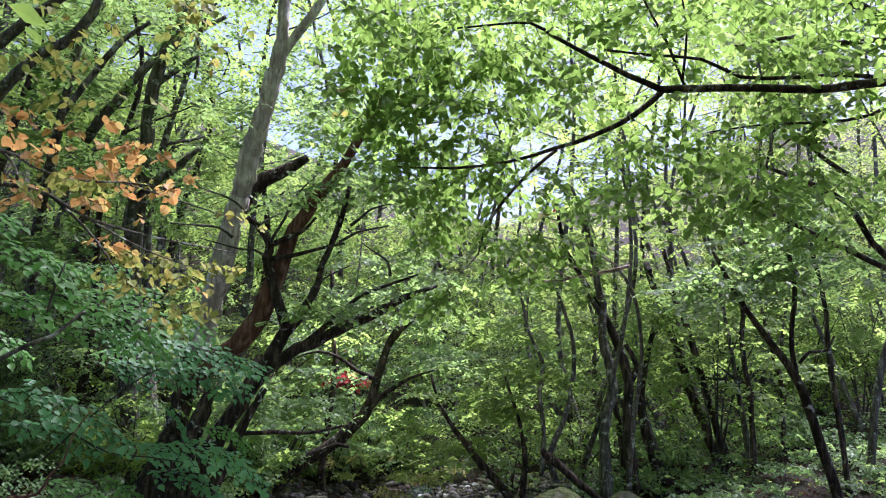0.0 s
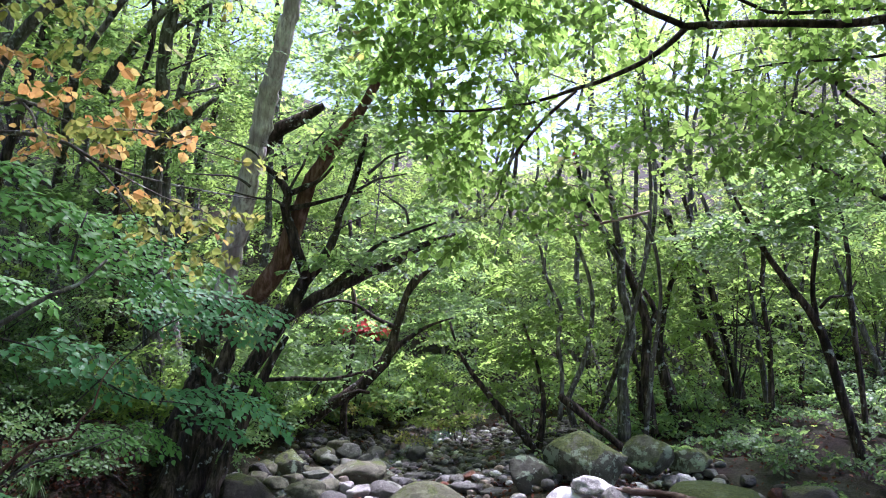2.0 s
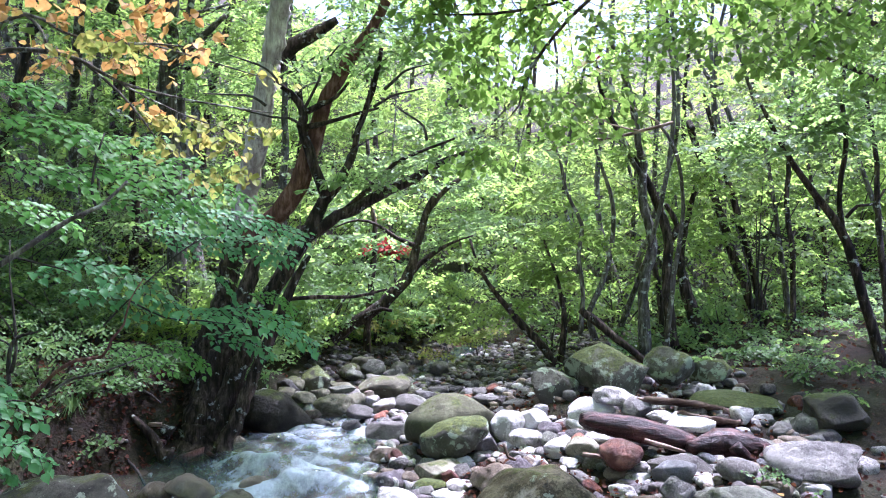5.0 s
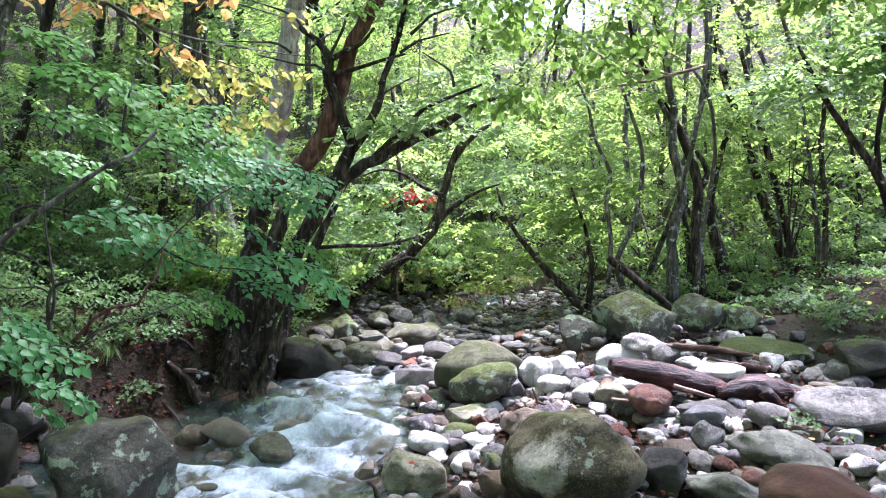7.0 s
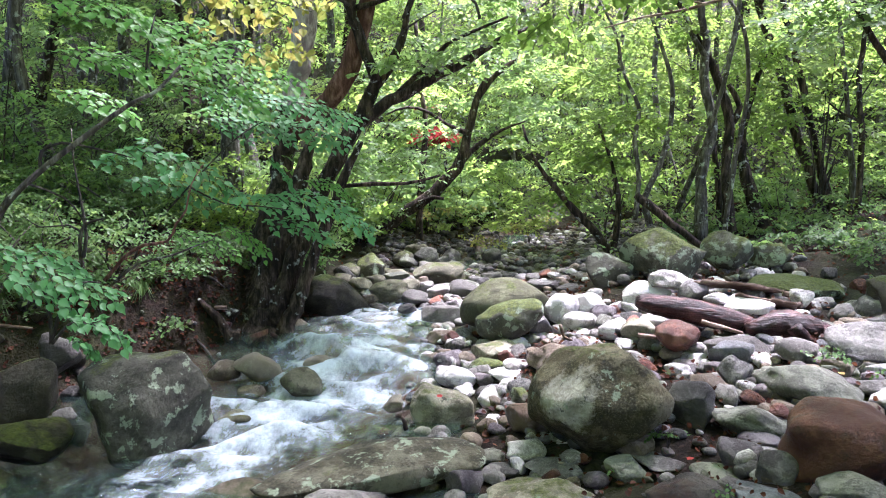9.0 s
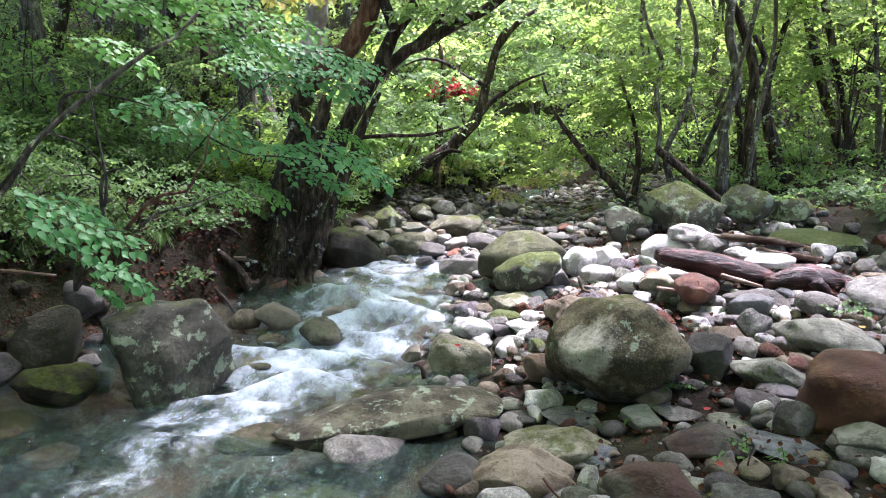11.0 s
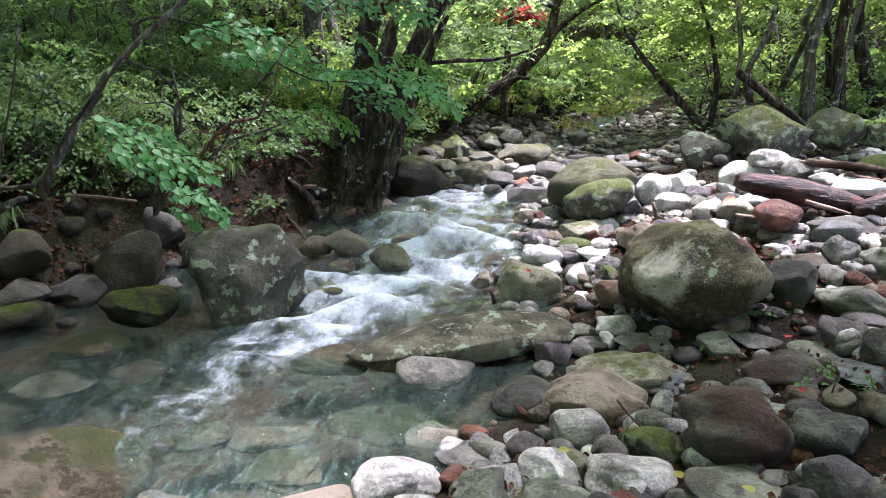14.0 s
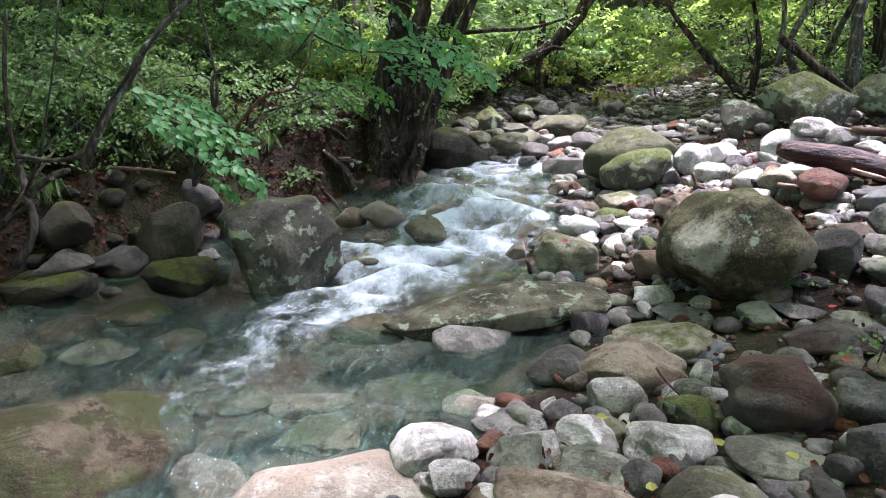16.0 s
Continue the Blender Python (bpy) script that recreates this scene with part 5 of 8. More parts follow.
crown.blob((-5.81, -1.55, 2.18), (0.31, 0.36, 0.15), 42, 0.037, "beech", 8, droop=0.45, flat=0.4, curl=0.55, twig=0.0013)
crown.blob((-6.08, -1.42, 2.02), (0.24, 0.36, 0.13), 36, 0.037, "beech", 8, droop=0.45, flat=0.4, curl=0.55, twig=0.0013)
crown.blob((-5.73, -1.41, 1.98), (0.29, 0.36, 0.16), 49, 0.037, "beech", 8, droop=0.45, flat=0.4, curl=0.55, twig=0.0013)
crown.blob((-5.94, -1.29, 1.86), (0.25, 0.36, 0.16), 41, 0.037, "beech", 8, droop=0.45, flat=0.4, curl=0.55, twig=0.0013)
crown.blob((-6.00, -1.23, 1.53), (0.14, 0.36, 0.10), 16, 0.037, "beech", 8, droop=0.45, flat=0.4, curl=0.55, twig=0.0013)
crown.blob((-5.59, -1.18, 1.80), (0.25, 0.36, 0.14), 34, 0.037, "beech", 8, droop=0.45, flat=0.4, curl=0.55, twig=0.0013)
crown.blob((-5.30, -1.31, 1.98), (0.10, 0.36, 0.10), 10, 0.037, "beech", 8, droop=0.45, flat=0.4, curl=0.55, twig=0.0013)
crown.blob((-5.44, -1.16, 1.73), (0.17, 0.36, 0.08), 16, 0.037, "beech", 8, droop=0.45, flat=0.4, curl=0.55, twig=0.0013)
crown.blob((-3.55, -0.05, 2.40), (0.43, 0.36, 0.23), 72, 0.037, "beech", 8, droop=0.45, flat=0.4, curl=0.55, twig=0.0013)
crown.blob((-3.81, -0.01, 2.19), (0.39, 0.36, 0.16), 51, 0.037, "beech", 8, droop=0.45, flat=0.4, curl=0.55, twig=0.0013)
crown.blob((-4.20, -1.38, 2.43), (0.36, 0.36, 0.14), 46, 0.037, "beech", 8, droop=0.45, flat=0.4, curl=0.55, twig=0.0013)
crown.blob((-4.99, -0.83, 2.18), (0.25, 0.36, 0.16), 31, 0.037, "beech", 8, droop=0.45, flat=0.4, curl=0.55, twig=0.0013)
crown.blob((-6.19, -1.56, 2.27), (0.10, 0.36, 0.15), 18, 0.037, "beech", 8, droop=0.45, flat=0.4, curl=0.55, twig=0.0013)
crown.blob((-4.72, -1.66, 2.87), (0.84, 0.36, 0.20), 134, 0.037, "beech", 8, droop=0.45, flat=0.4, curl=0.55, twig=0.0013)
crown.blob((-5.77, -1.66, 2.86), (0.64, 0.36, 0.18), 93, 0.037, "beech", 8, droop=0.45, flat=0.4, curl=0.55, twig=0.0013)
crown.blob((-5.42, -1.30, 1.95), (0.02, 0.02, 0.02), 1, 0.06, "red", 1)
crown.blob((-5.37, -1.30, 1.94), (0.10, 0.05, 0.05), 3, 0.055, "yellow", 2)
crown.blob((-6.22, -1.57, 2.32), (0.07, 0.05, 0.09), 3, 0.06, "yellow", 2)
# Unseen overhead leaves, added to keep sun off the near bar.
crown.blob((-4.16, 0.95, 4.40), (2.6, 1.2, 0.5), 1900, 0.065, "beech", 7, twig=0, fine=False)
crown.blob((-3.86, 0.00, 4.55), (1.3, 0.55, 0.25), 1300, 0.065, "beech", 7, twig=0, fine=False)
crown.blob((-4.56, -3.13, 3.75), (3.0, 2.0, 0.6), 1400, 0.065, "beech", 7, twig=0, fine=False)
crown.finish(beech, "thin bright green beech leaves")
turning = plant("tree", "thin-twigged sapling with orange and yellow autumn leaves", "sapling", "trees of the wood", (-3.40, 3.08, -0.25))
crown = Crown(210)
limb(turning, "trunk", "grey", (-3.40, 3.10, 0.82, 0.025), (-3.25, 2.98, 1.58, 0.021), (-2.91, 2.90, 2.07, 0.017), (-2.38, 2.84, 2.42, 0.014), (-1.97, 2.82, 2.56, 0.011), (-1.77, 2.82, 2.58, 0.009), (-1.70, 2.82, 2.57, 0.009), seed=211)
limb(turning, "limb", "grey", (-1.70, 2.82, 2.57, 0.008), (-1.57, 2.82, 2.54, 0.007), (-1.43, 2.84, 2.46, 0.006), (-1.25, 2.85, 2.41, 0.005), (-1.03, 2.86, 2.37, 0.004), (-0.82, 2.86, 2.34, 0.002), seed=212)
limb(turning, "limb", "grey", (-1.99, 2.81, 2.63, 0.009), (-1.77, 2.79, 2.71, 0.008), (-1.64, 2.80, 2.65, 0.006), (-1.48, 2.81, 2.60, 0.005), (-1.28, 2.82, 2.60, 0.004), (-1.10, 2.82, 2.58, 0.002), seed=213)
limb(turning, "limb", "grey", (-1.70, 2.82, 2.57, 0.006), (-1.71, 2.81, 2.64, 0.006), (-1.75, 2.80, 2.69, 0.005), (-1.82, 2.79, 2.74, 0.004), seed=214)
limb(turning, "limb", "grey", (-1.58, 2.87, 2.54, 0.006), (-1.45, 2.89, 2.43, 0.005), (-1.36, 2.91, 2.32, 0.004), (-1.31, 2.93, 2.24, 0.002), seed=215)
limb(turning, "limb", "grey", (-1.37, 2.91, 2.63, 0.004), (-1.21, 2.92, 2.59, 0.004), (-1.04, 2.93, 2.54, 0.003), (-0.90, 2.94, 2.50, 0.002), seed=216)
limb(turning, "limb", "grey", (-1.48, 2.94, 2.48, 0.004), (-1.24, 2.96, 2.36, 0.003), (-1.06, 2.97, 2.30, 0.002), (-0.92, 2.98, 2.26, 0.002), seed=217)
crown.blob((1.85, -0.30, 3.03), (0.30, 0.35, 0.20), 35, 0.044, "orange", 3, droop=0.4, flat=0.5, curl=0.6, twig=0.0015)
crown.blob((1.76, -0.27, 2.89), (0.23, 0.35, 0.20), 19, 0.044, "orange", 3, droop=0.4, flat=0.5, curl=0.6, twig=0.0015)
crown.blob((2.01, -0.28, 2.96), (0.23, 0.35, 0.17), 24, 0.044, "orange", 3, droop=0.4, flat=0.5, curl=0.6, twig=0.0015)
crown.blob((1.91, -0.34, 3.27), (0.23, 0.35, 0.23), 22, 0.044, "yellow", 3, droop=0.4, flat=0.5, curl=0.6, twig=0.0015)
crown.blob((1.75, -0.34, 3.28), (0.23, 0.35, 0.20), 14, 0.044, "yellow", 3, droop=0.4, flat=0.5, curl=0.6, twig=0.0015)
crown.blob((2.06, -0.20, 2.78), (0.27, 0.35, 0.17), 30, 0.044, "yellow", 3, droop=0.4, flat=0.5, curl=0.6, twig=0.0015)
crown.blob((2.13, -0.12, 2.59), (0.27, 0.35, 0.17), 27, 0.044, "yellow", 3, droop=0.4, flat=0.5, curl=0.6, twig=0.0015)
crown.blob((2.30, -0.10, 2.48), (0.23, 0.35, 0.14), 21, 0.044, "yellow", 3, droop=0.4, flat=0.5, curl=0.6, twig=0.0015)
crown.blob((2.55, -0.24, 2.74), (0.07, 0.35, 0.03), 4, 0.044, "yellow", 3, droop=0.4, flat=0.5, curl=0.6, twig=0.0015)
crown.blob((2.28, 0.12, 2.36), (0.17, 0.35, 0.11), 14, 0.044, "yellow", 3, droop=0.4, flat=0.5, curl=0.6, twig=0.0015)
crown.blob((1.97, -0.26, 2.83), (0.15, 0.35, 0.10), 11, 0.044, "orange", 3, droop=0.4, flat=0.5, curl=0.6, twig=0.0015)
crown.blob((2.28, -0.26, 2.82), (0.11, 0.35, 0.07), 4, 0.044, "orange", 3, droop=0.4, flat=0.5, curl=0.6, twig=0.0015)
crown.blob((1.99, -0.12, 2.61), (0.12, 0.35, 0.10), 7, 0.044, "orange", 3, droop=0.4, flat=0.5, curl=0.6, twig=0.0015)
crown.blob((2.27, -0.19, 3.59), (0.24, 0.35, 0.14), 14, 0.044, "yellow", 3, droop=0.4, flat=0.5, curl=0.6, twig=0.0015)
crown.blob((2.03, -0.19, 3.61), (0.24, 0.35, 0.14), 11, 0.044, "yellow", 3, droop=0.4, flat=0.5, curl=0.6, twig=0.0015)
crown.finish(turning, "orange and yellow turning leaves")

# ---- broad-leaved bushes on the near bank ----
lilac = plant("shrub", "arching broad-leaved shrub with drooping bright green sprays", "shrub", "undergrowth shrubs", (-3.37, 3.70, -0.05))
crown = Crown(218)
limb(lilac, "stem", "grey", (-3.38, 3.69, 0.76, 0.030), (-3.25, 3.78, 1.04, 0.025), (-3.10, 3.85, 1.24, 0.022), (-2.99, 3.92, 1.43, 0.019), (-2.79, 4.00, 1.63, 0.016), (-2.56, 4.08, 1.81, 0.015), (-2.36, 4.14, 1.96, 0.014), (-2.21, 4.19, 2.04, 0.011), (-2.08, 4.25, 2.19, 0.008), seed=219)
limb(lilac, "stem", "twig", (-2.89, 4.08, 1.60, 0.011), (-2.89, 4.10, 1.70, 0.010), (-2.78, 4.13, 1.75, 0.008), (-2.56, 4.16, 1.71, 0.006), (-2.37, 4.17, 1.66, 0.003), seed=220)
limb(lilac, "stem", "twig", (-2.28, 4.28, 2.03, 0.008), (-2.32, 4.30, 2.14, 0.008), (-2.32, 4.35, 2.33, 0.007), (-2.29, 4.39, 2.49, 0.004), seed=221)
limb(lilac, "stem", "twig", (-3.02, 4.14, 1.51, 0.007), (-2.81, 4.15, 1.43, 0.006), (-2.71, 4.14, 1.33, 0.005), (-2.67, 4.13, 1.25, 0.003), seed=222)
crown.fan(((0.75, 0.60, 2.27), (1.03, 0.72, 2.32), (1.32, 0.84, 2.37), (1.54, 0.96, 2.40)), 0.30, 0.075, "bright")
crown.fan(((0.50, 0.50, 2.59), (0.73, 0.62, 2.62), (0.87, 0.74, 2.59), (1.02, 0.86, 2.50)), 0.30, 0.080, "bright")
crown.fan(((0.96, 0.80, 2.11), (1.18, 0.92, 2.17), (1.39, 1.04, 2.13), (1.53, 1.16, 2.04)), 0.26, 0.075, "bright")
crown.fan(((0.41, 0.70, 2.34), (0.58, 0.82, 2.37), (0.73, 0.94, 2.32), (0.81, 1.06, 2.22)), 0.26, 0.080, "bright")
crown.fan(((1.14, 1.00, 2.27), (1.39, 1.12, 2.27), (1.61, 1.24, 2.25), (1.77, 1.36, 2.19)), 0.26, 0.070, "bright")
crown.fan(((0.07, 1.10, 2.14), (0.22, 1.22, 2.13), (0.39, 1.34, 2.08), (0.48, 1.46, 1.98)), 0.22, 0.075, "bright")
crown.fan(((0.61, 1.20, 2.55), (0.86, 1.32, 2.59), (1.13, 1.44, 2.61)), 0.22, 0.070, "bright")
crown.fan(((0.39, 0.60, 2.84), (0.56, 0.72, 2.83), (0.66, 0.84, 2.80)), 0.20, 0.080, "bright")
crown.finish(lilac, "broad bright green leaves")
viburnum = plant("shrub", "large-leaved shrub leaning out from the tree foot", "shrub", "undergrowth shrubs", (-2.95, 4.51, -0.08))
crown = Crown(223)
limb(viburnum, "stem", "twig", (-2.94, 4.50, 0.82, 0.014), (-2.99, 4.55, 1.03, 0.013), (-2.99, 4.58, 1.18, 0.011), (-2.94, 4.60, 1.23, 0.010), (-2.85, 4.62, 1.25, 0.005), seed=224)
limb(viburnum, "stem", "twig", (-2.97, 4.54, 1.00, 0.013), (-2.96, 4.58, 1.14, 0.010), (-3.01, 4.63, 1.38, 0.008), (-3.07, 4.68, 1.62, 0.006), (-3.10, 4.73, 1.84, 0.004), seed=225)
limb(viburnum, "stem", "twig", (-2.99, 4.58, 1.16, 0.008), (-3.08, 4.58, 1.21, 0.006), (-3.26, 4.55, 1.20, 0.004), (-3.37, 4.55, 1.27, 0.003), seed=226)
limb(viburnum, "stem", "red", (-2.77, 4.44, 0.87, 0.014), (-2.66, 4.49, 1.01, 0.013), (-2.54, 4.53, 1.09, 0.013), (-2.39, 4.56, 1.11, 0.009), (-2.34, 4.59, 1.22, 0.008), (-2.28, 4.62, 1.31, 0.007), (-2.26, 4.67, 1.47, 0.005), (-2.19, 4.71, 1.60, 0.003), seed=227)
limb(viburnum, "stem", "grey", (-2.73, 4.44, 0.84, 0.009), (-2.57, 4.49, 0.97, 0.008), (-2.37, 4.54, 1.02, 0.007), (-2.21, 4.58, 1.08, 0.006), (-2.10, 4.60, 1.12, 0.004), seed=228)
limb(viburnum, "stem", "twig", (-2.50, 4.79, 1.28, 0.006), (-2.35, 4.86, 1.46, 0.005), (-2.18, 4.93, 1.65, 0.005), (-2.02, 4.99, 1.80, 0.004), (-1.83, 5.05, 1.91, 0.003), seed=229)
limb(viburnum, "stem", "twig", (-2.35, 4.85, 1.44, 0.007), (-2.12, 4.86, 1.33, 0.005), (-1.89, 4.89, 1.31, 0.005), (-1.66, 4.92, 1.28, 0.003), seed=230)
crown.fan(((0.05, 0.09, 1.69), (0.31, 0.21, 1.79), (0.61, 0.33, 1.67), (0.89, 0.45, 1.46)), 0.21, 0.085, "broad")
crown.fan(((0.22, 0.19, 1.57), (0.47, 0.31, 1.56), (0.73, 0.43, 1.41)), 0.16, 0.081, "broad")
crown.fan(((0.82, 0.34, 1.51), (0.96, 0.46, 1.44), (1.16, 0.58, 1.43)), 0.13, 0.072, "broad")
crown.fan(((0.63, 0.44, 2.17), (0.95, 0.56, 2.13), (1.31, 0.68, 2.08), (1.68, 0.80, 1.97)), 0.27, 0.064, "broad")
crown.fan(((0.64, 0.54, 1.98), (0.95, 0.66, 1.94), (1.32, 0.78, 1.91), (1.54, 0.90, 1.83)), 0.24, 0.064, "broad")
crown.fan(((0.47, 0.69, 2.02), (0.64, 0.81, 2.06), (0.85, 0.93, 2.01)), 0.20, 0.064, "bright")
crown.fan(((0.99, 0.44, 1.41), (1.32, 0.56, 1.43), (1.57, 0.68, 1.34), (1.74, 0.80, 1.18)), 0.20, 0.072, "broad")
crown.fan(((1.02, 0.54, 1.25), (1.25, 0.66, 1.27), (1.44, 0.78, 1.11)), 0.15, 0.068, "broad")
crown.fan(((0.79, 0.29, 1.27), (0.91, 0.41, 1.20), (1.06, 0.53, 1.05)), 0.14, 0.053, "bright")
crown.fan(((0.38, 0.39, 1.21), (0.60, 0.51, 1.16), (0.79, 0.63, 1.01)), 0.14, 0.051, "bright")
crown.fan(((1.07, 0.59, 1.71), (1.13, 0.71, 1.61), (1.15, 0.83, 1.48)), 0.07, 0.051, "broad")
crown.fan(((1.10, 1.29, 1.50), (1.27, 1.41, 1.50), (1.43, 1.53, 1.35)), 0.16, 0.047, "bright")
crown.fan(((1.10, 1.39, 1.32), (1.30, 1.51, 1.28), (1.43, 1.63, 1.16)), 0.14, 0.047, "bright")
crown.finish(viburnum, "broad pale-backed green leaves")
hydrangea = plant("shrub", "low leafy bush hanging over the bank stones", "shrub", "undergrowth shrubs", (-2.64, 3.69, -0.27))
crown = Crown(231)
limb(hydrangea, "stem", "twig", (-2.64, 3.68, 0.67, 0.011), (-2.66, 3.72, 0.84, 0.010), (-2.71, 3.74, 0.96, 0.008), (-2.80, 3.75, 1.06, 0.005), (-2.93, 3.74, 1.10, 0.003), seed=232)
limb(hydrangea, "stem", "twig", (-2.64, 3.68, 0.67, 0.011), (-2.60, 3.74, 0.87, 0.008), (-2.52, 3.78, 0.99, 0.006), (-2.40, 3.80, 0.99, 0.004), seed=233)
limb(hydrangea, "stem", "twig", (-2.57, 3.59, 0.70, 0.009), (-2.49, 3.63, 0.80, 0.008), (-2.38, 3.65, 0.80, 0.005), (-2.24, 3.65, 0.71, 0.003), seed=234)
crown.fan(((-0.19, -0.19, 1.51), (-0.07, -0.07, 1.42), (0.07, 0.05, 1.31), (0.28, 0.17, 1.16)), 0.20, 0.072, "broad")
crown.fan(((-0.09, -0.24, 1.38), (-0.02, -0.12, 1.30), (0.06, 0.00, 1.19), (0.08, 0.12, 1.06)), 0.15, 0.071, "broad")
crown.fan(((-0.08, 0.01, 1.47), (-0.00, 0.13, 1.40), (0.07, 0.25, 1.27)), 0.14, 0.068, "broad")
crown.fan(((0.21, -0.19, 1.13), (0.32, -0.07, 1.08), (0.42, 0.05, 0.95)), 0.11, 0.068, "broad")
crown.fan(((0.27, -0.24, 1.05), (0.28, -0.12, 0.98), (0.25, 0.00, 0.87)), 0.06, 0.065, "broad")
crown.finish(hydrangea, "broad matt green leaves")

gnarled = plant("shrub", "gnarled bare-stemmed shrub on the shaded near bank", "shrub", "undergrowth shrubs", (-3.81, 3.45, 0.20))
limb(gnarled, "trunk", "twig", (-3.81, 3.45, 0.20, 0.030), (-3.70, 3.50, 0.34, 0.027), (-3.69, 3.55, 0.48, 0.024), (-3.76, 3.60, 0.61, 0.021), (-3.80, 3.65, 0.72, 0.019), (-3.87, 3.70, 0.95, 0.016), (-3.87, 3.75, 1.28, 0.013), (-3.80, 3.80, 1.67, 0.010), seed=900, knobby=0.12, step=0.06)
limb(gnarled, "limb", "grey", (-3.60, 3.45, 0.65, 0.022), (-3.41, 3.50, 0.77, 0.017), (-3.35, 3.55, 0.78, 0.012), seed=901, knobby=0.12, step=0.06)
limb(gnarled, "limb", "twig", (-3.61, 3.45, 0.88, 0.016), (-3.43, 3.50, 0.85, 0.015), (-3.29, 3.55, 0.86, 0.013), (-3.23, 3.60, 0.93, 0.012), (-3.12, 3.65, 1.11, 0.011), (-2.88, 3.70, 1.38, 0.009), (-2.68, 3.75, 1.60, 0.008), seed=902, knobby=0.12, step=0.06)
limb(gnarled, "limb", "twig", (-3.60, 3.45, 0.67, 0.010), (-3.49, 3.50, 0.89, 0.009), (-3.40, 3.55, 1.18, 0.007), (-3.32, 3.60, 1.48, 0.005), (-3.29, 3.65, 1.71, 0.004), seed=903, knobby=0.12, step=0.06)
limb(gnarled, "limb", "twig", (-3.67, 3.45, 0.80, 0.007), (-3.53, 3.50, 0.89, 0.006), (-3.37, 3.55, 0.95, 0.004), (-3.22, 3.60, 1.10, 0.003), seed=904, knobby=0.12, step=0.06)
limb(gnarled, "limb", "twig", (-3.59, 3.45, 0.60, 0.013), (-3.81, 3.50, 0.48, 0.010), (-4.08, 3.55, 0.30, 0.007), seed=905, knobby=0.12, step=0.06)
limb(gnarled, "limb", "twig", (-3.44, 3.45, 0.91, 0.006), (-3.30, 3.50, 1.03, 0.004), (-3.15, 3.55, 1.21, 0.002), seed=906, knobby=0.12, step=0.06)

# ---- stones, from the near bank to the bend ----
stone("lichen", (-2.29, 4.03, 0.19), (0.375, 0.319, 0.350), 28, 0, 235, label="massive square grey boulder with pale lichen rosettes", boxy=0.3, cuts=4)
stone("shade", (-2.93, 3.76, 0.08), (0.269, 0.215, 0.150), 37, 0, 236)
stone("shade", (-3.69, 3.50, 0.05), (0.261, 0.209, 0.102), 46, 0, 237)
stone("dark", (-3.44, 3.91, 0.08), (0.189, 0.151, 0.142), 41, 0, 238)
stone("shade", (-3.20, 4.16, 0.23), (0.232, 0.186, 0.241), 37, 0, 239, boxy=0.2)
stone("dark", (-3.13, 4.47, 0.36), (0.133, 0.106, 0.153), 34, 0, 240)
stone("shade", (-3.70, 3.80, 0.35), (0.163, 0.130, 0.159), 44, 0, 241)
stone("dark", (-2.98, 4.59, 0.11), (0.117, 0.093, 0.134), 32, 0, 242)
stone("grey", (-3.02, 4.27, 0.02), (0.084, 0.067, 0.053), 34, 0, 243)
stone("dark", (-3.06, 4.20, -0.01), (0.077, 0.062, 0.053), 35, 0, 244)
stone("dark", (-2.95, 4.27, -0.09), (0.098, 0.078, 0.093), 34, 0, 245)
stone("dark", (-3.25, 3.54, 0.02), (0.076, 0.060, 0.038), 42, 0, 246)
stone("dark", (-3.48, 3.60, 0.04), (0.102, 0.081, 0.088), 43, 0, 247)
stone("dark", (-3.64, 3.65, 0.14), (0.196, 0.156, 0.101), 44, 0, 248)
stone("brown", (-2.23, 4.94, 0.11), (0.126, 0.100, 0.096), 23, 0, 249)
stone("tan", (-1.99, 4.99, 0.13), (0.179, 0.143, 0.119), 20, 0, 250)
stone("brown", (-1.93, 4.66, 0.08), (0.110, 0.088, 0.053), 21, 0, 251)
stone("olive", (-1.57, 4.80, 0.12), (0.182, 0.146, 0.125), 17, 10, 252)
stone("olive", (-1.87, 4.27, 0.05), (0.128, 0.103, 0.046), 22, 0, 253)
stone("wet", (-2.93, 3.30, -0.00), (0.248, 0.199, 0.057), 41, 0, 254)
stone("wet", (-3.17, 2.75, -0.00), (0.179, 0.143, 0.055), 48, 0, 255)
stone("tan", (-1.56, 5.21, 0.10), (0.166, 0.132, 0.089), 15, 0, 256)
stone("tan", (-1.22, 5.29, 0.12), (0.078, 0.063, 0.084), 11, 0, 257)
stone("tan", (-0.91, 4.55, 0.07), (0.082, 0.066, 0.062), 10, 0, 258)
stone("block", (-0.56, 4.36, 0.14), (0.217, 0.174, 0.139), 5, 0, 259, label="blocky olive-tan stone with a red leaf on top", boxy=0.35, cuts=5)
stone("crusted", (-0.90, 3.62, 0.04), (0.634, 0.317, 0.124), 12, 0, 260, label="long low lichened rock sloping into the water", boxy=0.15)
stone("grey", (-0.92, 3.36, 0.01), (0.228, 0.182, 0.086), 13, 0, 261, label="pale speckled wet stone lapped by the stream")
stone("brown", (-0.80, 4.23, 0.00), (0.098, 0.078, 0.037), 9, 0, 262)
stone("grey", (-0.78, 6.35, 0.21), (0.219, 0.175, 0.139), 6, 0, 263, boxy=0.2)
stone("brown", (-0.76, 5.89, 0.15), (0.157, 0.126, 0.073), 6, 0, 264)
stone("moss_dome", (-0.24, 5.94, 0.36), (0.375, 0.296, 0.275), 1, 0, 266, label="large smooth olive boulder at mid stream", cuts=3, rough=0.03)
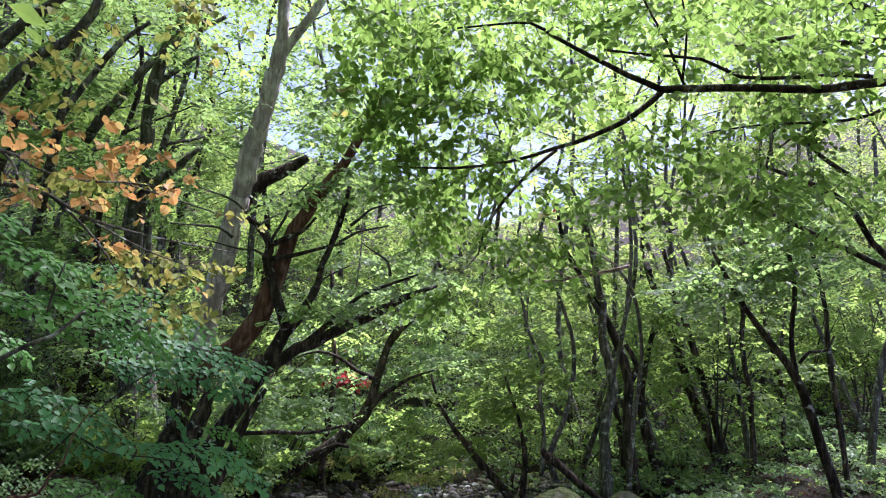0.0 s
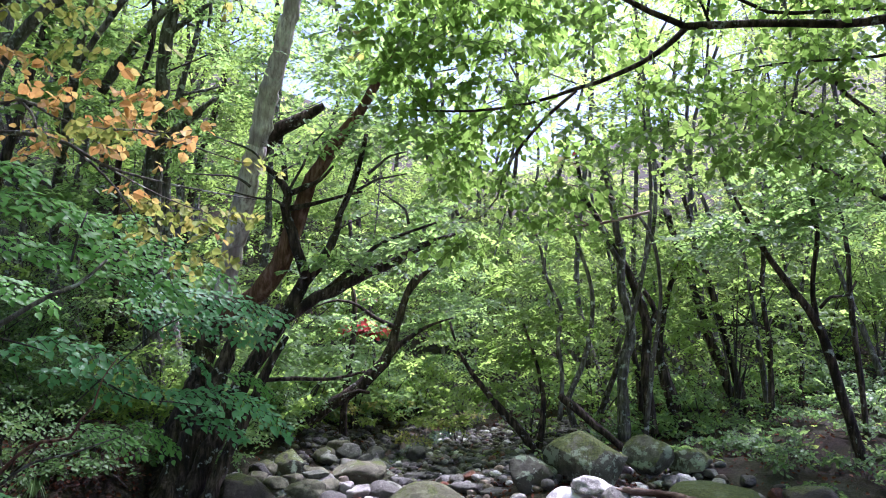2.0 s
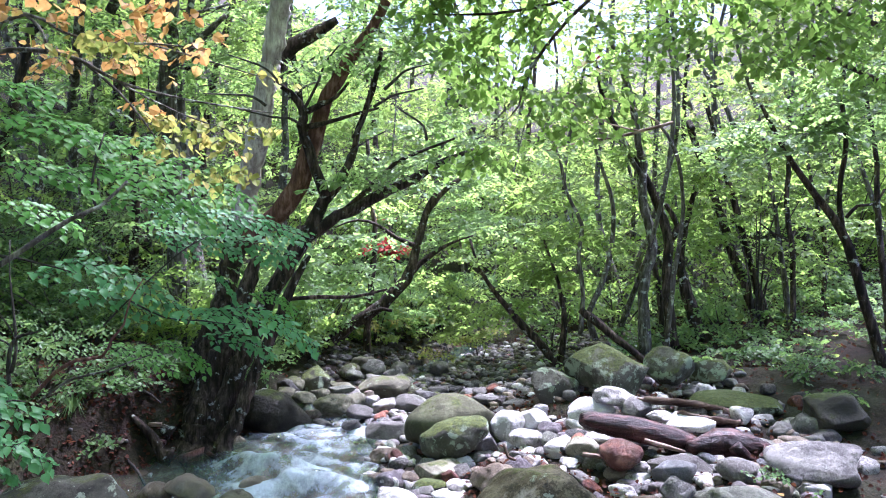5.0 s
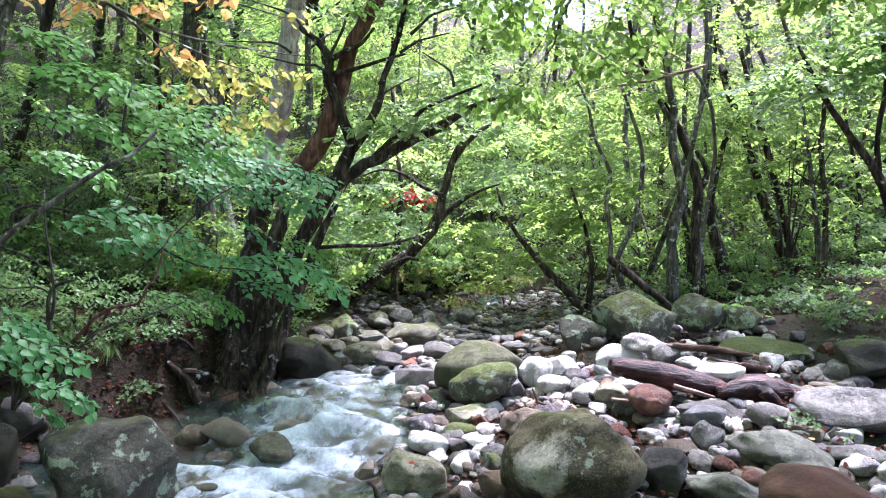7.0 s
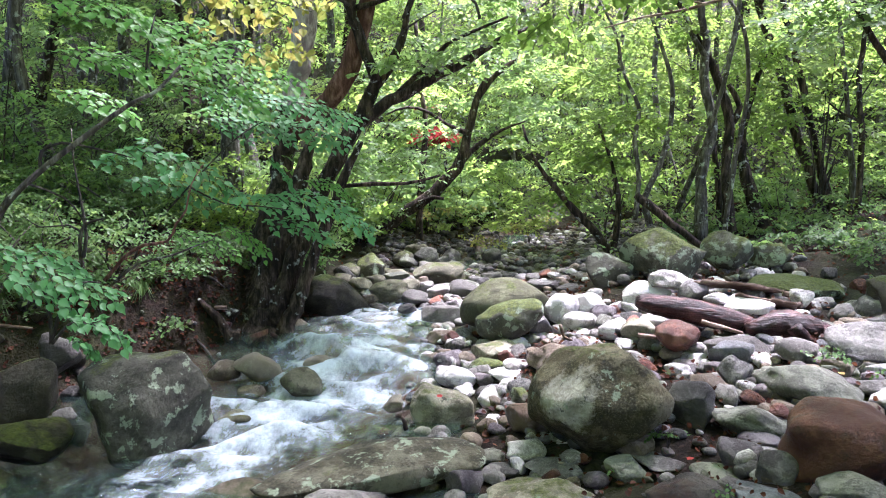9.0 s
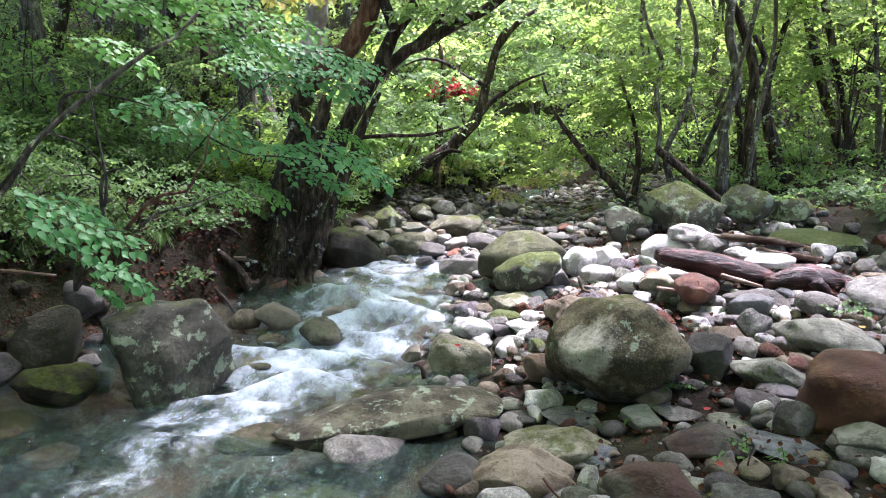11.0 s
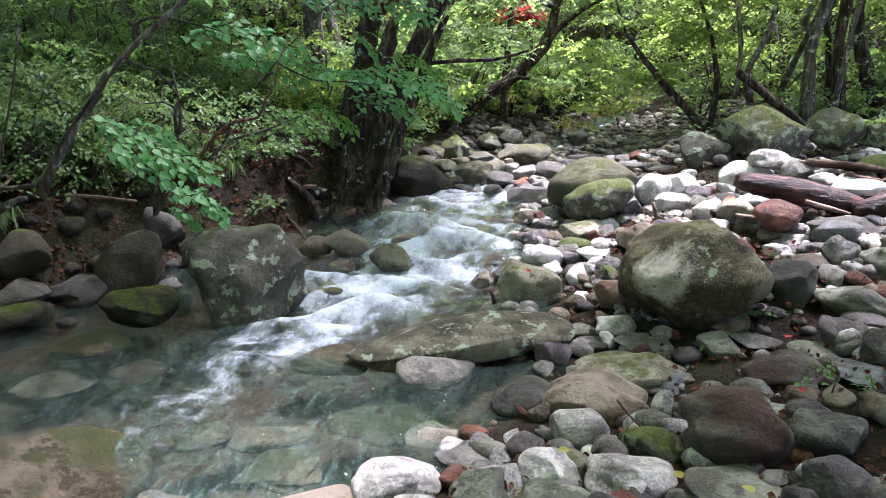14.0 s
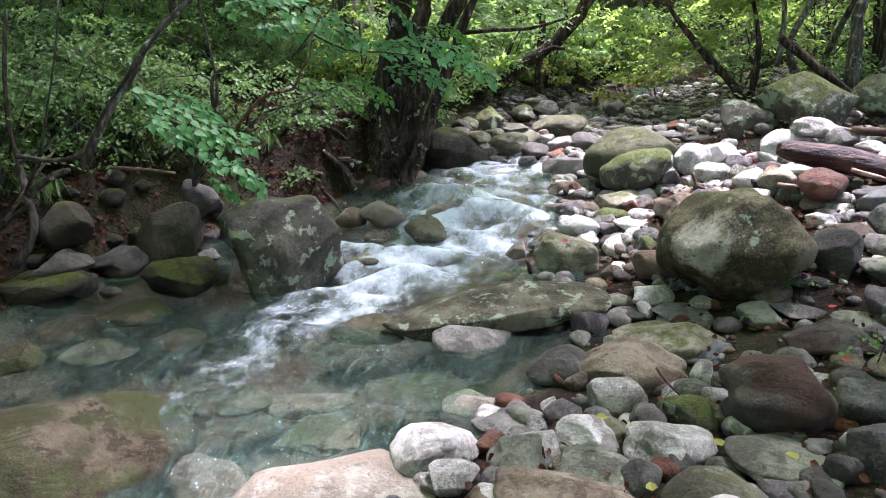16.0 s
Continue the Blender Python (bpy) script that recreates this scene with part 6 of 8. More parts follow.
stone("mossy", (-0.21, 5.62, 0.37), (0.290, 0.180, 0.150), 1, -26, 2661, label="boulder thick with yellow-green moss and lichen", cuts=4)
stone("grey", (-0.09, 5.83, 0.30), (0.228, 0.182, 0.150), -1, 0, 267)
stone("white", (0.21, 6.01, 0.35), (0.163, 0.130, 0.162), -4, 0, 268)
stone("white", (0.44, 6.04, 0.42), (0.148, 0.118, 0.102), -6, 0, 269)
stone("violet", (0.52, 5.98, 0.36), (0.138, 0.110, 0.080), -7, 0, 270)
stone("pale", (0.36, 5.85, 0.31), (0.170, 0.136, 0.098), -5, 0, 271)
stone("white", (0.57, 5.48, 0.34), (0.115, 0.092, 0.083), -8, 0, 272)
stone("white", (0.90, 6.04, 0.48), (0.206, 0.165, 0.130), -10, 0, 273)
stone("pale", (1.07, 6.02, 0.61), (0.179, 0.143, 0.096), -12, 0, 274)
stone("grey", (1.19, 5.85, 0.58), (0.133, 0.106, 0.080), -13, 0, 275)
stone("pale", (0.80, 5.96, 0.40), (0.125, 0.100, 0.088), -9, 0, 276)
stone("block", (0.73, 5.32, 0.38), (0.133, 0.106, 0.098), -10, 0, 277)
stone("red", (0.92, 4.93, 0.45), (0.150, 0.125, 0.112), -12, 0, 278, label="round rusty red stone among white ones", cuts=3)
stone("pale", (0.87, 5.38, 0.44), (0.099, 0.079, 0.047), -11, 0, 279)
stone("block", (-0.33, 5.35, 0.20), (0.200, 0.160, 0.089), 2, 0, 280)
stone("white", (-0.14, 5.51, 0.20), (0.102, 0.081, 0.058), -0, 0, 281)
stone("mossy", (-0.35, 5.07, 0.17), (0.130, 0.104, 0.052), 2, 0, 282)
stone("violet", (-0.62, 5.27, 0.15), (0.135, 0.108, 0.079), 5, 0, 283)
stone("white", (-0.54, 4.88, 0.15), (0.152, 0.122, 0.090), 5, 0, 284)
stone("white", (-0.16, 5.03, 0.20), (0.115, 0.092, 0.039), -0, 0, 285)
stone("white", (-0.19, 4.86, 0.18), (0.139, 0.111, 0.059), 0, 0, 286)
stone("white", (-0.31, 4.56, 0.12), (0.092, 0.074, 0.074), 2, 0, 287)
stone("pale", (-0.19, 4.71, 0.15), (0.071, 0.056, 0.052), 0, 0, 288)
stone("mossy", (-0.12, 4.53, 0.15), (0.097, 0.078, 0.078), -0, 0, 289)
stone("brown", (0.12, 4.93, 0.27), (0.197, 0.157, 0.120), -3, 0, 290)
stone("white", (0.19, 4.78, 0.29), (0.071, 0.057, 0.045), -4, 0, 291)
stone("pink", (-0.05, 4.10, 0.17), (0.131, 0.105, 0.111), 18, 0, 292)
stone("brown", (-0.30, 4.18, 0.09), (0.064, 0.051, 0.060), 2, 0, 293)
stone("boulder", (0.32, 3.88, 0.385), (0.385, 0.357, 0.335), 0, 0, 299, label="great rounded olive boulder with a pale bare patch", boxy=0.10, cuts=2, rough=0.045, sides=((-0.7, -0.35, -0.65, 0.82), (0.7, -0.3, -0.65, 0.80), (-0.6, -0.35, 0.72, 0.84), (0.1, -0.8, 0.6, 0.9)))
stone("dark", (0.80, 3.94, 0.35), (0.132, 0.105, 0.151), -14, 0, 295)
stone("grey", (1.06, 4.98, 0.35), (0.123, 0.098, 0.060), -14, 0, 296)
stone("pale", (1.00, 4.91, 0.31), (0.122, 0.097, 0.051), -13, 0, 297)
stone("grey", (0.94, 4.77, 0.28), (0.131, 0.105, 0.042), -13, 0, 298)
stone("brown", (0.96, 4.29, 0.35), (0.119, 0.095, 0.067), -15, 0, 299)
stone("brown", (0.46, 3.77, 0.20), (0.141, 0.113, 0.065), -9, 0, 300)
stone("pale", (-0.07, 3.79, 0.12), (0.109, 0.088, 0.066), -1, 0, 301)
stone("green", (-0.26, 3.83, 0.06), (0.097, 0.078, 0.045), 2, 0, 302)
stone("red", (-0.39, 3.77, 0.06), (0.069, 0.056, 0.052), 4, 0, 303)
stone("dark", (-0.15, 3.70, 0.06), (0.117, 0.094, 0.030), -0, 0, 304)
stone("violet", (-0.39, 3.56, 0.04), (0.115, 0.092, 0.089), 4, 0, 305)
stone("grey", (0.07, 3.65, 0.10), (0.166, 0.133, 0.056), -4, 0, 306)
stone("block", (-0.01, 3.41, 0.07), (0.271, 0.217, 0.072), -2, 0, 307, label="flat-topped tan stone with mossy end", boxy=0.25)
stone("brown", (-0.14, 3.05, 0.07), (0.264, 0.211, 0.109), -0, 0, 308, label="broad brown stone at the pool edge")
stone("dark", (-0.50, 3.11, 0.03), (0.164, 0.132, 0.098), 6, -8, 309)
stone("pale", (-0.22, 2.78, 0.10), (0.132, 0.106, 0.100), 1, 0, 310)
stone("pale", (0.14, 3.03, 0.09), (0.060, 0.048, 0.069), -6, 0, 311)
stone("pale", (0.16, 2.74, 0.15), (0.059, 0.047, 0.059), -7, 0, 312)
stone("violet", (0.24, 2.60, 0.18), (0.101, 0.081, 0.073), -9, 0, 313, boxy=0.2)
stone("mossy", (0.05, 2.62, 0.13), (0.129, 0.103, 0.085), -5, 0, 314)
stone("blue", (0.18, 3.31, 0.06), (0.152, 0.121, 0.046), -6, 0, 315)
stone("rust", (0.35, 2.58, 0.27), (0.211, 0.169, 0.164), -12, 0, 316, label="large dark smooth stone with rust-red blotches", cuts=3)
stone("rust", (0.64, 3.14, 0.25), (0.198, 0.158, 0.082), -15, -8, 317)
stone("green", (0.43, 3.53, 0.15), (0.125, 0.100, 0.069), -10, 0, 318)
stone("grey", (0.60, 3.62, 0.17), (0.161, 0.128, 0.031), -12, 0, 319)
stone("grey", (0.60, 3.44, 0.15), (0.072, 0.058, 0.045), -13, 0, 320)
stone("grey", (0.65, 2.59, 0.26), (0.130, 0.104, 0.093), -18, -12, 321)
stone("violet", (0.61, 2.24, 0.29), (0.125, 0.100, 0.108), -19, 0, 322, boxy=0.2)
stone("green", (0.33, 2.32, 0.18), (0.183, 0.146, 0.046), -12, 0, 323, label="smooth green-blue stone with yellow leaves on it")
stone("pale", (0.00, 2.36, 0.17), (0.174, 0.139, 0.094), -4, 0, 324, label="large pale worn stone near the water")
stone("olive", (0.09, 2.10, 0.18), (0.152, 0.121, 0.081), -7, 0, 325)
stone("violet", (0.31, 2.14, 0.17), (0.082, 0.065, 0.056), -13, 0, 326)
stone("violet", (0.48, 2.21, 0.24), (0.057, 0.045, 0.063), -17, 0, 327)
stone("dark", (0.41, 2.11, 0.21), (0.058, 0.047, 0.049), -16, 0, 328)
stone("pale", (-0.83, 2.31, 0.09), (0.183, 0.147, 0.095), 17, 0, 329, label="white crusted stone at the pool edge")
stone("red", (-0.63, 2.39, 0.07), (0.093, 0.075, 0.057), 12, 0, 330)
stone("green", (-0.53, 2.25, 0.11), (0.123, 0.098, 0.084), 10, -22, 331)
stone("pale", (-0.31, 2.39, 0.14), (0.119, 0.096, 0.077), 4, 0, 332, boxy=0.2)
stone("olive", (-0.23, 2.49, 0.11), (0.102, 0.082, 0.053), 2, 0, 333)
stone("green", (-0.27, 2.18, 0.12), (0.182, 0.146, 0.045), 3, 0, 334)
stone("brown", (-0.38, 2.03, 0.11), (0.238, 0.190, 0.076), 7, 0, 335)
stone("pale", (-0.74, 2.12, 0.09), (0.103, 0.083, 0.080), 16, 0, 336)
stone("grey", (-0.60, 2.58, 0.03), (0.171, 0.137, 0.033), 10, 0, 337)
stone("tan", (-1.08, 1.94, 0.04), (0.405, 0.324, 0.114), 26, 0, 338, label="huge smooth tan and pink rock at the pool edge")
stone("pink", (-1.86, 2.27, -0.22), (0.186, 0.149, 0.115), 38, 0, 339)
stone("wet", (-2.35, 1.98, -0.06), (0.655, 0.440, 0.325), 50, 0, 340, label="wide wet brown rock with water sliding off it", boxy=0.5, cuts=4, rough=0.06)
stone("pale", (-0.56, 2.08, 0.08), (0.091, 0.073, 0.028), 11, 0, 341)
stone("red", (1.38, 3.32, 0.42), (0.320, 0.256, 0.202), -24, 0, 342, label="big blunt red-brown stone on the bar", boxy=0.3, cuts=4, rough=0.045)
stone("green", (1.48, 4.24, 0.38), (0.320, 0.256, 0.114), -20, 0, 343, label="broad pale green-grey stone")
stone("green", (1.10, 3.90, 0.30), (0.207, 0.166, 0.092), -17, 0, 344)
stone("violet", (0.93, 3.51, 0.27), (0.115, 0.092, 0.083), -16, 0, 345)
stone("violet", (1.10, 3.71, 0.25), (0.118, 0.095, 0.053), -18, 0, 346)
stone("violet", (1.01, 3.26, 0.32), (0.104, 0.083, 0.088), -19, 0, 347)
stone("green", (0.85, 3.45, 0.21), (0.154, 0.123, 0.030), -15, 0, 348)
stone("grey", (1.56, 4.61, 0.46), (0.129, 0.103, 0.088), -20, 0, 349, boxy=0.2)
stone("grey", (1.13, 4.37, 0.39), (0.105, 0.084, 0.113), -16, 0, 350)
stone("blue", (1.23, 4.75, 0.39), (0.154, 0.123, 0.090), -16, 0, 351)
stone("dark", (1.28, 4.86, 0.41), (0.212, 0.169, 0.097), -16, 0, 352)
stone("grey", (2.04, 4.62, 0.54), (0.301, 0.241, 0.136), -25, 0, 353)
stone("grey", (2.44, 5.71, 0.48), (0.115, 0.092, 0.103), -24, 0, 354)
stone("violet", (2.54, 5.60, 0.44), (0.127, 0.101, 0.085), -25, 0, 355)
stone("brown", (2.19, 5.33, 0.45), (0.118, 0.094, 0.061), -23, 0, 356)
stone("grey", (1.91, 4.44, 0.42), (0.077, 0.062, 0.048), -24, 0, 357)
stone("grey", (1.06, 4.99, 0.35), (0.117, 0.094, 0.055), -13, 0, 358)
stone("grey", (1.90, 4.21, 0.39), (0.176, 0.141, 0.056), -25, 0, 359)
stone("pale", (1.85, 4.08, 0.37), (0.104, 0.083, 0.054), -26, 0, 360)
stone("green", (1.26, 3.01, 0.35), (0.175, 0.140, 0.073), -24, 0, 361)
stone("blue", (0.96, 3.09, 0.27), (0.176, 0.141, 0.034), -19, 0, 362)
stone("pale", (1.96, 5.69, 0.56), (0.092, 0.074, 0.073), -20, 0, 363)
stone("white", (1.91, 5.59, 0.47), (0.079, 0.063, 0.031), -20, 0, 365)
stone("white", (1.50, 5.50, 0.55), (0.20, 0.147, 0.085), -15, 0, 366, label="pinkish white stone behind the log")
stone("pale", (1.30, 5.56, 0.58), (0.104, 0.083, 0.043), -14, 0, 367)
stone("mossy", (1.13, 6.60, 0.70), (0.405, 0.283, 0.264), -10, 0, 368, label="mossy boulder mottled with pale lichen by the trees")
stone("lichen", (0.65, 6.60, 0.57), (0.210, 0.168, 0.175), -6, 0, 369)
stone("mossy", (1.73, 6.92, 0.74), (0.236, 0.188, 0.192), -15, 0, 370)
stone("mossy", (2.15, 7.09, 0.63), (0.225, 0.180, 0.151), -18, 0, 371)
stone("mossy", (2.21, 6.31, 0.53), (0.453, 0.362, 0.116), -20, 0, 372)
stone("shade", (2.65, 5.75, 0.57), (0.259, 0.208, 0.177), -26, 0, 373)
stone("olive", (-1.15, 8.35, 0.17), (0.251, 0.201, 0.134), 7, 0, 374)
stone("olive", (-1.52, 8.15, 0.23), (0.160, 0.128, 0.081), 10, 0, 375)
stone("olive", (-1.55, 7.79, 0.12), (0.196, 0.157, 0.114), 11, 0, 376)
stone("olive", (-1.27, 7.97, 0.04), (0.175, 0.140, 0.104), 9, 0, 377)
stone("grey", (-0.93, 7.24, 0.22), (0.124, 0.100, 0.084), 7, 0, 378)
stone("dark", (-0.68, 7.20, 0.26), (0.196, 0.157, 0.109), 5, 0, 379)
stone("grey", (-1.44, 8.05, 0.16), (0.158, 0.126, 0.080), 10, 0, 380)
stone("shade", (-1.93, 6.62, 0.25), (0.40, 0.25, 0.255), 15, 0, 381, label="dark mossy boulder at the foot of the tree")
stone("mossy", (-1.77, 7.97, 0.31), (0.188, 0.150, 0.180), 12, 0, 382)
stone("olive", (-0.80, 8.03, 0.23), (0.125, 0.100, 0.067), 5, 0, 383)
stone("dark", (-0.45, 7.93, 0.26), (0.123, 0.098, 0.059), 3, 0, 384)
stone("grey", (-0.12, 7.43, 0.33), (0.114, 0.091, 0.055), 0, 0, 385)
stone("grey", (0.06, 7.13, 0.34), (0.150, 0.120, 0.050), -1, 0, 386)
stone("dark", (0.34, 6.82, 0.38), (0.143, 0.115, 0.048), -4, 0, 387)
stone("brown", (-2.08, 6.14, 0.15), (0.111, 0.089, 0.073), 18, 0, 388)
stone("brown", (-1.83, 6.30, 0.07), (0.101, 0.081, 0.039), 16, 0, 389)
stone("wet", (-1.11, 2.91, -0.05), (0.246, 0.172, 0.047), 19, 0, 390)
stone("wet", (-1.40, 2.46, -0.04), (0.186, 0.149, 0.037), 28, 0, 391)
stone("tan", (-0.81, 2.81, -0.03), (0.147, 0.118, 0.032), 13, 0, 392)
stone("wet", (-1.57, 3.42, -0.04), (0.243, 0.146, 0.074), 23, 0, 393)
stone("wet", (-1.84, 2.64, -0.05), (0.127, 0.102, 0.046), 33, 0, 394)
stone("russet", (-3.30, 3.26, -0.10), (0.240, 0.170, 0.055), 12, 0, 395, label="flat russet stone lying under shallow water")
stone("russet", (-2.92, 3.42, -0.09), (0.200, 0.150, 0.060), -24, 0, 396, label="flat russet stone lying under shallow water")
stone("brown", (-2.98, 3.10, -0.12), (0.220, 0.150, 0.060), 31, 0, 397, label="flat brown stone lying under shallow water")
stone("russet", (-2.62, 3.28, -0.11), (0.170, 0.120, 0.055), 4, 0, 398, label="flat russet stone lying under shallow water")
stone("brown", (-1.62, 2.80, -0.12), (0.230, 0.130, 0.055), 18, 0, 399, label="flat brown stone lying under shallow water")
stone("olive", (-0.99, 7.75, 0.30), (0.330, 0.264, 0.135), -30, 0, 3000, label="angular olive boulder at the bend")
stone("olive", (-1.40, 7.00, 0.28), (0.200, 0.160, 0.115), 7, 0, 3001)
stone("dark", (-1.12, 6.95, 0.23), (0.150, 0.120, 0.075), -16, 0, 3002)
stone("olive", (-1.28, 7.35, 0.26), (0.130, 0.104, 0.085), 21, 0, 3003)
stone("grey", (-0.93, 7.15, 0.25), (0.130, 0.104, 0.085), -2, 0, 3004)
stone("green", (-0.67, 7.25, 0.26), (0.200, 0.160, 0.105), -25, 0, 3005)
stone("green", (-1.49, 7.90, 0.27), (0.150, 0.120, 0.055), 12, 0, 3006)
stone("dark", (-0.60, 7.60, 0.28), (0.140, 0.112, 0.060), -11, 0, 3007)
stone("brown", (-1.57, 6.90, 0.23), (0.090, 0.072, 0.060), 26, 0, 3008)
stone("dark", (-1.45, 6.75, 0.17), (0.100, 0.080, 0.050), 3, 0, 3009)
stone("grey", (-1.11, 7.40, 0.25), (0.100, 0.080, 0.075), -20, 0, 3010)
stone("brown", (-1.15, 7.50, 0.29), (0.070, 0.056, 0.075), 17, 0, 3011, label="pale brown pointed stone at the bend")
stone("dark", (-1.14, 6.50, 0.23), (0.090, 0.072, 0.050), -6, 0, 3012)
stone("olive", (-1.75, 7.30, 0.27), (0.170, 0.136, 0.090), -29, 0, 3013)
stone("olive", (-1.66, 7.60, 0.26), (0.120, 0.096, 0.070), 8, 0, 3014)

# ---- driftwood on the bar ----
log = plant("log", "wet rotten dark red-brown log lying on stones", "log", "", (1.45, 5.20, 0.45))
limb(log, "trunk", "rot", (0.68, 5.20, 0.63, 0.035), (0.75, 5.20, 0.62, 0.070), (0.93, 5.20, 0.59, 0.086), (1.14, 5.20, 0.55, 0.088), (1.35, 5.20, 0.50, 0.082), (1.52, 5.20, 0.45, 0.050), seed=395, sides=28, step=0.035, knobby=0.025, groove=0.14, squash=0.92, stray=0.02)
limb(log, "root", "rot", (1.39, 5.10, 0.48, 0.035), (1.49, 5.10, 0.48, 0.070), (1.63, 5.10, 0.51, 0.085), (1.78, 5.10, 0.50, 0.085), (1.90, 5.10, 0.45, 0.075), (1.99, 5.10, 0.35, 0.055), (2.04, 5.10, 0.24, 0.020), seed=396, sides=20, step=0.03, knobby=0.08, groove=0.22, stray=0.05)
limb(log, "root", "rot", (1.86, 5.02, 0.48, 0.045), (1.93, 5.02, 0.44, 0.035), (2.00, 5.02, 0.36, 0.025), (2.03, 5.02, 0.25, 0.012), seed=397, sides=10, knobby=0.12, groove=0.15, step=0.04)
limb(log, "root", "rot", (1.67, 5.00, 0.52, 0.045), (1.76, 5.00, 0.44, 0.035), (1.85, 5.00, 0.39, 0.025), (1.89, 5.00, 0.32, 0.012), seed=398, sides=10, knobby=0.12, groove=0.15, step=0.04)
limb(log, "branch", "plank", (1.09, 5.02, 0.54, 0.013), (1.22, 5.03, 0.50, 0.015), (1.36, 5.04, 0.46, 0.011), seed=398)
pole = plant("driftwood", "long thin bleached driftwood branch", "driftwood", "driftwood", (2.0, 6.0, 0.6))
limb(pole, "branch", "plank", (1.87, 5.85, 0.56, 0.030), (2.02, 5.85, 0.51, 0.034), (2.17, 5.85, 0.46, 0.032), (2.31, 5.85, 0.41, 0.026), (2.48, 5.85, 0.39, 0.015), seed=399, knobby=0.05, groove=0.1, step=0.05, stray=0.04)


def board(label, a, b, wide, thick, bow, seed):
    """A split weathered board between two points: warped, with ragged ends and a furrowed face."""
    r = np.random.default_rng(seed)
    a, b = np.array(a), np.array(b)
    along = b - a
    across = np.array([-along[1], along[0], 0.0])
    across /= np.linalg.norm(across)
    nu, nv = 26, 9
    u, w = np.meshgrid(np.linspace(0, 1, nu), np.linspace(-1, 1, nv), indexing="ij")
    half = wide / 2 * (1 - 0.5 * np.abs(2 * u - 1) ** 3) * (1 + 0.10 * np.sin(9 * u + seed) + 0.05 * np.sin(23 * u))
    rag = 0.03 * np.sin(5 * w + seed) + 0.02 * np.sin(13 * w)
    face = a + (u + rag * (2 * u - 1))[..., None] * along + (half * w)[..., None] * across
    face[..., 2] += bow * (1 - (2 * u - 1) ** 2) - 0.15 * wide * w + 0.006 * np.sin(17 * w + 2 * np.sin(6 * u)) + r.normal(0, 0.002, u.shape)
    under = face - np.array([0, 0, thick])
    v = np.vstack([face.reshape(-1, 3), under.reshape(-1, 3)])
    i, j = np.meshgrid(np.arange(nu - 1), np.arange(nv - 1), indexing="ij")
    q = (i * nv + j).ravel()
    top = np.stack([q, q + nv, q + nv + 1, q + 1], 1)
    n = nu * nv
    rim = np.concatenate([np.arange(nv), np.arange(1, nu) * nv + nv - 1, np.arange(nv - 2, -1, -1) + (nu - 1) * nv, np.arange(nu - 2, 0, -1) * nv])
    nxt = np.roll(rim, -1)
    mesh = mesh_of("driftwood", v - a, np.vstack([top, top[:, ::-1] + n, np.stack([rim, nxt, nxt + n, rim + n], 1)]), BARK["plank"])
    ob = new("driftwood", mesh)
    ob.location = a
    return tagged(ob, label, "driftwood", "driftwood")


board("long weathered board of split red-brown wood on stones", (1.23, 5.85, 0.64), (2.00, 5.95, 0.52), 0.19, 0.030, 0.035, 3)
board("short flat grey-brown wood slab behind the log", (1.44, 5.55, 0.60), (1.90, 5.60, 0.53), 0.24, 0.022, 0.0, 5)

# ---- small things on the bar and banks ----
stick = plant("fallen_twig", "thin red-brown twig lying on a stone", "twig", "fallen twigs", (-0.07, 2.64, 0.31))
limb(stick, "stem", "red", (-0.07, 2.64, 0.31, 0.005), (-0.03, 2.63, 0.26, 0.005), (0.02, 2.63, 0.21, 0.004), seed=402)
stick = plant("fallen_twig", "short black broken stick at the water", "twig", "fallen twigs", (-0.75, 3.86, 0.26))
limb(stick, "stem", "dark", (-0.75, 3.86, 0.26, 0.009), (-0.73, 3.85, 0.23, 0.012), (-0.72, 3.84, 0.19, 0.012), seed=403)
stick = plant("fallen_twig", "pale dead stick on the shaded bank", "twig", "fallen twigs", (-3.36, 3.89, 0.72))
limb(stick, "stem", "plank", (-3.36, 3.89, 0.72, 0.011), (-3.17, 3.94, 0.70, 0.011), (-2.97, 3.99, 0.67, 0.007), seed=404)
stick = plant("fallen_twig", "pale dead branch under the shrubs", "twig", "fallen twigs", (-3.81, 3.46, 0.49))
limb(stick, "stem", "plank", (-3.81, 3.46, 0.49, 0.010), (-3.69, 3.56, 0.67, 0.010), (-3.54, 3.68, 0.88, 0.007), seed=405)
stick = plant("fallen_twig", "pale cut stick between stones", "twig", "fallen twigs", (0.68, 5.04, 0.43))
limb(stick, "stem", "plank", (0.68, 5.04, 0.43, 0.015), (0.76, 5.04, 0.42, 0.015), (0.83, 5.05, 0.41, 0.013), seed=406)
stick = plant("fallen_twig", "bleached forked twig among stones", "twig", "fallen twigs", (0.14, 4.74, 0.57))
limb(stick, "stem", "plank", (0.14, 4.74, 0.57, 0.011), (0.17, 4.73, 0.49, 0.009), (0.22, 4.73, 0.47, 0.007), seed=407)
stick = plant("fallen_twig", "pale bare stick by the mossy block", "twig", "fallen twigs", (3.15, 7.62, 0.17))
limb(stick, "stem", "plank", (3.15, 7.62, 0.17, 0.017), (3.25, 7.66, 0.31, 0.017), (3.35, 7.67, 0.36, 0.011), seed=408)
stick = plant("fallen_twig", "pale bleached stick by the bend", "twig", "fallen twigs", (0.03, 9.22, 0.32))
limb(stick, "stem", "plank", (0.03, 9.22, 0.32, 0.018), (0.10, 9.22, 0.26, 0.018), (0.15, 9.22, 0.22, 0.014), seed=409)
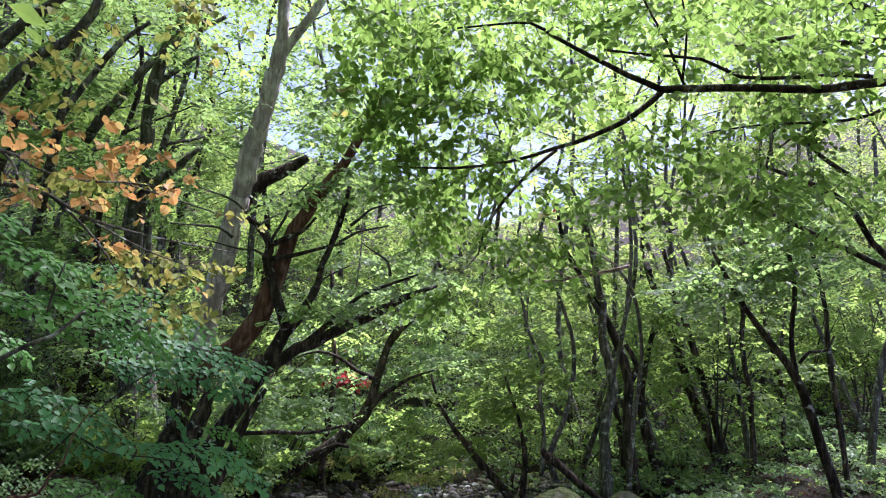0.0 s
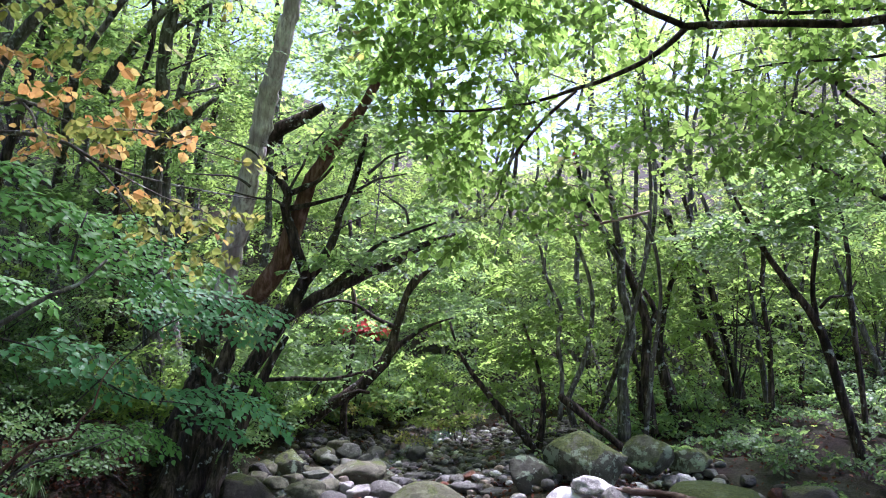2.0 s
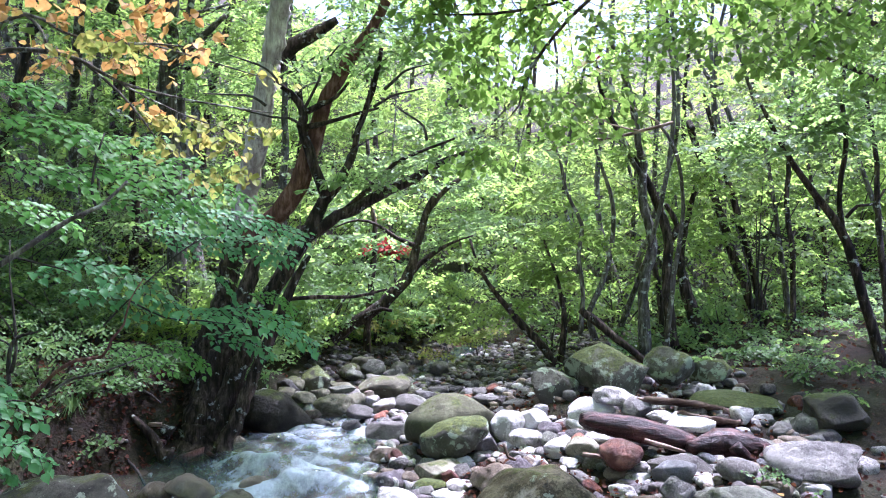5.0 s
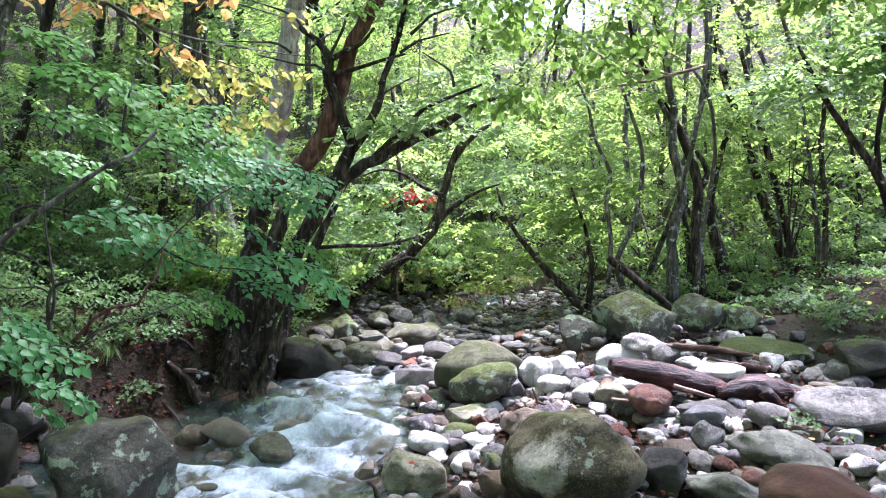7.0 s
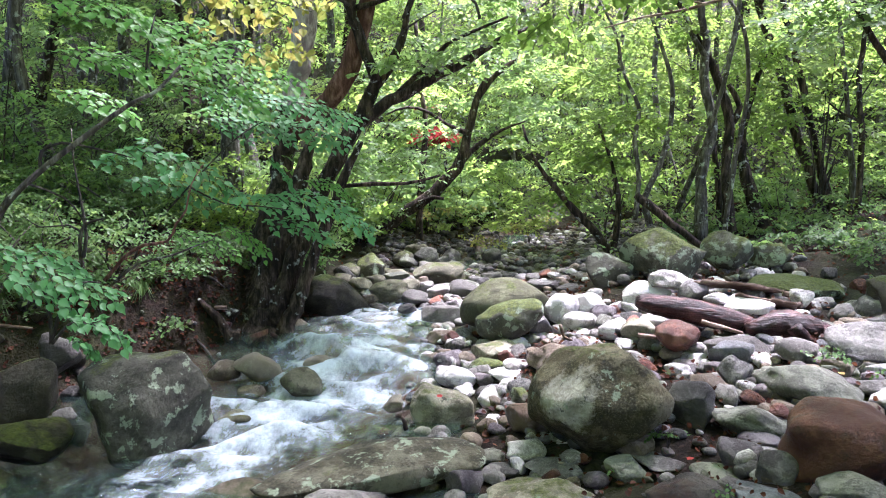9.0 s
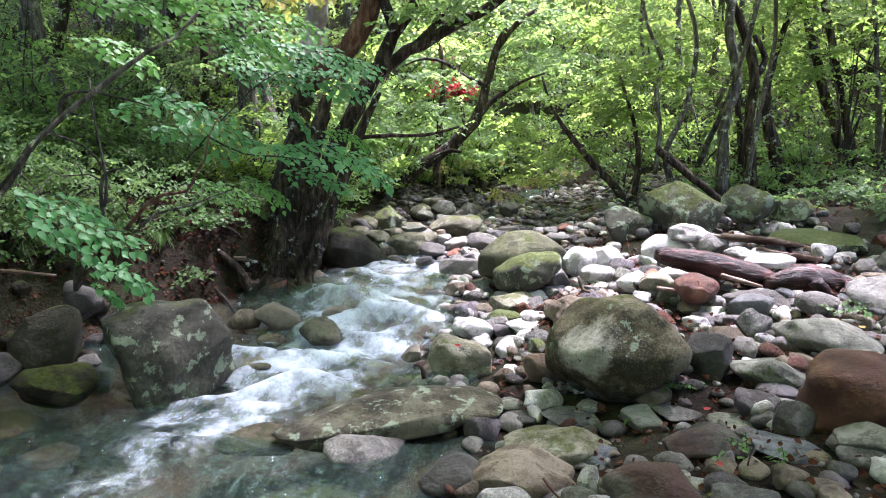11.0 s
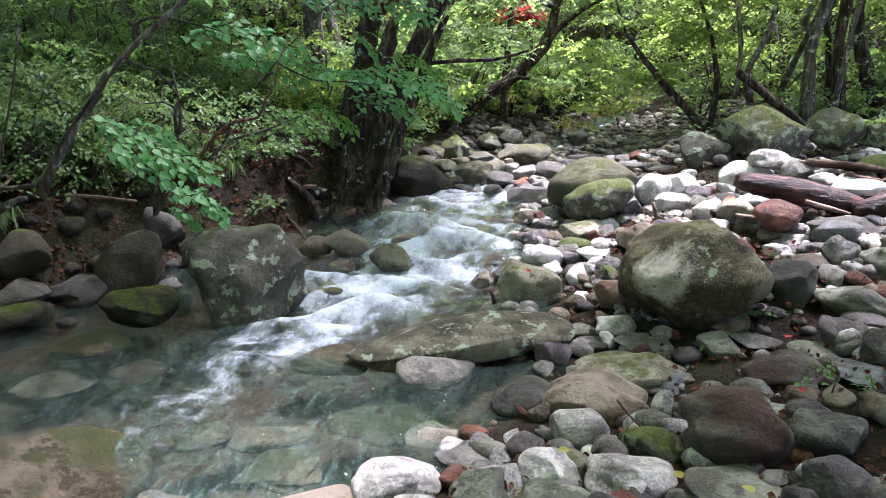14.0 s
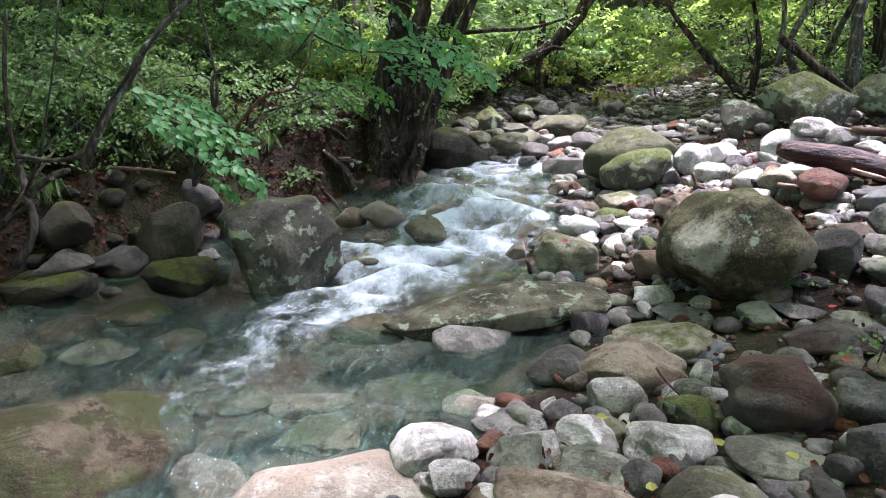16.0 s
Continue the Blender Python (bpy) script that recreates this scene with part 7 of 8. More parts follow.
stick = plant("fallen_twig", "dead root hanging from the cut bank", "twig", "fallen twigs", (-2.10, 5.60, 0.22))
limb(stick, "stem", "rot", (-2.10, 5.60, 0.22, 0.023), (-2.01, 5.60, 0.13, 0.018), (-1.94, 5.59, 0.05, 0.014), seed=410)
stick = plant("fallen_twig", "bare root on the cut bank", "twig", "fallen twigs", (-3.47, 5.65, 0.25))
limb(stick, "stem", "plank", (-3.47, 5.65, 0.25, 0.014), (-3.19, 5.69, 0.31, 0.016), (-2.92, 5.73, 0.37, 0.019), (-2.54, 5.78, 0.38, 0.019), seed=411)
stick = plant("fallen_twig", "dark bare root on the cut bank", "twig", "fallen twigs", (-3.42, 5.64, 0.18))
limb(stick, "stem", "rot", (-3.42, 5.64, 0.18, 0.014), (-3.10, 5.69, 0.20, 0.019), (-2.78, 5.73, 0.26, 0.019), (-2.50, 5.76, 0.24, 0.023), seed=412)

# ---- the wood beyond ----
rng = np.random.default_rng(77)
for k in range(34):
    a = rng.uniform(-38, 38)
    d = rng.uniform(16 if a < 5 else 19, 34)
    x, y = d * math.sin(radians(a)) - 0.8, d * math.cos(radians(a))
    # Crowns to the right take the leaf copy coloured as if sunlit.
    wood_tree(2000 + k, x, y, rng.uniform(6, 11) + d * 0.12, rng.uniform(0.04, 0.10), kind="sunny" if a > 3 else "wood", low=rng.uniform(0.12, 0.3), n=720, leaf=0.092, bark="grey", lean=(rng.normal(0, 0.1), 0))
for k in range(46):
    a = rng.uniform(-35, 35)
    d = rng.uniform(10, 24)
    x, y = d * math.sin(radians(a)) - 0.5, d * math.cos(radians(a))
    shrub(3000 + k, x, y, rng.uniform(1.2, 2.6), rng.uniform(0.9, 1.6), "wood", 0.07, 220)
for k in range(64):
    y = rng.uniform(4.6, 9.5)
    x = bank_left(y) - 0.9 - rng.uniform(0, 3.6)
    if abs(x - (-2.54)) < 0.75 and -1.5 < y - 6.23 < 0.5:
        continue
    shrub(4000 + k, x, y, rng.uniform(0.3, 0.55) + 0.12 * (bank_left(y) - x), rng.uniform(0.35, 0.75), "shrub" if k % 4 else "maple", 0.038, 190)
for k in range(30):
    y = rng.uniform(7.4, 13)
    x = bank_left(y) - rng.uniform(0.1, 2.2)
    if abs(x - (-2.54)) < 0.75 and -1.5 < y - 6.23 < 0.5:
        continue
    shrub(4200 + k, x, y, rng.uniform(0.4, 1.1), rng.uniform(0.4, 0.7), "maple" if k % 2 else "wood", 0.055, 170)
for k in range(22):
    y = rng.uniform(2.8, 5.6)
    x = bank_left(y) - rng.uniform(0.55, 1.5)
    if abs(x - (-2.54)) < 0.75 and -1.5 < y - 6.23 < 0.5:
        continue
    shrub(4350 + k, x, y, rng.uniform(0.5, 0.95), rng.uniform(0.4, 0.65), "shrub", 0.042, 200, label="fine-leaved shrub hanging over the near bank", droop=0.3)
for k in range(44):
    x, y = rng.uniform(-9, -4.2), rng.uniform(5.5, 12.5)
    shrub(4300 + k, x, y, rng.uniform(0.9, 1.9), rng.uniform(0.6, 1.0), "maple" if k % 3 else "shrub", 0.055, 190, label="leafy undergrowth up the near slope")
for k in range(12):
    y = rng.uniform(5.2, 7.2)
    x = bank_left(y) - rng.uniform(0.0, 0.7)
    if abs(x - (-2.54)) < 0.75 and -1.5 < y - 6.23 < 0.5:
        continue
    shrub(4400 + k, x, y, rng.uniform(0.18, 0.4), rng.uniform(0.2, 0.4), "fern" if k % 2 else "shrub", 0.045, 70, stems=4, label="low ferny tuft on the cut bank", droop=0.5)
for k in range(26):
    a, d = rng.uniform(-14, 12), rng.uniform(13, 27)
    shrub(4500 + k, d * math.sin(radians(a)), d * math.cos(radians(a)), rng.uniform(1.6, 3.0), rng.uniform(1.2, 2.0), "wood", 0.085, 220, label="leafy green thicket across the valley")
for k in range(30):
    a, d = rng.uniform(10, 34), rng.uniform(12.5, 22)
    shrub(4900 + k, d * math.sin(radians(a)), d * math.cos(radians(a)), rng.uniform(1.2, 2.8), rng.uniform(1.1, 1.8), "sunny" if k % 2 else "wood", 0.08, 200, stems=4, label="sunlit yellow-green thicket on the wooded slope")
# Hedge added out of view to block low light on the near bank.
for k in range(9):
    x, y = rng.uniform(-6.2, -4.6), rng.uniform(0.6, 3.4)
    shrub(4700 + k, x, y, rng.uniform(1.8, 2.8), 0.9, "shrub", 0.09, 200, label="dense added shrub out of view, shading the near bank")


def thicket(label, spots, leaf, n):
    """Far undergrowth in one mass, too dense to tell bush from bush. Spots: x, y, height, width, leaf kind."""
    heap = {}
    for k, (x, y, tall, wide, kind) in enumerate(spots):
        r = np.random.default_rng(4800 + k)
        z = float(ground_level(x, y))
        for _ in range(4):
            a, out = r.uniform(0, 6.28), wide * r.uniform(0.3, 0.9)
            top = np.array([x + math.cos(a) * out, y + math.sin(a) * out, z + tall * r.uniform(0.6, 1.0)])
            mid = top * np.array([0.35, 0.35, 0.55]) + np.array([x, y, z]) * np.array([0.65, 0.65, 0.45])
            c = np.vstack([in_blob(r, top, (wide * 0.6, wide * 0.6, tall * 0.22), n // 8), in_blob(r, mid, (wide * 0.7, wide * 0.7, tall * 0.28), n // 8)])
            v, f, tail, tip = sprays(r, c, leaf, 8, False, 0.2)
            heap.setdefault(kind, []).append((v, f))
            heap.setdefault("", []).append(twig_arrays(np.array([[x, y, z - 0.05]]), top[None], 0.014))
    for kind, arrays in heap.items():
        ob = new("thicket" if kind else "thicket_stems", mesh_of("thicket", *joined(arrays), LEAF[kind] if kind else BARK["twig"], not kind))
        tagged(ob, label if kind else "thin bare stems inside the thicket", "thicket", kind="stuff")


far = []
for k in range(84):
    a, d = rng.uniform(-34, 36), rng.uniform(18, 38)
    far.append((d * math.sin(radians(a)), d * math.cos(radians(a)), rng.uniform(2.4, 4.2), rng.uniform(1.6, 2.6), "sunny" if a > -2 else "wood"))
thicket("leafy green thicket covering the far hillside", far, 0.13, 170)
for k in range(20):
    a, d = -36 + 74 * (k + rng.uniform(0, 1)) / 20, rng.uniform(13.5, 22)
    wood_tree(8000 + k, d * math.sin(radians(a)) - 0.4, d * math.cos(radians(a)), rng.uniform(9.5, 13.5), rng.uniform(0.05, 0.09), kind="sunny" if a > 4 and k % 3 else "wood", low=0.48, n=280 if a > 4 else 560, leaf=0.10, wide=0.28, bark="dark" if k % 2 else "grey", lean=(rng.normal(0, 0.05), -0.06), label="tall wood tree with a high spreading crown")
# Added trees whose crowns hold light back from the near bank.
for k, (x, y) in enumerate(((-4.9, 4.4), (-4.6, 7.0), (-6.6, 5.6), (-5.9, 9.0), (-7.8, 8.0))):
    wood_tree(8100 + k, x, y, 8.5, 0.055, kind="maple", low=0.55, n=620, leaf=0.075, wide=0.28, bark="grey", label="tall grey-stemmed tree added to shade the near bank")
# Added for their high crowns, which keep sun off the right slope.
for k, (x, y) in enumerate(((5.0, 8.9), (6.2, 7.4))):
    wood_tree(8200 + k, x, y, 7.2, 0.04, kind="wood", low=0.70, n=1100, leaf=0.062, wide=0.27, bark="grey", label="slim tree added for its high crown that shades the slope")
# added trees behind and above the viewer, unseen, to dim the near stones
for k, (x, y) in enumerate(((-4.5, -2.5), (-1.5, -3.2), (2.0, -2.6), (4.6, -0.6), (0.5, -6.0), (6.5, -4.0), (-5.5, -6.0), (3.6, -3.6), (-5.2, 2.2))):
    wood_tree(7000 + k, x, y, 9.0, 0.16, low=0.25 if k > 6 else 0.36, n=360, leaf=0.25, wide=0.36, bark="dark", label="added unseen tree that shades the near bank")
# Unseen thicket added to stop low light from behind reaching the bank.
behind = []
for k in range(34):
    a, d = radians(rng.uniform(150, 285)), rng.uniform(4.0, 7.5)
    behind.append((d * math.sin(a) - 0.5, d * math.cos(a), rng.uniform(2.2, 3.6), rng.uniform(1.0, 1.5), "wood"))
thicket("added unseen thicket behind the viewer that blocks low light", behind, 0.22, 130)
for k in range(34):
    a = rng.uniform(-34, 36)
    d = rng.uniform(9.5, 15)
    x, y = d * math.sin(radians(a)) - 0.6, d * math.cos(radians(a))
    if bank_left(y) - 0.2 < x < bank_right(y) + 0.3 or (a > 6 and d < 12.5) or (-10 < a < -2 and d < 12):
        continue
    wood_tree(6000 + k, x, y, rng.uniform(2.5, 5.0), rng.uniform(0.02, 0.045), kind="maple" if k % 2 else "wood", low=0.22, n=480, leaf=0.06, wide=0.34, bark="grey", lean=(rng.normal(0, 0.15), 0), label="young understory tree with layered green leaves")
for k in range(17):
    x, y = rng.uniform(1.5, 9.5), rng.uniform(9.2, 15)
    wood_tree(6500 + k, x, y, rng.uniform(6, 9), rng.uniform(0.028, 0.055), low=0.5, n=150, leaf=0.065, wide=0.22, bark="grey", lean=(rng.normal(-0.06, 0.12), 0), label="thin tree on the wooded slope, stem greyed for haze")
for k in range(14):
    x, y = rng.uniform(-9, -3.2), rng.uniform(7.5, 13)
    wood_tree(6600 + k, x, y, rng.uniform(6, 9), rng.uniform(0.05, 0.1), low=0.45, n=360, leaf=0.065, wide=0.22, bark="dark" if k % 2 else "grey", lean=(rng.normal(0.04, 0.1), 0), label="straight dark-stemmed tree up the near slope")
for k in range(24):
    x, y = rng.uniform(-2.6, 6.5), rng.uniform(8.6, 11.5)
    if bank_left(y) - 0.3 < x < bank_right(y) + 1.0:
        continue
    shrub(5000 + k, x, y, rng.uniform(0.3, 0.6) if x > 1.5 else rng.uniform(0.5, 1.2), rng.uniform(0.4, 0.8), "maple", 0.055, 150)


def pebbles(n):
    """Loose cobbles and pebbles of the bar and the bed, too many to count."""
    r = np.random.default_rng(9)
    shapes = [stone_verts(900 + i, 2, 6, 0.05) for i in range(10)]
    faces = BALL[2][1]
    tones = ("grey", "pale", "brown", "violet", "green", "dark", "red")
    heap = {t: [] for t in tones}
    while n > 0:
        y = r.uniform(1.6, 11)
        x = bank_left(y) + r.uniform(-0.2, 1) * (bank_right(y) - bank_left(y)) if r.random() < (0.3 if y > 7 else 0.07) else bank_right(y) + r.uniform(-0.2, 3.0 if y < 6.8 else 1.4)
        size = 0.012 + 0.065 * r.random() ** 2.5
        z = float(ground_level(x, y)) + size * 0.3
        v = shapes[r.integers(10)] * np.array([1, r.uniform(0.6, 0.95), r.uniform(0.4, 0.7)]) * size
        c, s = math.cos(r.uniform(0, 6.28)), math.sin(r.uniform(0, 6.28))
        a = r.uniform(0, 6.28)
        c, s = math.cos(a), math.sin(a)
        v = v @ np.array([[c, s, 0], [-s, c, 0], [0, 0, 1]]) + (x, y, z)
        heap[tones[r.choice(7, p=(0.3, 0.2, 0.15, 0.12, 0.08, 0.08, 0.07))]].append((v, faces))
        n -= 1
    for t, arrays in heap.items():
        tagged(new("pebbles", mesh_of("pebbles", *joined(arrays), ROCK[t])), "loose " + t + " pebbles of the stream bar", "pebbles", kind="stuff")


def cobbles(n):
    """Hand-sized stones that fill the bar between the larger ones."""
    r = np.random.default_rng(21)
    tones = ("grey", "pale", "brown", "violet", "green", "dark", "red", "white", "blue", "olive")
    odds = (0.2, 0.2, 0.14, 0.1, 0.08, 0.08, 0.06, 0.05, 0.05, 0.04)
    forms = {}
    taken = [(o.location.x, o.location.y, max(o.dimensions) * 0.42) for o in scene.objects if o.name.startswith(("stone", "boulder"))]
    while n > 0:
        y = 1.9 + 5.4 * r.random() ** 0.8
        x = bank_right(y) + r.uniform(-0.15, 3.6)
        size = r.uniform(0.045, 0.11)
        if any((x - a) ** 2 + (y - b) ** 2 < (c + size * 0.35) ** 2 for a, b, c in taken):
            if r.random() < 0.97:
                continue
        taken.append((x, y, size * 0.8))
        key = (tones[r.choice(10, p=odds)], int(r.integers(5)))
        if key not in forms:
            forms[key] = mesh_of("stone", stone_verts(600 + key[1], 3, 9, 0.05) * np.array([1, 0.78, 0.58]), BALL[3][1], ROCK[key[0]])
        ob = new("stone", forms[key])
        ob.matrix_world = pose(x, y, float(ground_level(x, y)) + size * 0.3, r.uniform(-14, 14), r.uniform(-14, 14), r.uniform(0, 360)) @ Matrix.Diagonal((size, size, size, 1))
        tagged(ob, STONE_WORDS[key[0]], "stone", "cobbles of the bar")
        n -= 1


cobbles(160)


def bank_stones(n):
    """Damp stones along the foot of the cut bank, coloured dark for shade."""
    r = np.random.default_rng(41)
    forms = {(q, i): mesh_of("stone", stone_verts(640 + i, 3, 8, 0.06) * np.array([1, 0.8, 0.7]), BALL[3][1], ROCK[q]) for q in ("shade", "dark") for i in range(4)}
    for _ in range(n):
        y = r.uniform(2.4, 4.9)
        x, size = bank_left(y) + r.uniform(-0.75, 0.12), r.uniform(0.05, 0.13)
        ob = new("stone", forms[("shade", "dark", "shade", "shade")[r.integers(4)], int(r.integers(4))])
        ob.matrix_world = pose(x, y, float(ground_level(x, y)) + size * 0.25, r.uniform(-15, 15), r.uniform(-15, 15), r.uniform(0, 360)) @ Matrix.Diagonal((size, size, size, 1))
        tagged(ob, "small damp stone at the bank foot, coloured dark for shade", "stone", "stones of the near bank")
    for k in range(5):
        y = r.uniform(4.4, 6.4)
        x = bank_left(y) - r.uniform(0.05, 0.5)
        z = float(ground_level(x, y))
        ob = plant("fallen_twig", "dark bare root trailing down the cut bank", "twig", "fallen twigs", (x, y, z))
        dx, dy = r.uniform(0.15, 0.45), r.uniform(-0.35, 0.2)
        limb(ob, "stem", ("rot", "twig")[k % 2], (x - 0.2, y + 0.1, z + 0.03, 0.014), (x + dx * 0.3, y + dy * 0.4, float(ground_level(x + dx * 0.3, y + dy * 0.4)) + 0.03, 0.011), (x + dx, y + dy, float(ground_level(x + dx, y + dy)) + 0.02, 0.005), sides=6, seed=k, knobby=0.12, step=0.05)


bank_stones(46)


def bank_cover():
    """Leaf litter, grassy tufts and bare roots over the cut face of the near bank."""
    r = np.random.default_rng(52)
    y = r.uniform(2.4, 6.9, 5200)
    x = bank_left(y) + 0.05 - 1.5 * r.random(5200) ** 1.3
    v, f, _, _ = sprays(r, np.stack([x, y, ground_level(x, y) + 0.015], 1), 0.036, 1, True, 0.1, 0.7, curl=0.6)
    tagged(new("fallen_leaves", mesh_of("fallen_leaves", v, f, LEAF["litter"], False)), "damp red-brown leaf litter on the near bank", "leaves", kind="stuff")
    for k in range(16):
        y0 = r.uniform(3.0, 6.0)
        x0 = float(bank_left(y0)) - r.uniform(0.2, 0.9)
        n = 46
        a, out, up = r.uniform(0, 6.28, n), r.uniform(0.08, 0.22, n), r.uniform(0.06, 0.15, n)
        way = np.stack([np.cos(a), np.sin(a) - 0.3, np.zeros(n)], 1)
        side = np.stack([-np.sin(a), np.cos(a), np.zeros(n)], 1) * 0.003
        mid = way * (out * 0.45)[:, None] + np.stack([0 * a, 0 * a, up], 1)
        tip = way * out[:, None] + np.stack([0 * a, 0 * a, up * 0.35 - 0.05], 1)
        v = np.stack([-side, side, mid + side, mid - side, tip], 1).reshape(-1, 3)
        b = np.arange(n)[:, None] * 5
        ob = new("grass_tuft", mesh_of("grass_tuft", v, np.vstack([b + [0, 1, 2], b + [0, 2, 3], b + [3, 2, 4]]), LEAF["shrub"], False))
        ob.location = (x0, y0, float(ground_level(x0, y0)))
        tagged(ob, "tuft of drooping dark green sedge on the bank", "grass", "small plants")


bank_cover()


def fill_stones(n):
    """The many fist-sized stones packed between the larger ones."""
    r = np.random.default_rng(31)
    shapes = [stone_verts(700 + i, 3, 9, 0.05) * np.array([1, 0.8, 0.62]) for i in range(9)]
    tones = ("grey", "pale", "brown", "violet", "green", "dark", "red", "white")
    heap = {q: [] for q in tones}
    for _ in range(n):
        y = 1.9 + 5.6 * r.random() ** 0.9
        x = bank_right(y) + r.uniform(-0.1, 3.3)
        size, a = r.uniform(0.04, 0.095), r.uniform(0, 6.28)
        turn = np.array(Euler((r.uniform(-0.3, 0.3), r.uniform(-0.3, 0.3), a)).to_matrix())
        v = shapes[r.integers(9)] @ turn.T * size + (x, y, float(ground_level(x, y)) + size * r.uniform(0.1, 0.6))
        heap[tones[r.choice(8, p=(0.24, 0.2, 0.16, 0.12, 0.08, 0.08, 0.06, 0.06))]].append((v, BALL[3][1]))
    for q, arrays in heap.items():
        tagged(new("cobbles", mesh_of("cobbles", *joined(arrays), ROCK[q])), "packed " + q + " cobbles of the bar", "cobbles", kind="stuff")


fill_stones(760)
pebbles(2200)


def bend_gravel(n):
    """Dark gravel and cobbles where the stream comes round the bend."""
    r = np.random.default_rng(71)
    shapes = [stone_verts(760 + i, 1, 4, 0.04) * np.array([1, 0.8, 0.6]) for i in range(8)]
    # The dark mix also puts the shade of overhanging trees into the colour.
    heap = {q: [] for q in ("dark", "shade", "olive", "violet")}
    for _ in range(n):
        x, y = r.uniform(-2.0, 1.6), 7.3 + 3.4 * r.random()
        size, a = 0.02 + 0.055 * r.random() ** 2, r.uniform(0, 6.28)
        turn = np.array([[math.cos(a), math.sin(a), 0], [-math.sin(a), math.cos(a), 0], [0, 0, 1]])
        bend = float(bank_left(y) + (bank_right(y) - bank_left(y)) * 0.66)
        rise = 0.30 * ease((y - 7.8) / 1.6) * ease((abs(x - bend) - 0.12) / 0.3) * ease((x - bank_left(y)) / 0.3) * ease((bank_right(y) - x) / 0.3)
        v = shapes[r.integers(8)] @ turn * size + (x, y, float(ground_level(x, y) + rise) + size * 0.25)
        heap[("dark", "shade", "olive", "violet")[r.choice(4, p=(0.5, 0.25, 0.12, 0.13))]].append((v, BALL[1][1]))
    for q, arrays in heap.items():
        tagged(new("gravel", mesh_of("gravel", *joined(arrays), ROCK[q])), q + " gravel at the bend of the stream", "gravel", kind="stuff")
    for k in range(30):
        y = r.uniform(7.1, 8.9)
        x = float(bank_left(y)) + r.uniform(-0.3, 0.75)
        size = r.uniform(0.08, 0.19)
        stone(("olive", "dark", "green", "olive", "grey")[k % 5], (x, y, float(ground_level(x, y)) + size * 0.55), (size, size * 0.8, size * 0.62), r.uniform(0, 180), 0, 780 + k, label="mossy grey-green stone at the bend of the stream")


bend_gravel(3000)


def litter(n):
    """Fallen leaves between the stones and on the slopes."""
    r = np.random.default_rng(12)
    y = r.uniform(2.0, 13, n)
    right = r.random(n) < 0.65
    x = np.where(right, bank_right(y) + 0.2 + r.uniform(0, 7, n), bank_left(y) - r.uniform(0.1, 5, n))
    c = np.stack([x, y, ground_level(x, y) + 0.02], 1)
    v, f, _, _ = sprays(r, c, 0.042, 1, True, 0.0, 0.5, curl=0.4)
    tagged(new("fallen_leaves", mesh_of("fallen_leaves", v, f, LEAF["litter"], False)), "brown and red fallen leaves between stones", "leaves", kind="stuff")


litter(9000)


def ground_cover(n):
    """Low leafy plants that carpet the wooded slopes, too many to count."""
    r = np.random.default_rng(63)
    y = 7.2 + 27 * r.random(n) ** 1.5
    x = np.where(r.random(n) < 0.7, bank_right(y) + 0.9 + r.uniform(0, 1, n) ** 0.8 * (4 + 0.8 * y), bank_left(y) - 0.9 - r.uniform(0, 1, n) * (4 + 0.6 * y))
    patch = np.sin(1.9 * x + 0.7 * y) + np.sin(1.3 * y - 0.9 * x + 2) + r.normal(0, 0.6, n)
    keep = (patch > -0.7) & ((y > 9.5) | (r.random(n) < 0.4))
    x, y = x[keep], y[keep]
    c = np.stack([x, y, ground_level(np.clip(x, -70, 70), y) + r.uniform(0.03, 0.22, len(x))], 1)
    for kind, pick in (("wood", slice(0, None, 3)), ("sunny", slice(1, None, 3)), ("maple", slice(2, None, 3))):
        v, f, _, _ = sprays(r, c[pick], 0.06, 3, False, 0.1, 0.2)
        tagged(new("ground_cover", mesh_of("ground_cover", v, f, LEAF[kind], False)), "low " + {"wood": "green", "sunny": "yellow-green", "maple": "dark green"}[kind] + " plants carpeting the wooded slope", "plants", kind="stuff")


ground_cover(15000)
litter_bar = np.random.default_rng(14)
bar_y = litter_bar.uniform(2.0, 7.0, 2600)
bar_x = bank_right(bar_y) + 0.3 + litter_bar.uniform(0, 2.8, 2600)
v, f, _, _ = sprays(litter_bar, np.stack([bar_x, bar_y, ground_level(bar_x, bar_y) + litter_bar.uniform(0.02, 0.07, 2600)], 1), 0.034, 1, True, 0.0, 0.6, curl=0.5)
tagged(new("fallen_leaves", mesh_of("fallen_leaves", v, f, LEAF["litter"], False)), "red-brown leaf litter caught between bar stones", "leaves", kind="stuff")


def tuft(seed, x, y, z, size, n, kind, label):
    """A small rooted plant: a rosette of leaves on thin stalks."""
    ob = plant("seedling", label, "plant", "small plants", (x, y, z))
    r = np.random.default_rng(seed)
    c = Crown(seed)
    for k in range(3):
        a = r.uniform(0, 6.28)
        top = (x + 0.4 * size * math.cos(a), y + 0.4 * size * math.sin(a), z + size * r.uniform(0.6, 1.0))
        limb(ob, "stalk", "twig", (x, y, z - 0.02, 0.003), ((x + top[0]) / 2, (y + top[1]) / 2, z + size * 0.5, 0.0025), (*top, 0.0015), sides=4, seed=seed + k)
    c.blob((0, 0, size * 0.8), (size * 0.6, size * 0.6, size * 0.25), n, min(size * 0.34, 0.045), kind, leaves=6, droop=0.25)
    c.finish(ob)


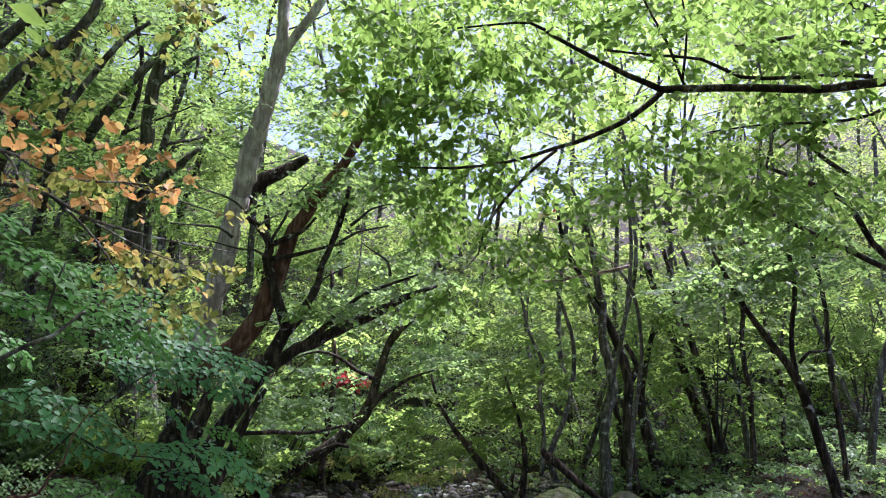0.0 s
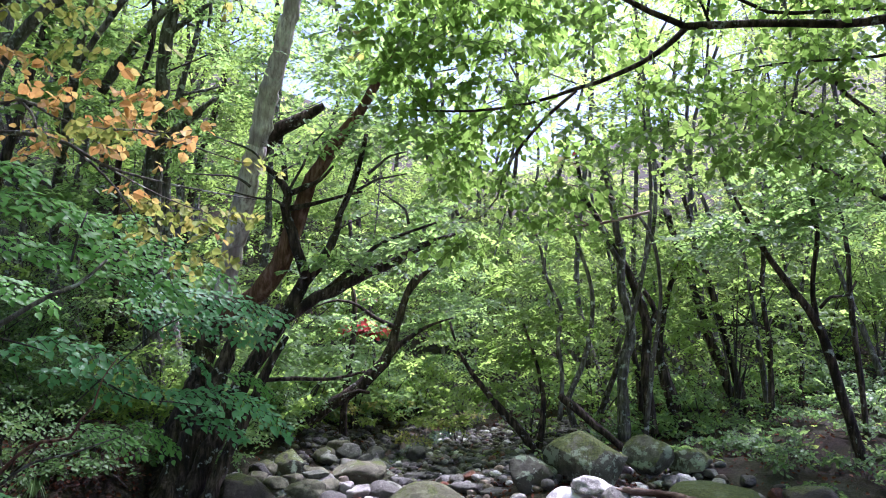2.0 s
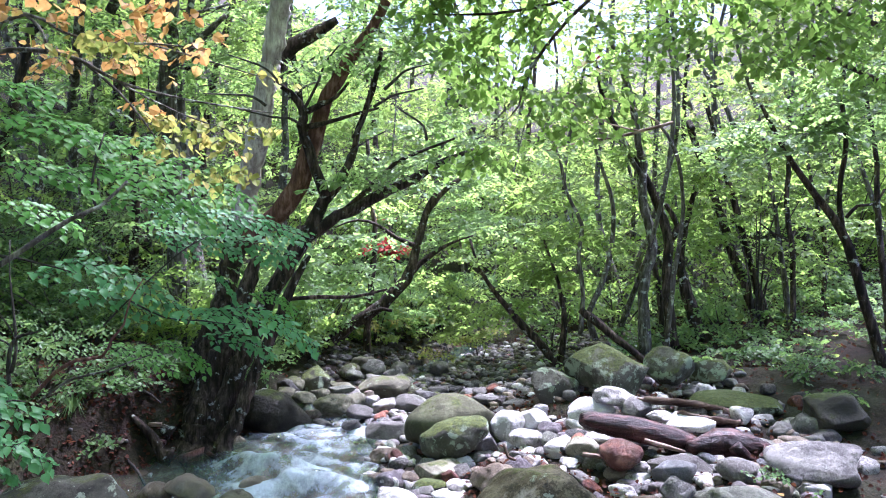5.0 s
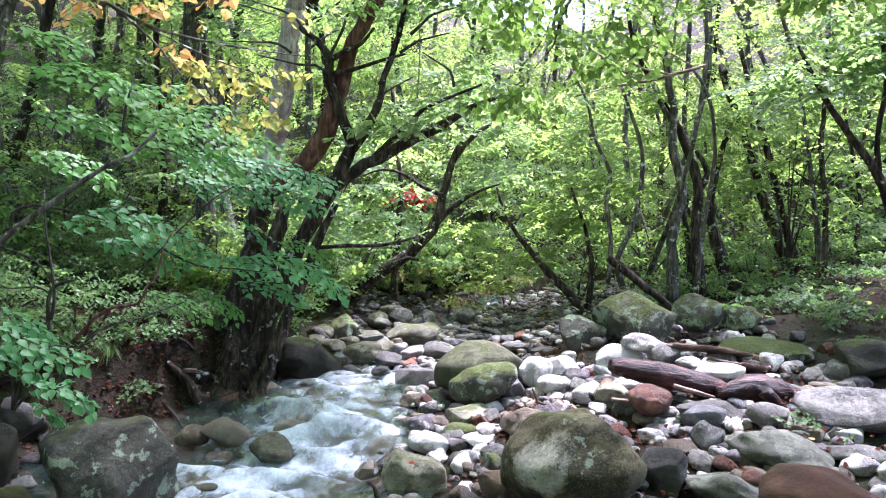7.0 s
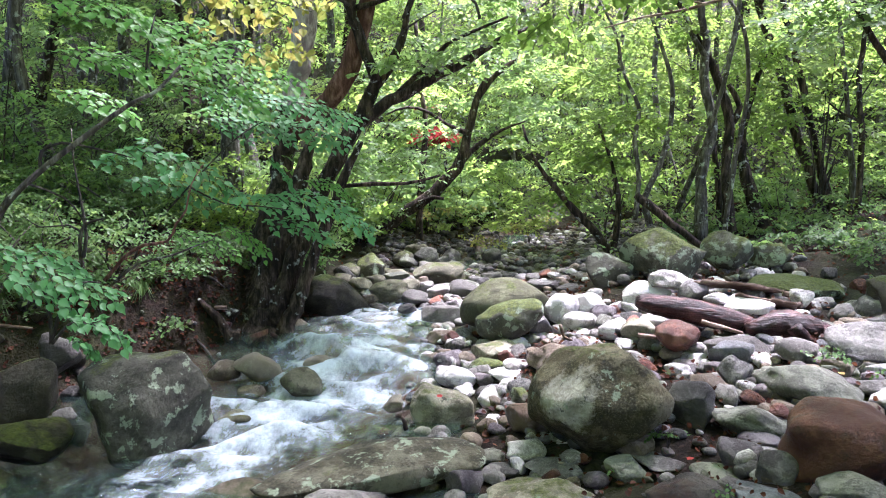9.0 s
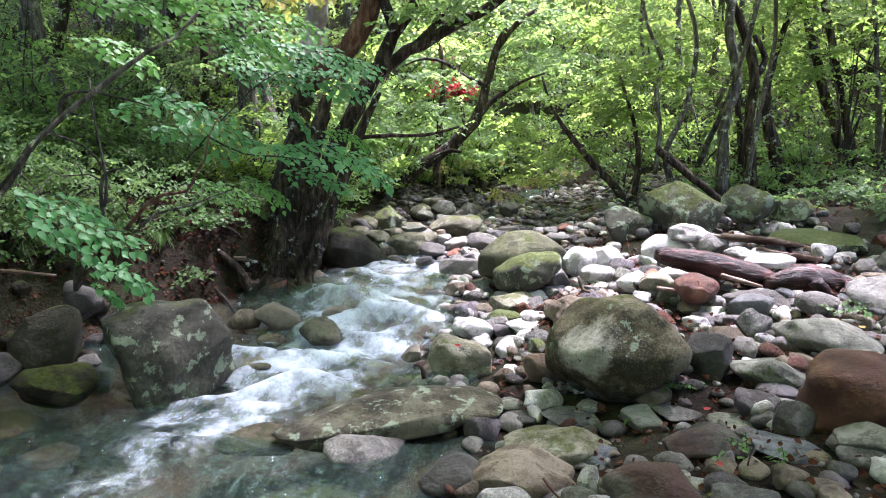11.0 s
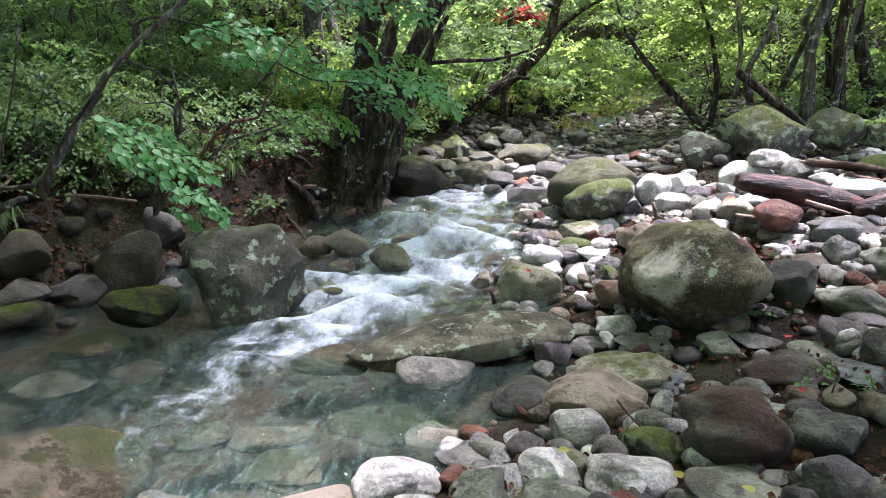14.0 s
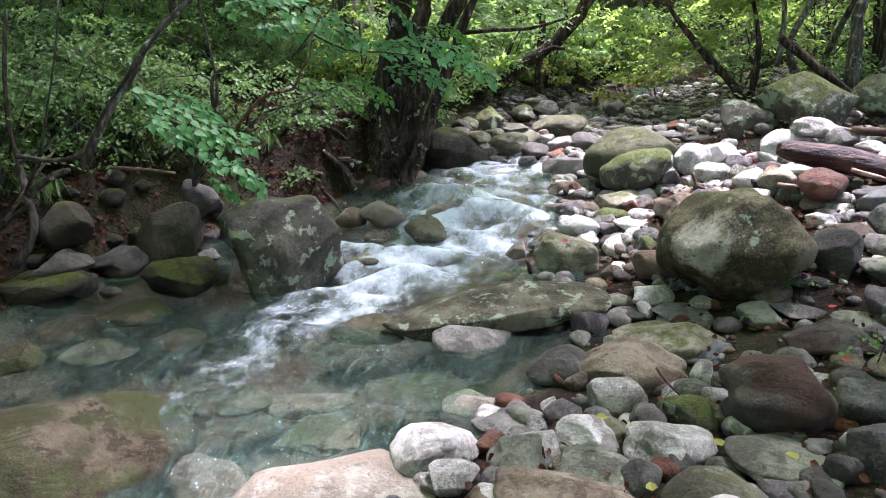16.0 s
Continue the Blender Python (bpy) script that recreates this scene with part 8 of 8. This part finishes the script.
tuft(1, 0.64, 3.68, 0.23, 0.07, 7, "fern", "tiny bright green seedling between stones")
tuft(2, 1.66, 4.46, 0.45, 0.09, 8, "fern", "tiny bright fern tuft beside the log")
tuft(3, 0.73, 2.87, 0.31, 0.07, 7, "fern", "tiny green plant beside red leaves")
for k in range(26):
    x, y = -1.2 + rng.uniform(-1.0, 1.4), 9.7 + rng.uniform(-0.4, 0.9)
    tuft(400 + k, x, y, float(ground_level(x, y)) + 0.1, rng.uniform(0.24, 0.42), 14, ("yellow", "sunny", "sunny")[k % 3], "pale yellowing broad-leaved plant by the bend")
for k in range(110):
    x, y = rng.uniform(1.6, 8), rng.uniform(7.0, 12)
    tuft(50 + k, x, y, float(ground_level(x, y)), rng.uniform(0.12, 0.26), 16, "fern" if k % 2 else "maple", "low green plant on the leaf-strewn slope")

for k in range(44):
    x, y = rng.uniform(2.9, 5.6), rng.uniform(4.8, 8.2)
    tuft(200 + k, x, y, float(ground_level(x, y)), rng.uniform(0.10, 0.22), 14, "shrub" if k % 2 else "maple", "low green plant on the leaf-strewn slope")

for k in range(26):
    y = rng.uniform(4.7, 6.7)
    x = bank_left(y) - rng.uniform(0.15, 1.1)
    tuft(300 + k, x, y, float(ground_level(x, y)), rng.uniform(0.10, 0.24), 15, "shrub" if k % 3 else "fern", "low leafy plant among roots on the near bank")


def leaf_on(kind, at, size, turn, label):
    """One fallen leaf lying on a stone."""
    v = LEAF_FINE[0] * np.array([1, 1, 0.7])
    ob = new("fallen_leaf", mesh_of("fallen_leaf", v * size, LEAF_FINE[1], LEAF[kind], False))
    ob.matrix_world = pose(*at, 8, -6, turn)
    tagged(ob, label, "leaf", "single fallen leaves")


leaf_on("red", (-0.53, 3.88, 0.37), 0.042, 40, "red fallen leaf on a blocky stone")
leaf_on("yellow", (-0.23, 2.31, 0.28), 0.042, 100, "yellow-green leaf between pale stones")
leaf_on("yellow", (0.14, 2.29, 0.23), 0.042, 30, "bright green-yellow leaf on pebbles")
leaf_on("yellow", (0.55, 2.64, 0.29), 0.042, 160, "yellow leaf beside a dark stone")
leaf_on("red", (0.62, 2.79, 0.33), 0.042, 80, "orange-red leaf on the bar")
leaf_on("yellow", (0.26, 1.94, 0.46), 0.042, 200, "small yellow leaf on smooth stone")
leaf_on("yellow", (-0.08, 2.02, 0.22), 0.042, 10, "yellow leaf in a dark gap")
leaf_on("yellow", (-1.11, 3.78, -0.03), 0.042, 60, "pale leaf on wet rock")
leaf_on("orange", (1.67, 4.20, 0.46), 0.042, 30, "orange leaf among grey stones")
leaf_on("red", (0.69, 3.48, 0.25), 0.042, 300, "red leaf between stones")
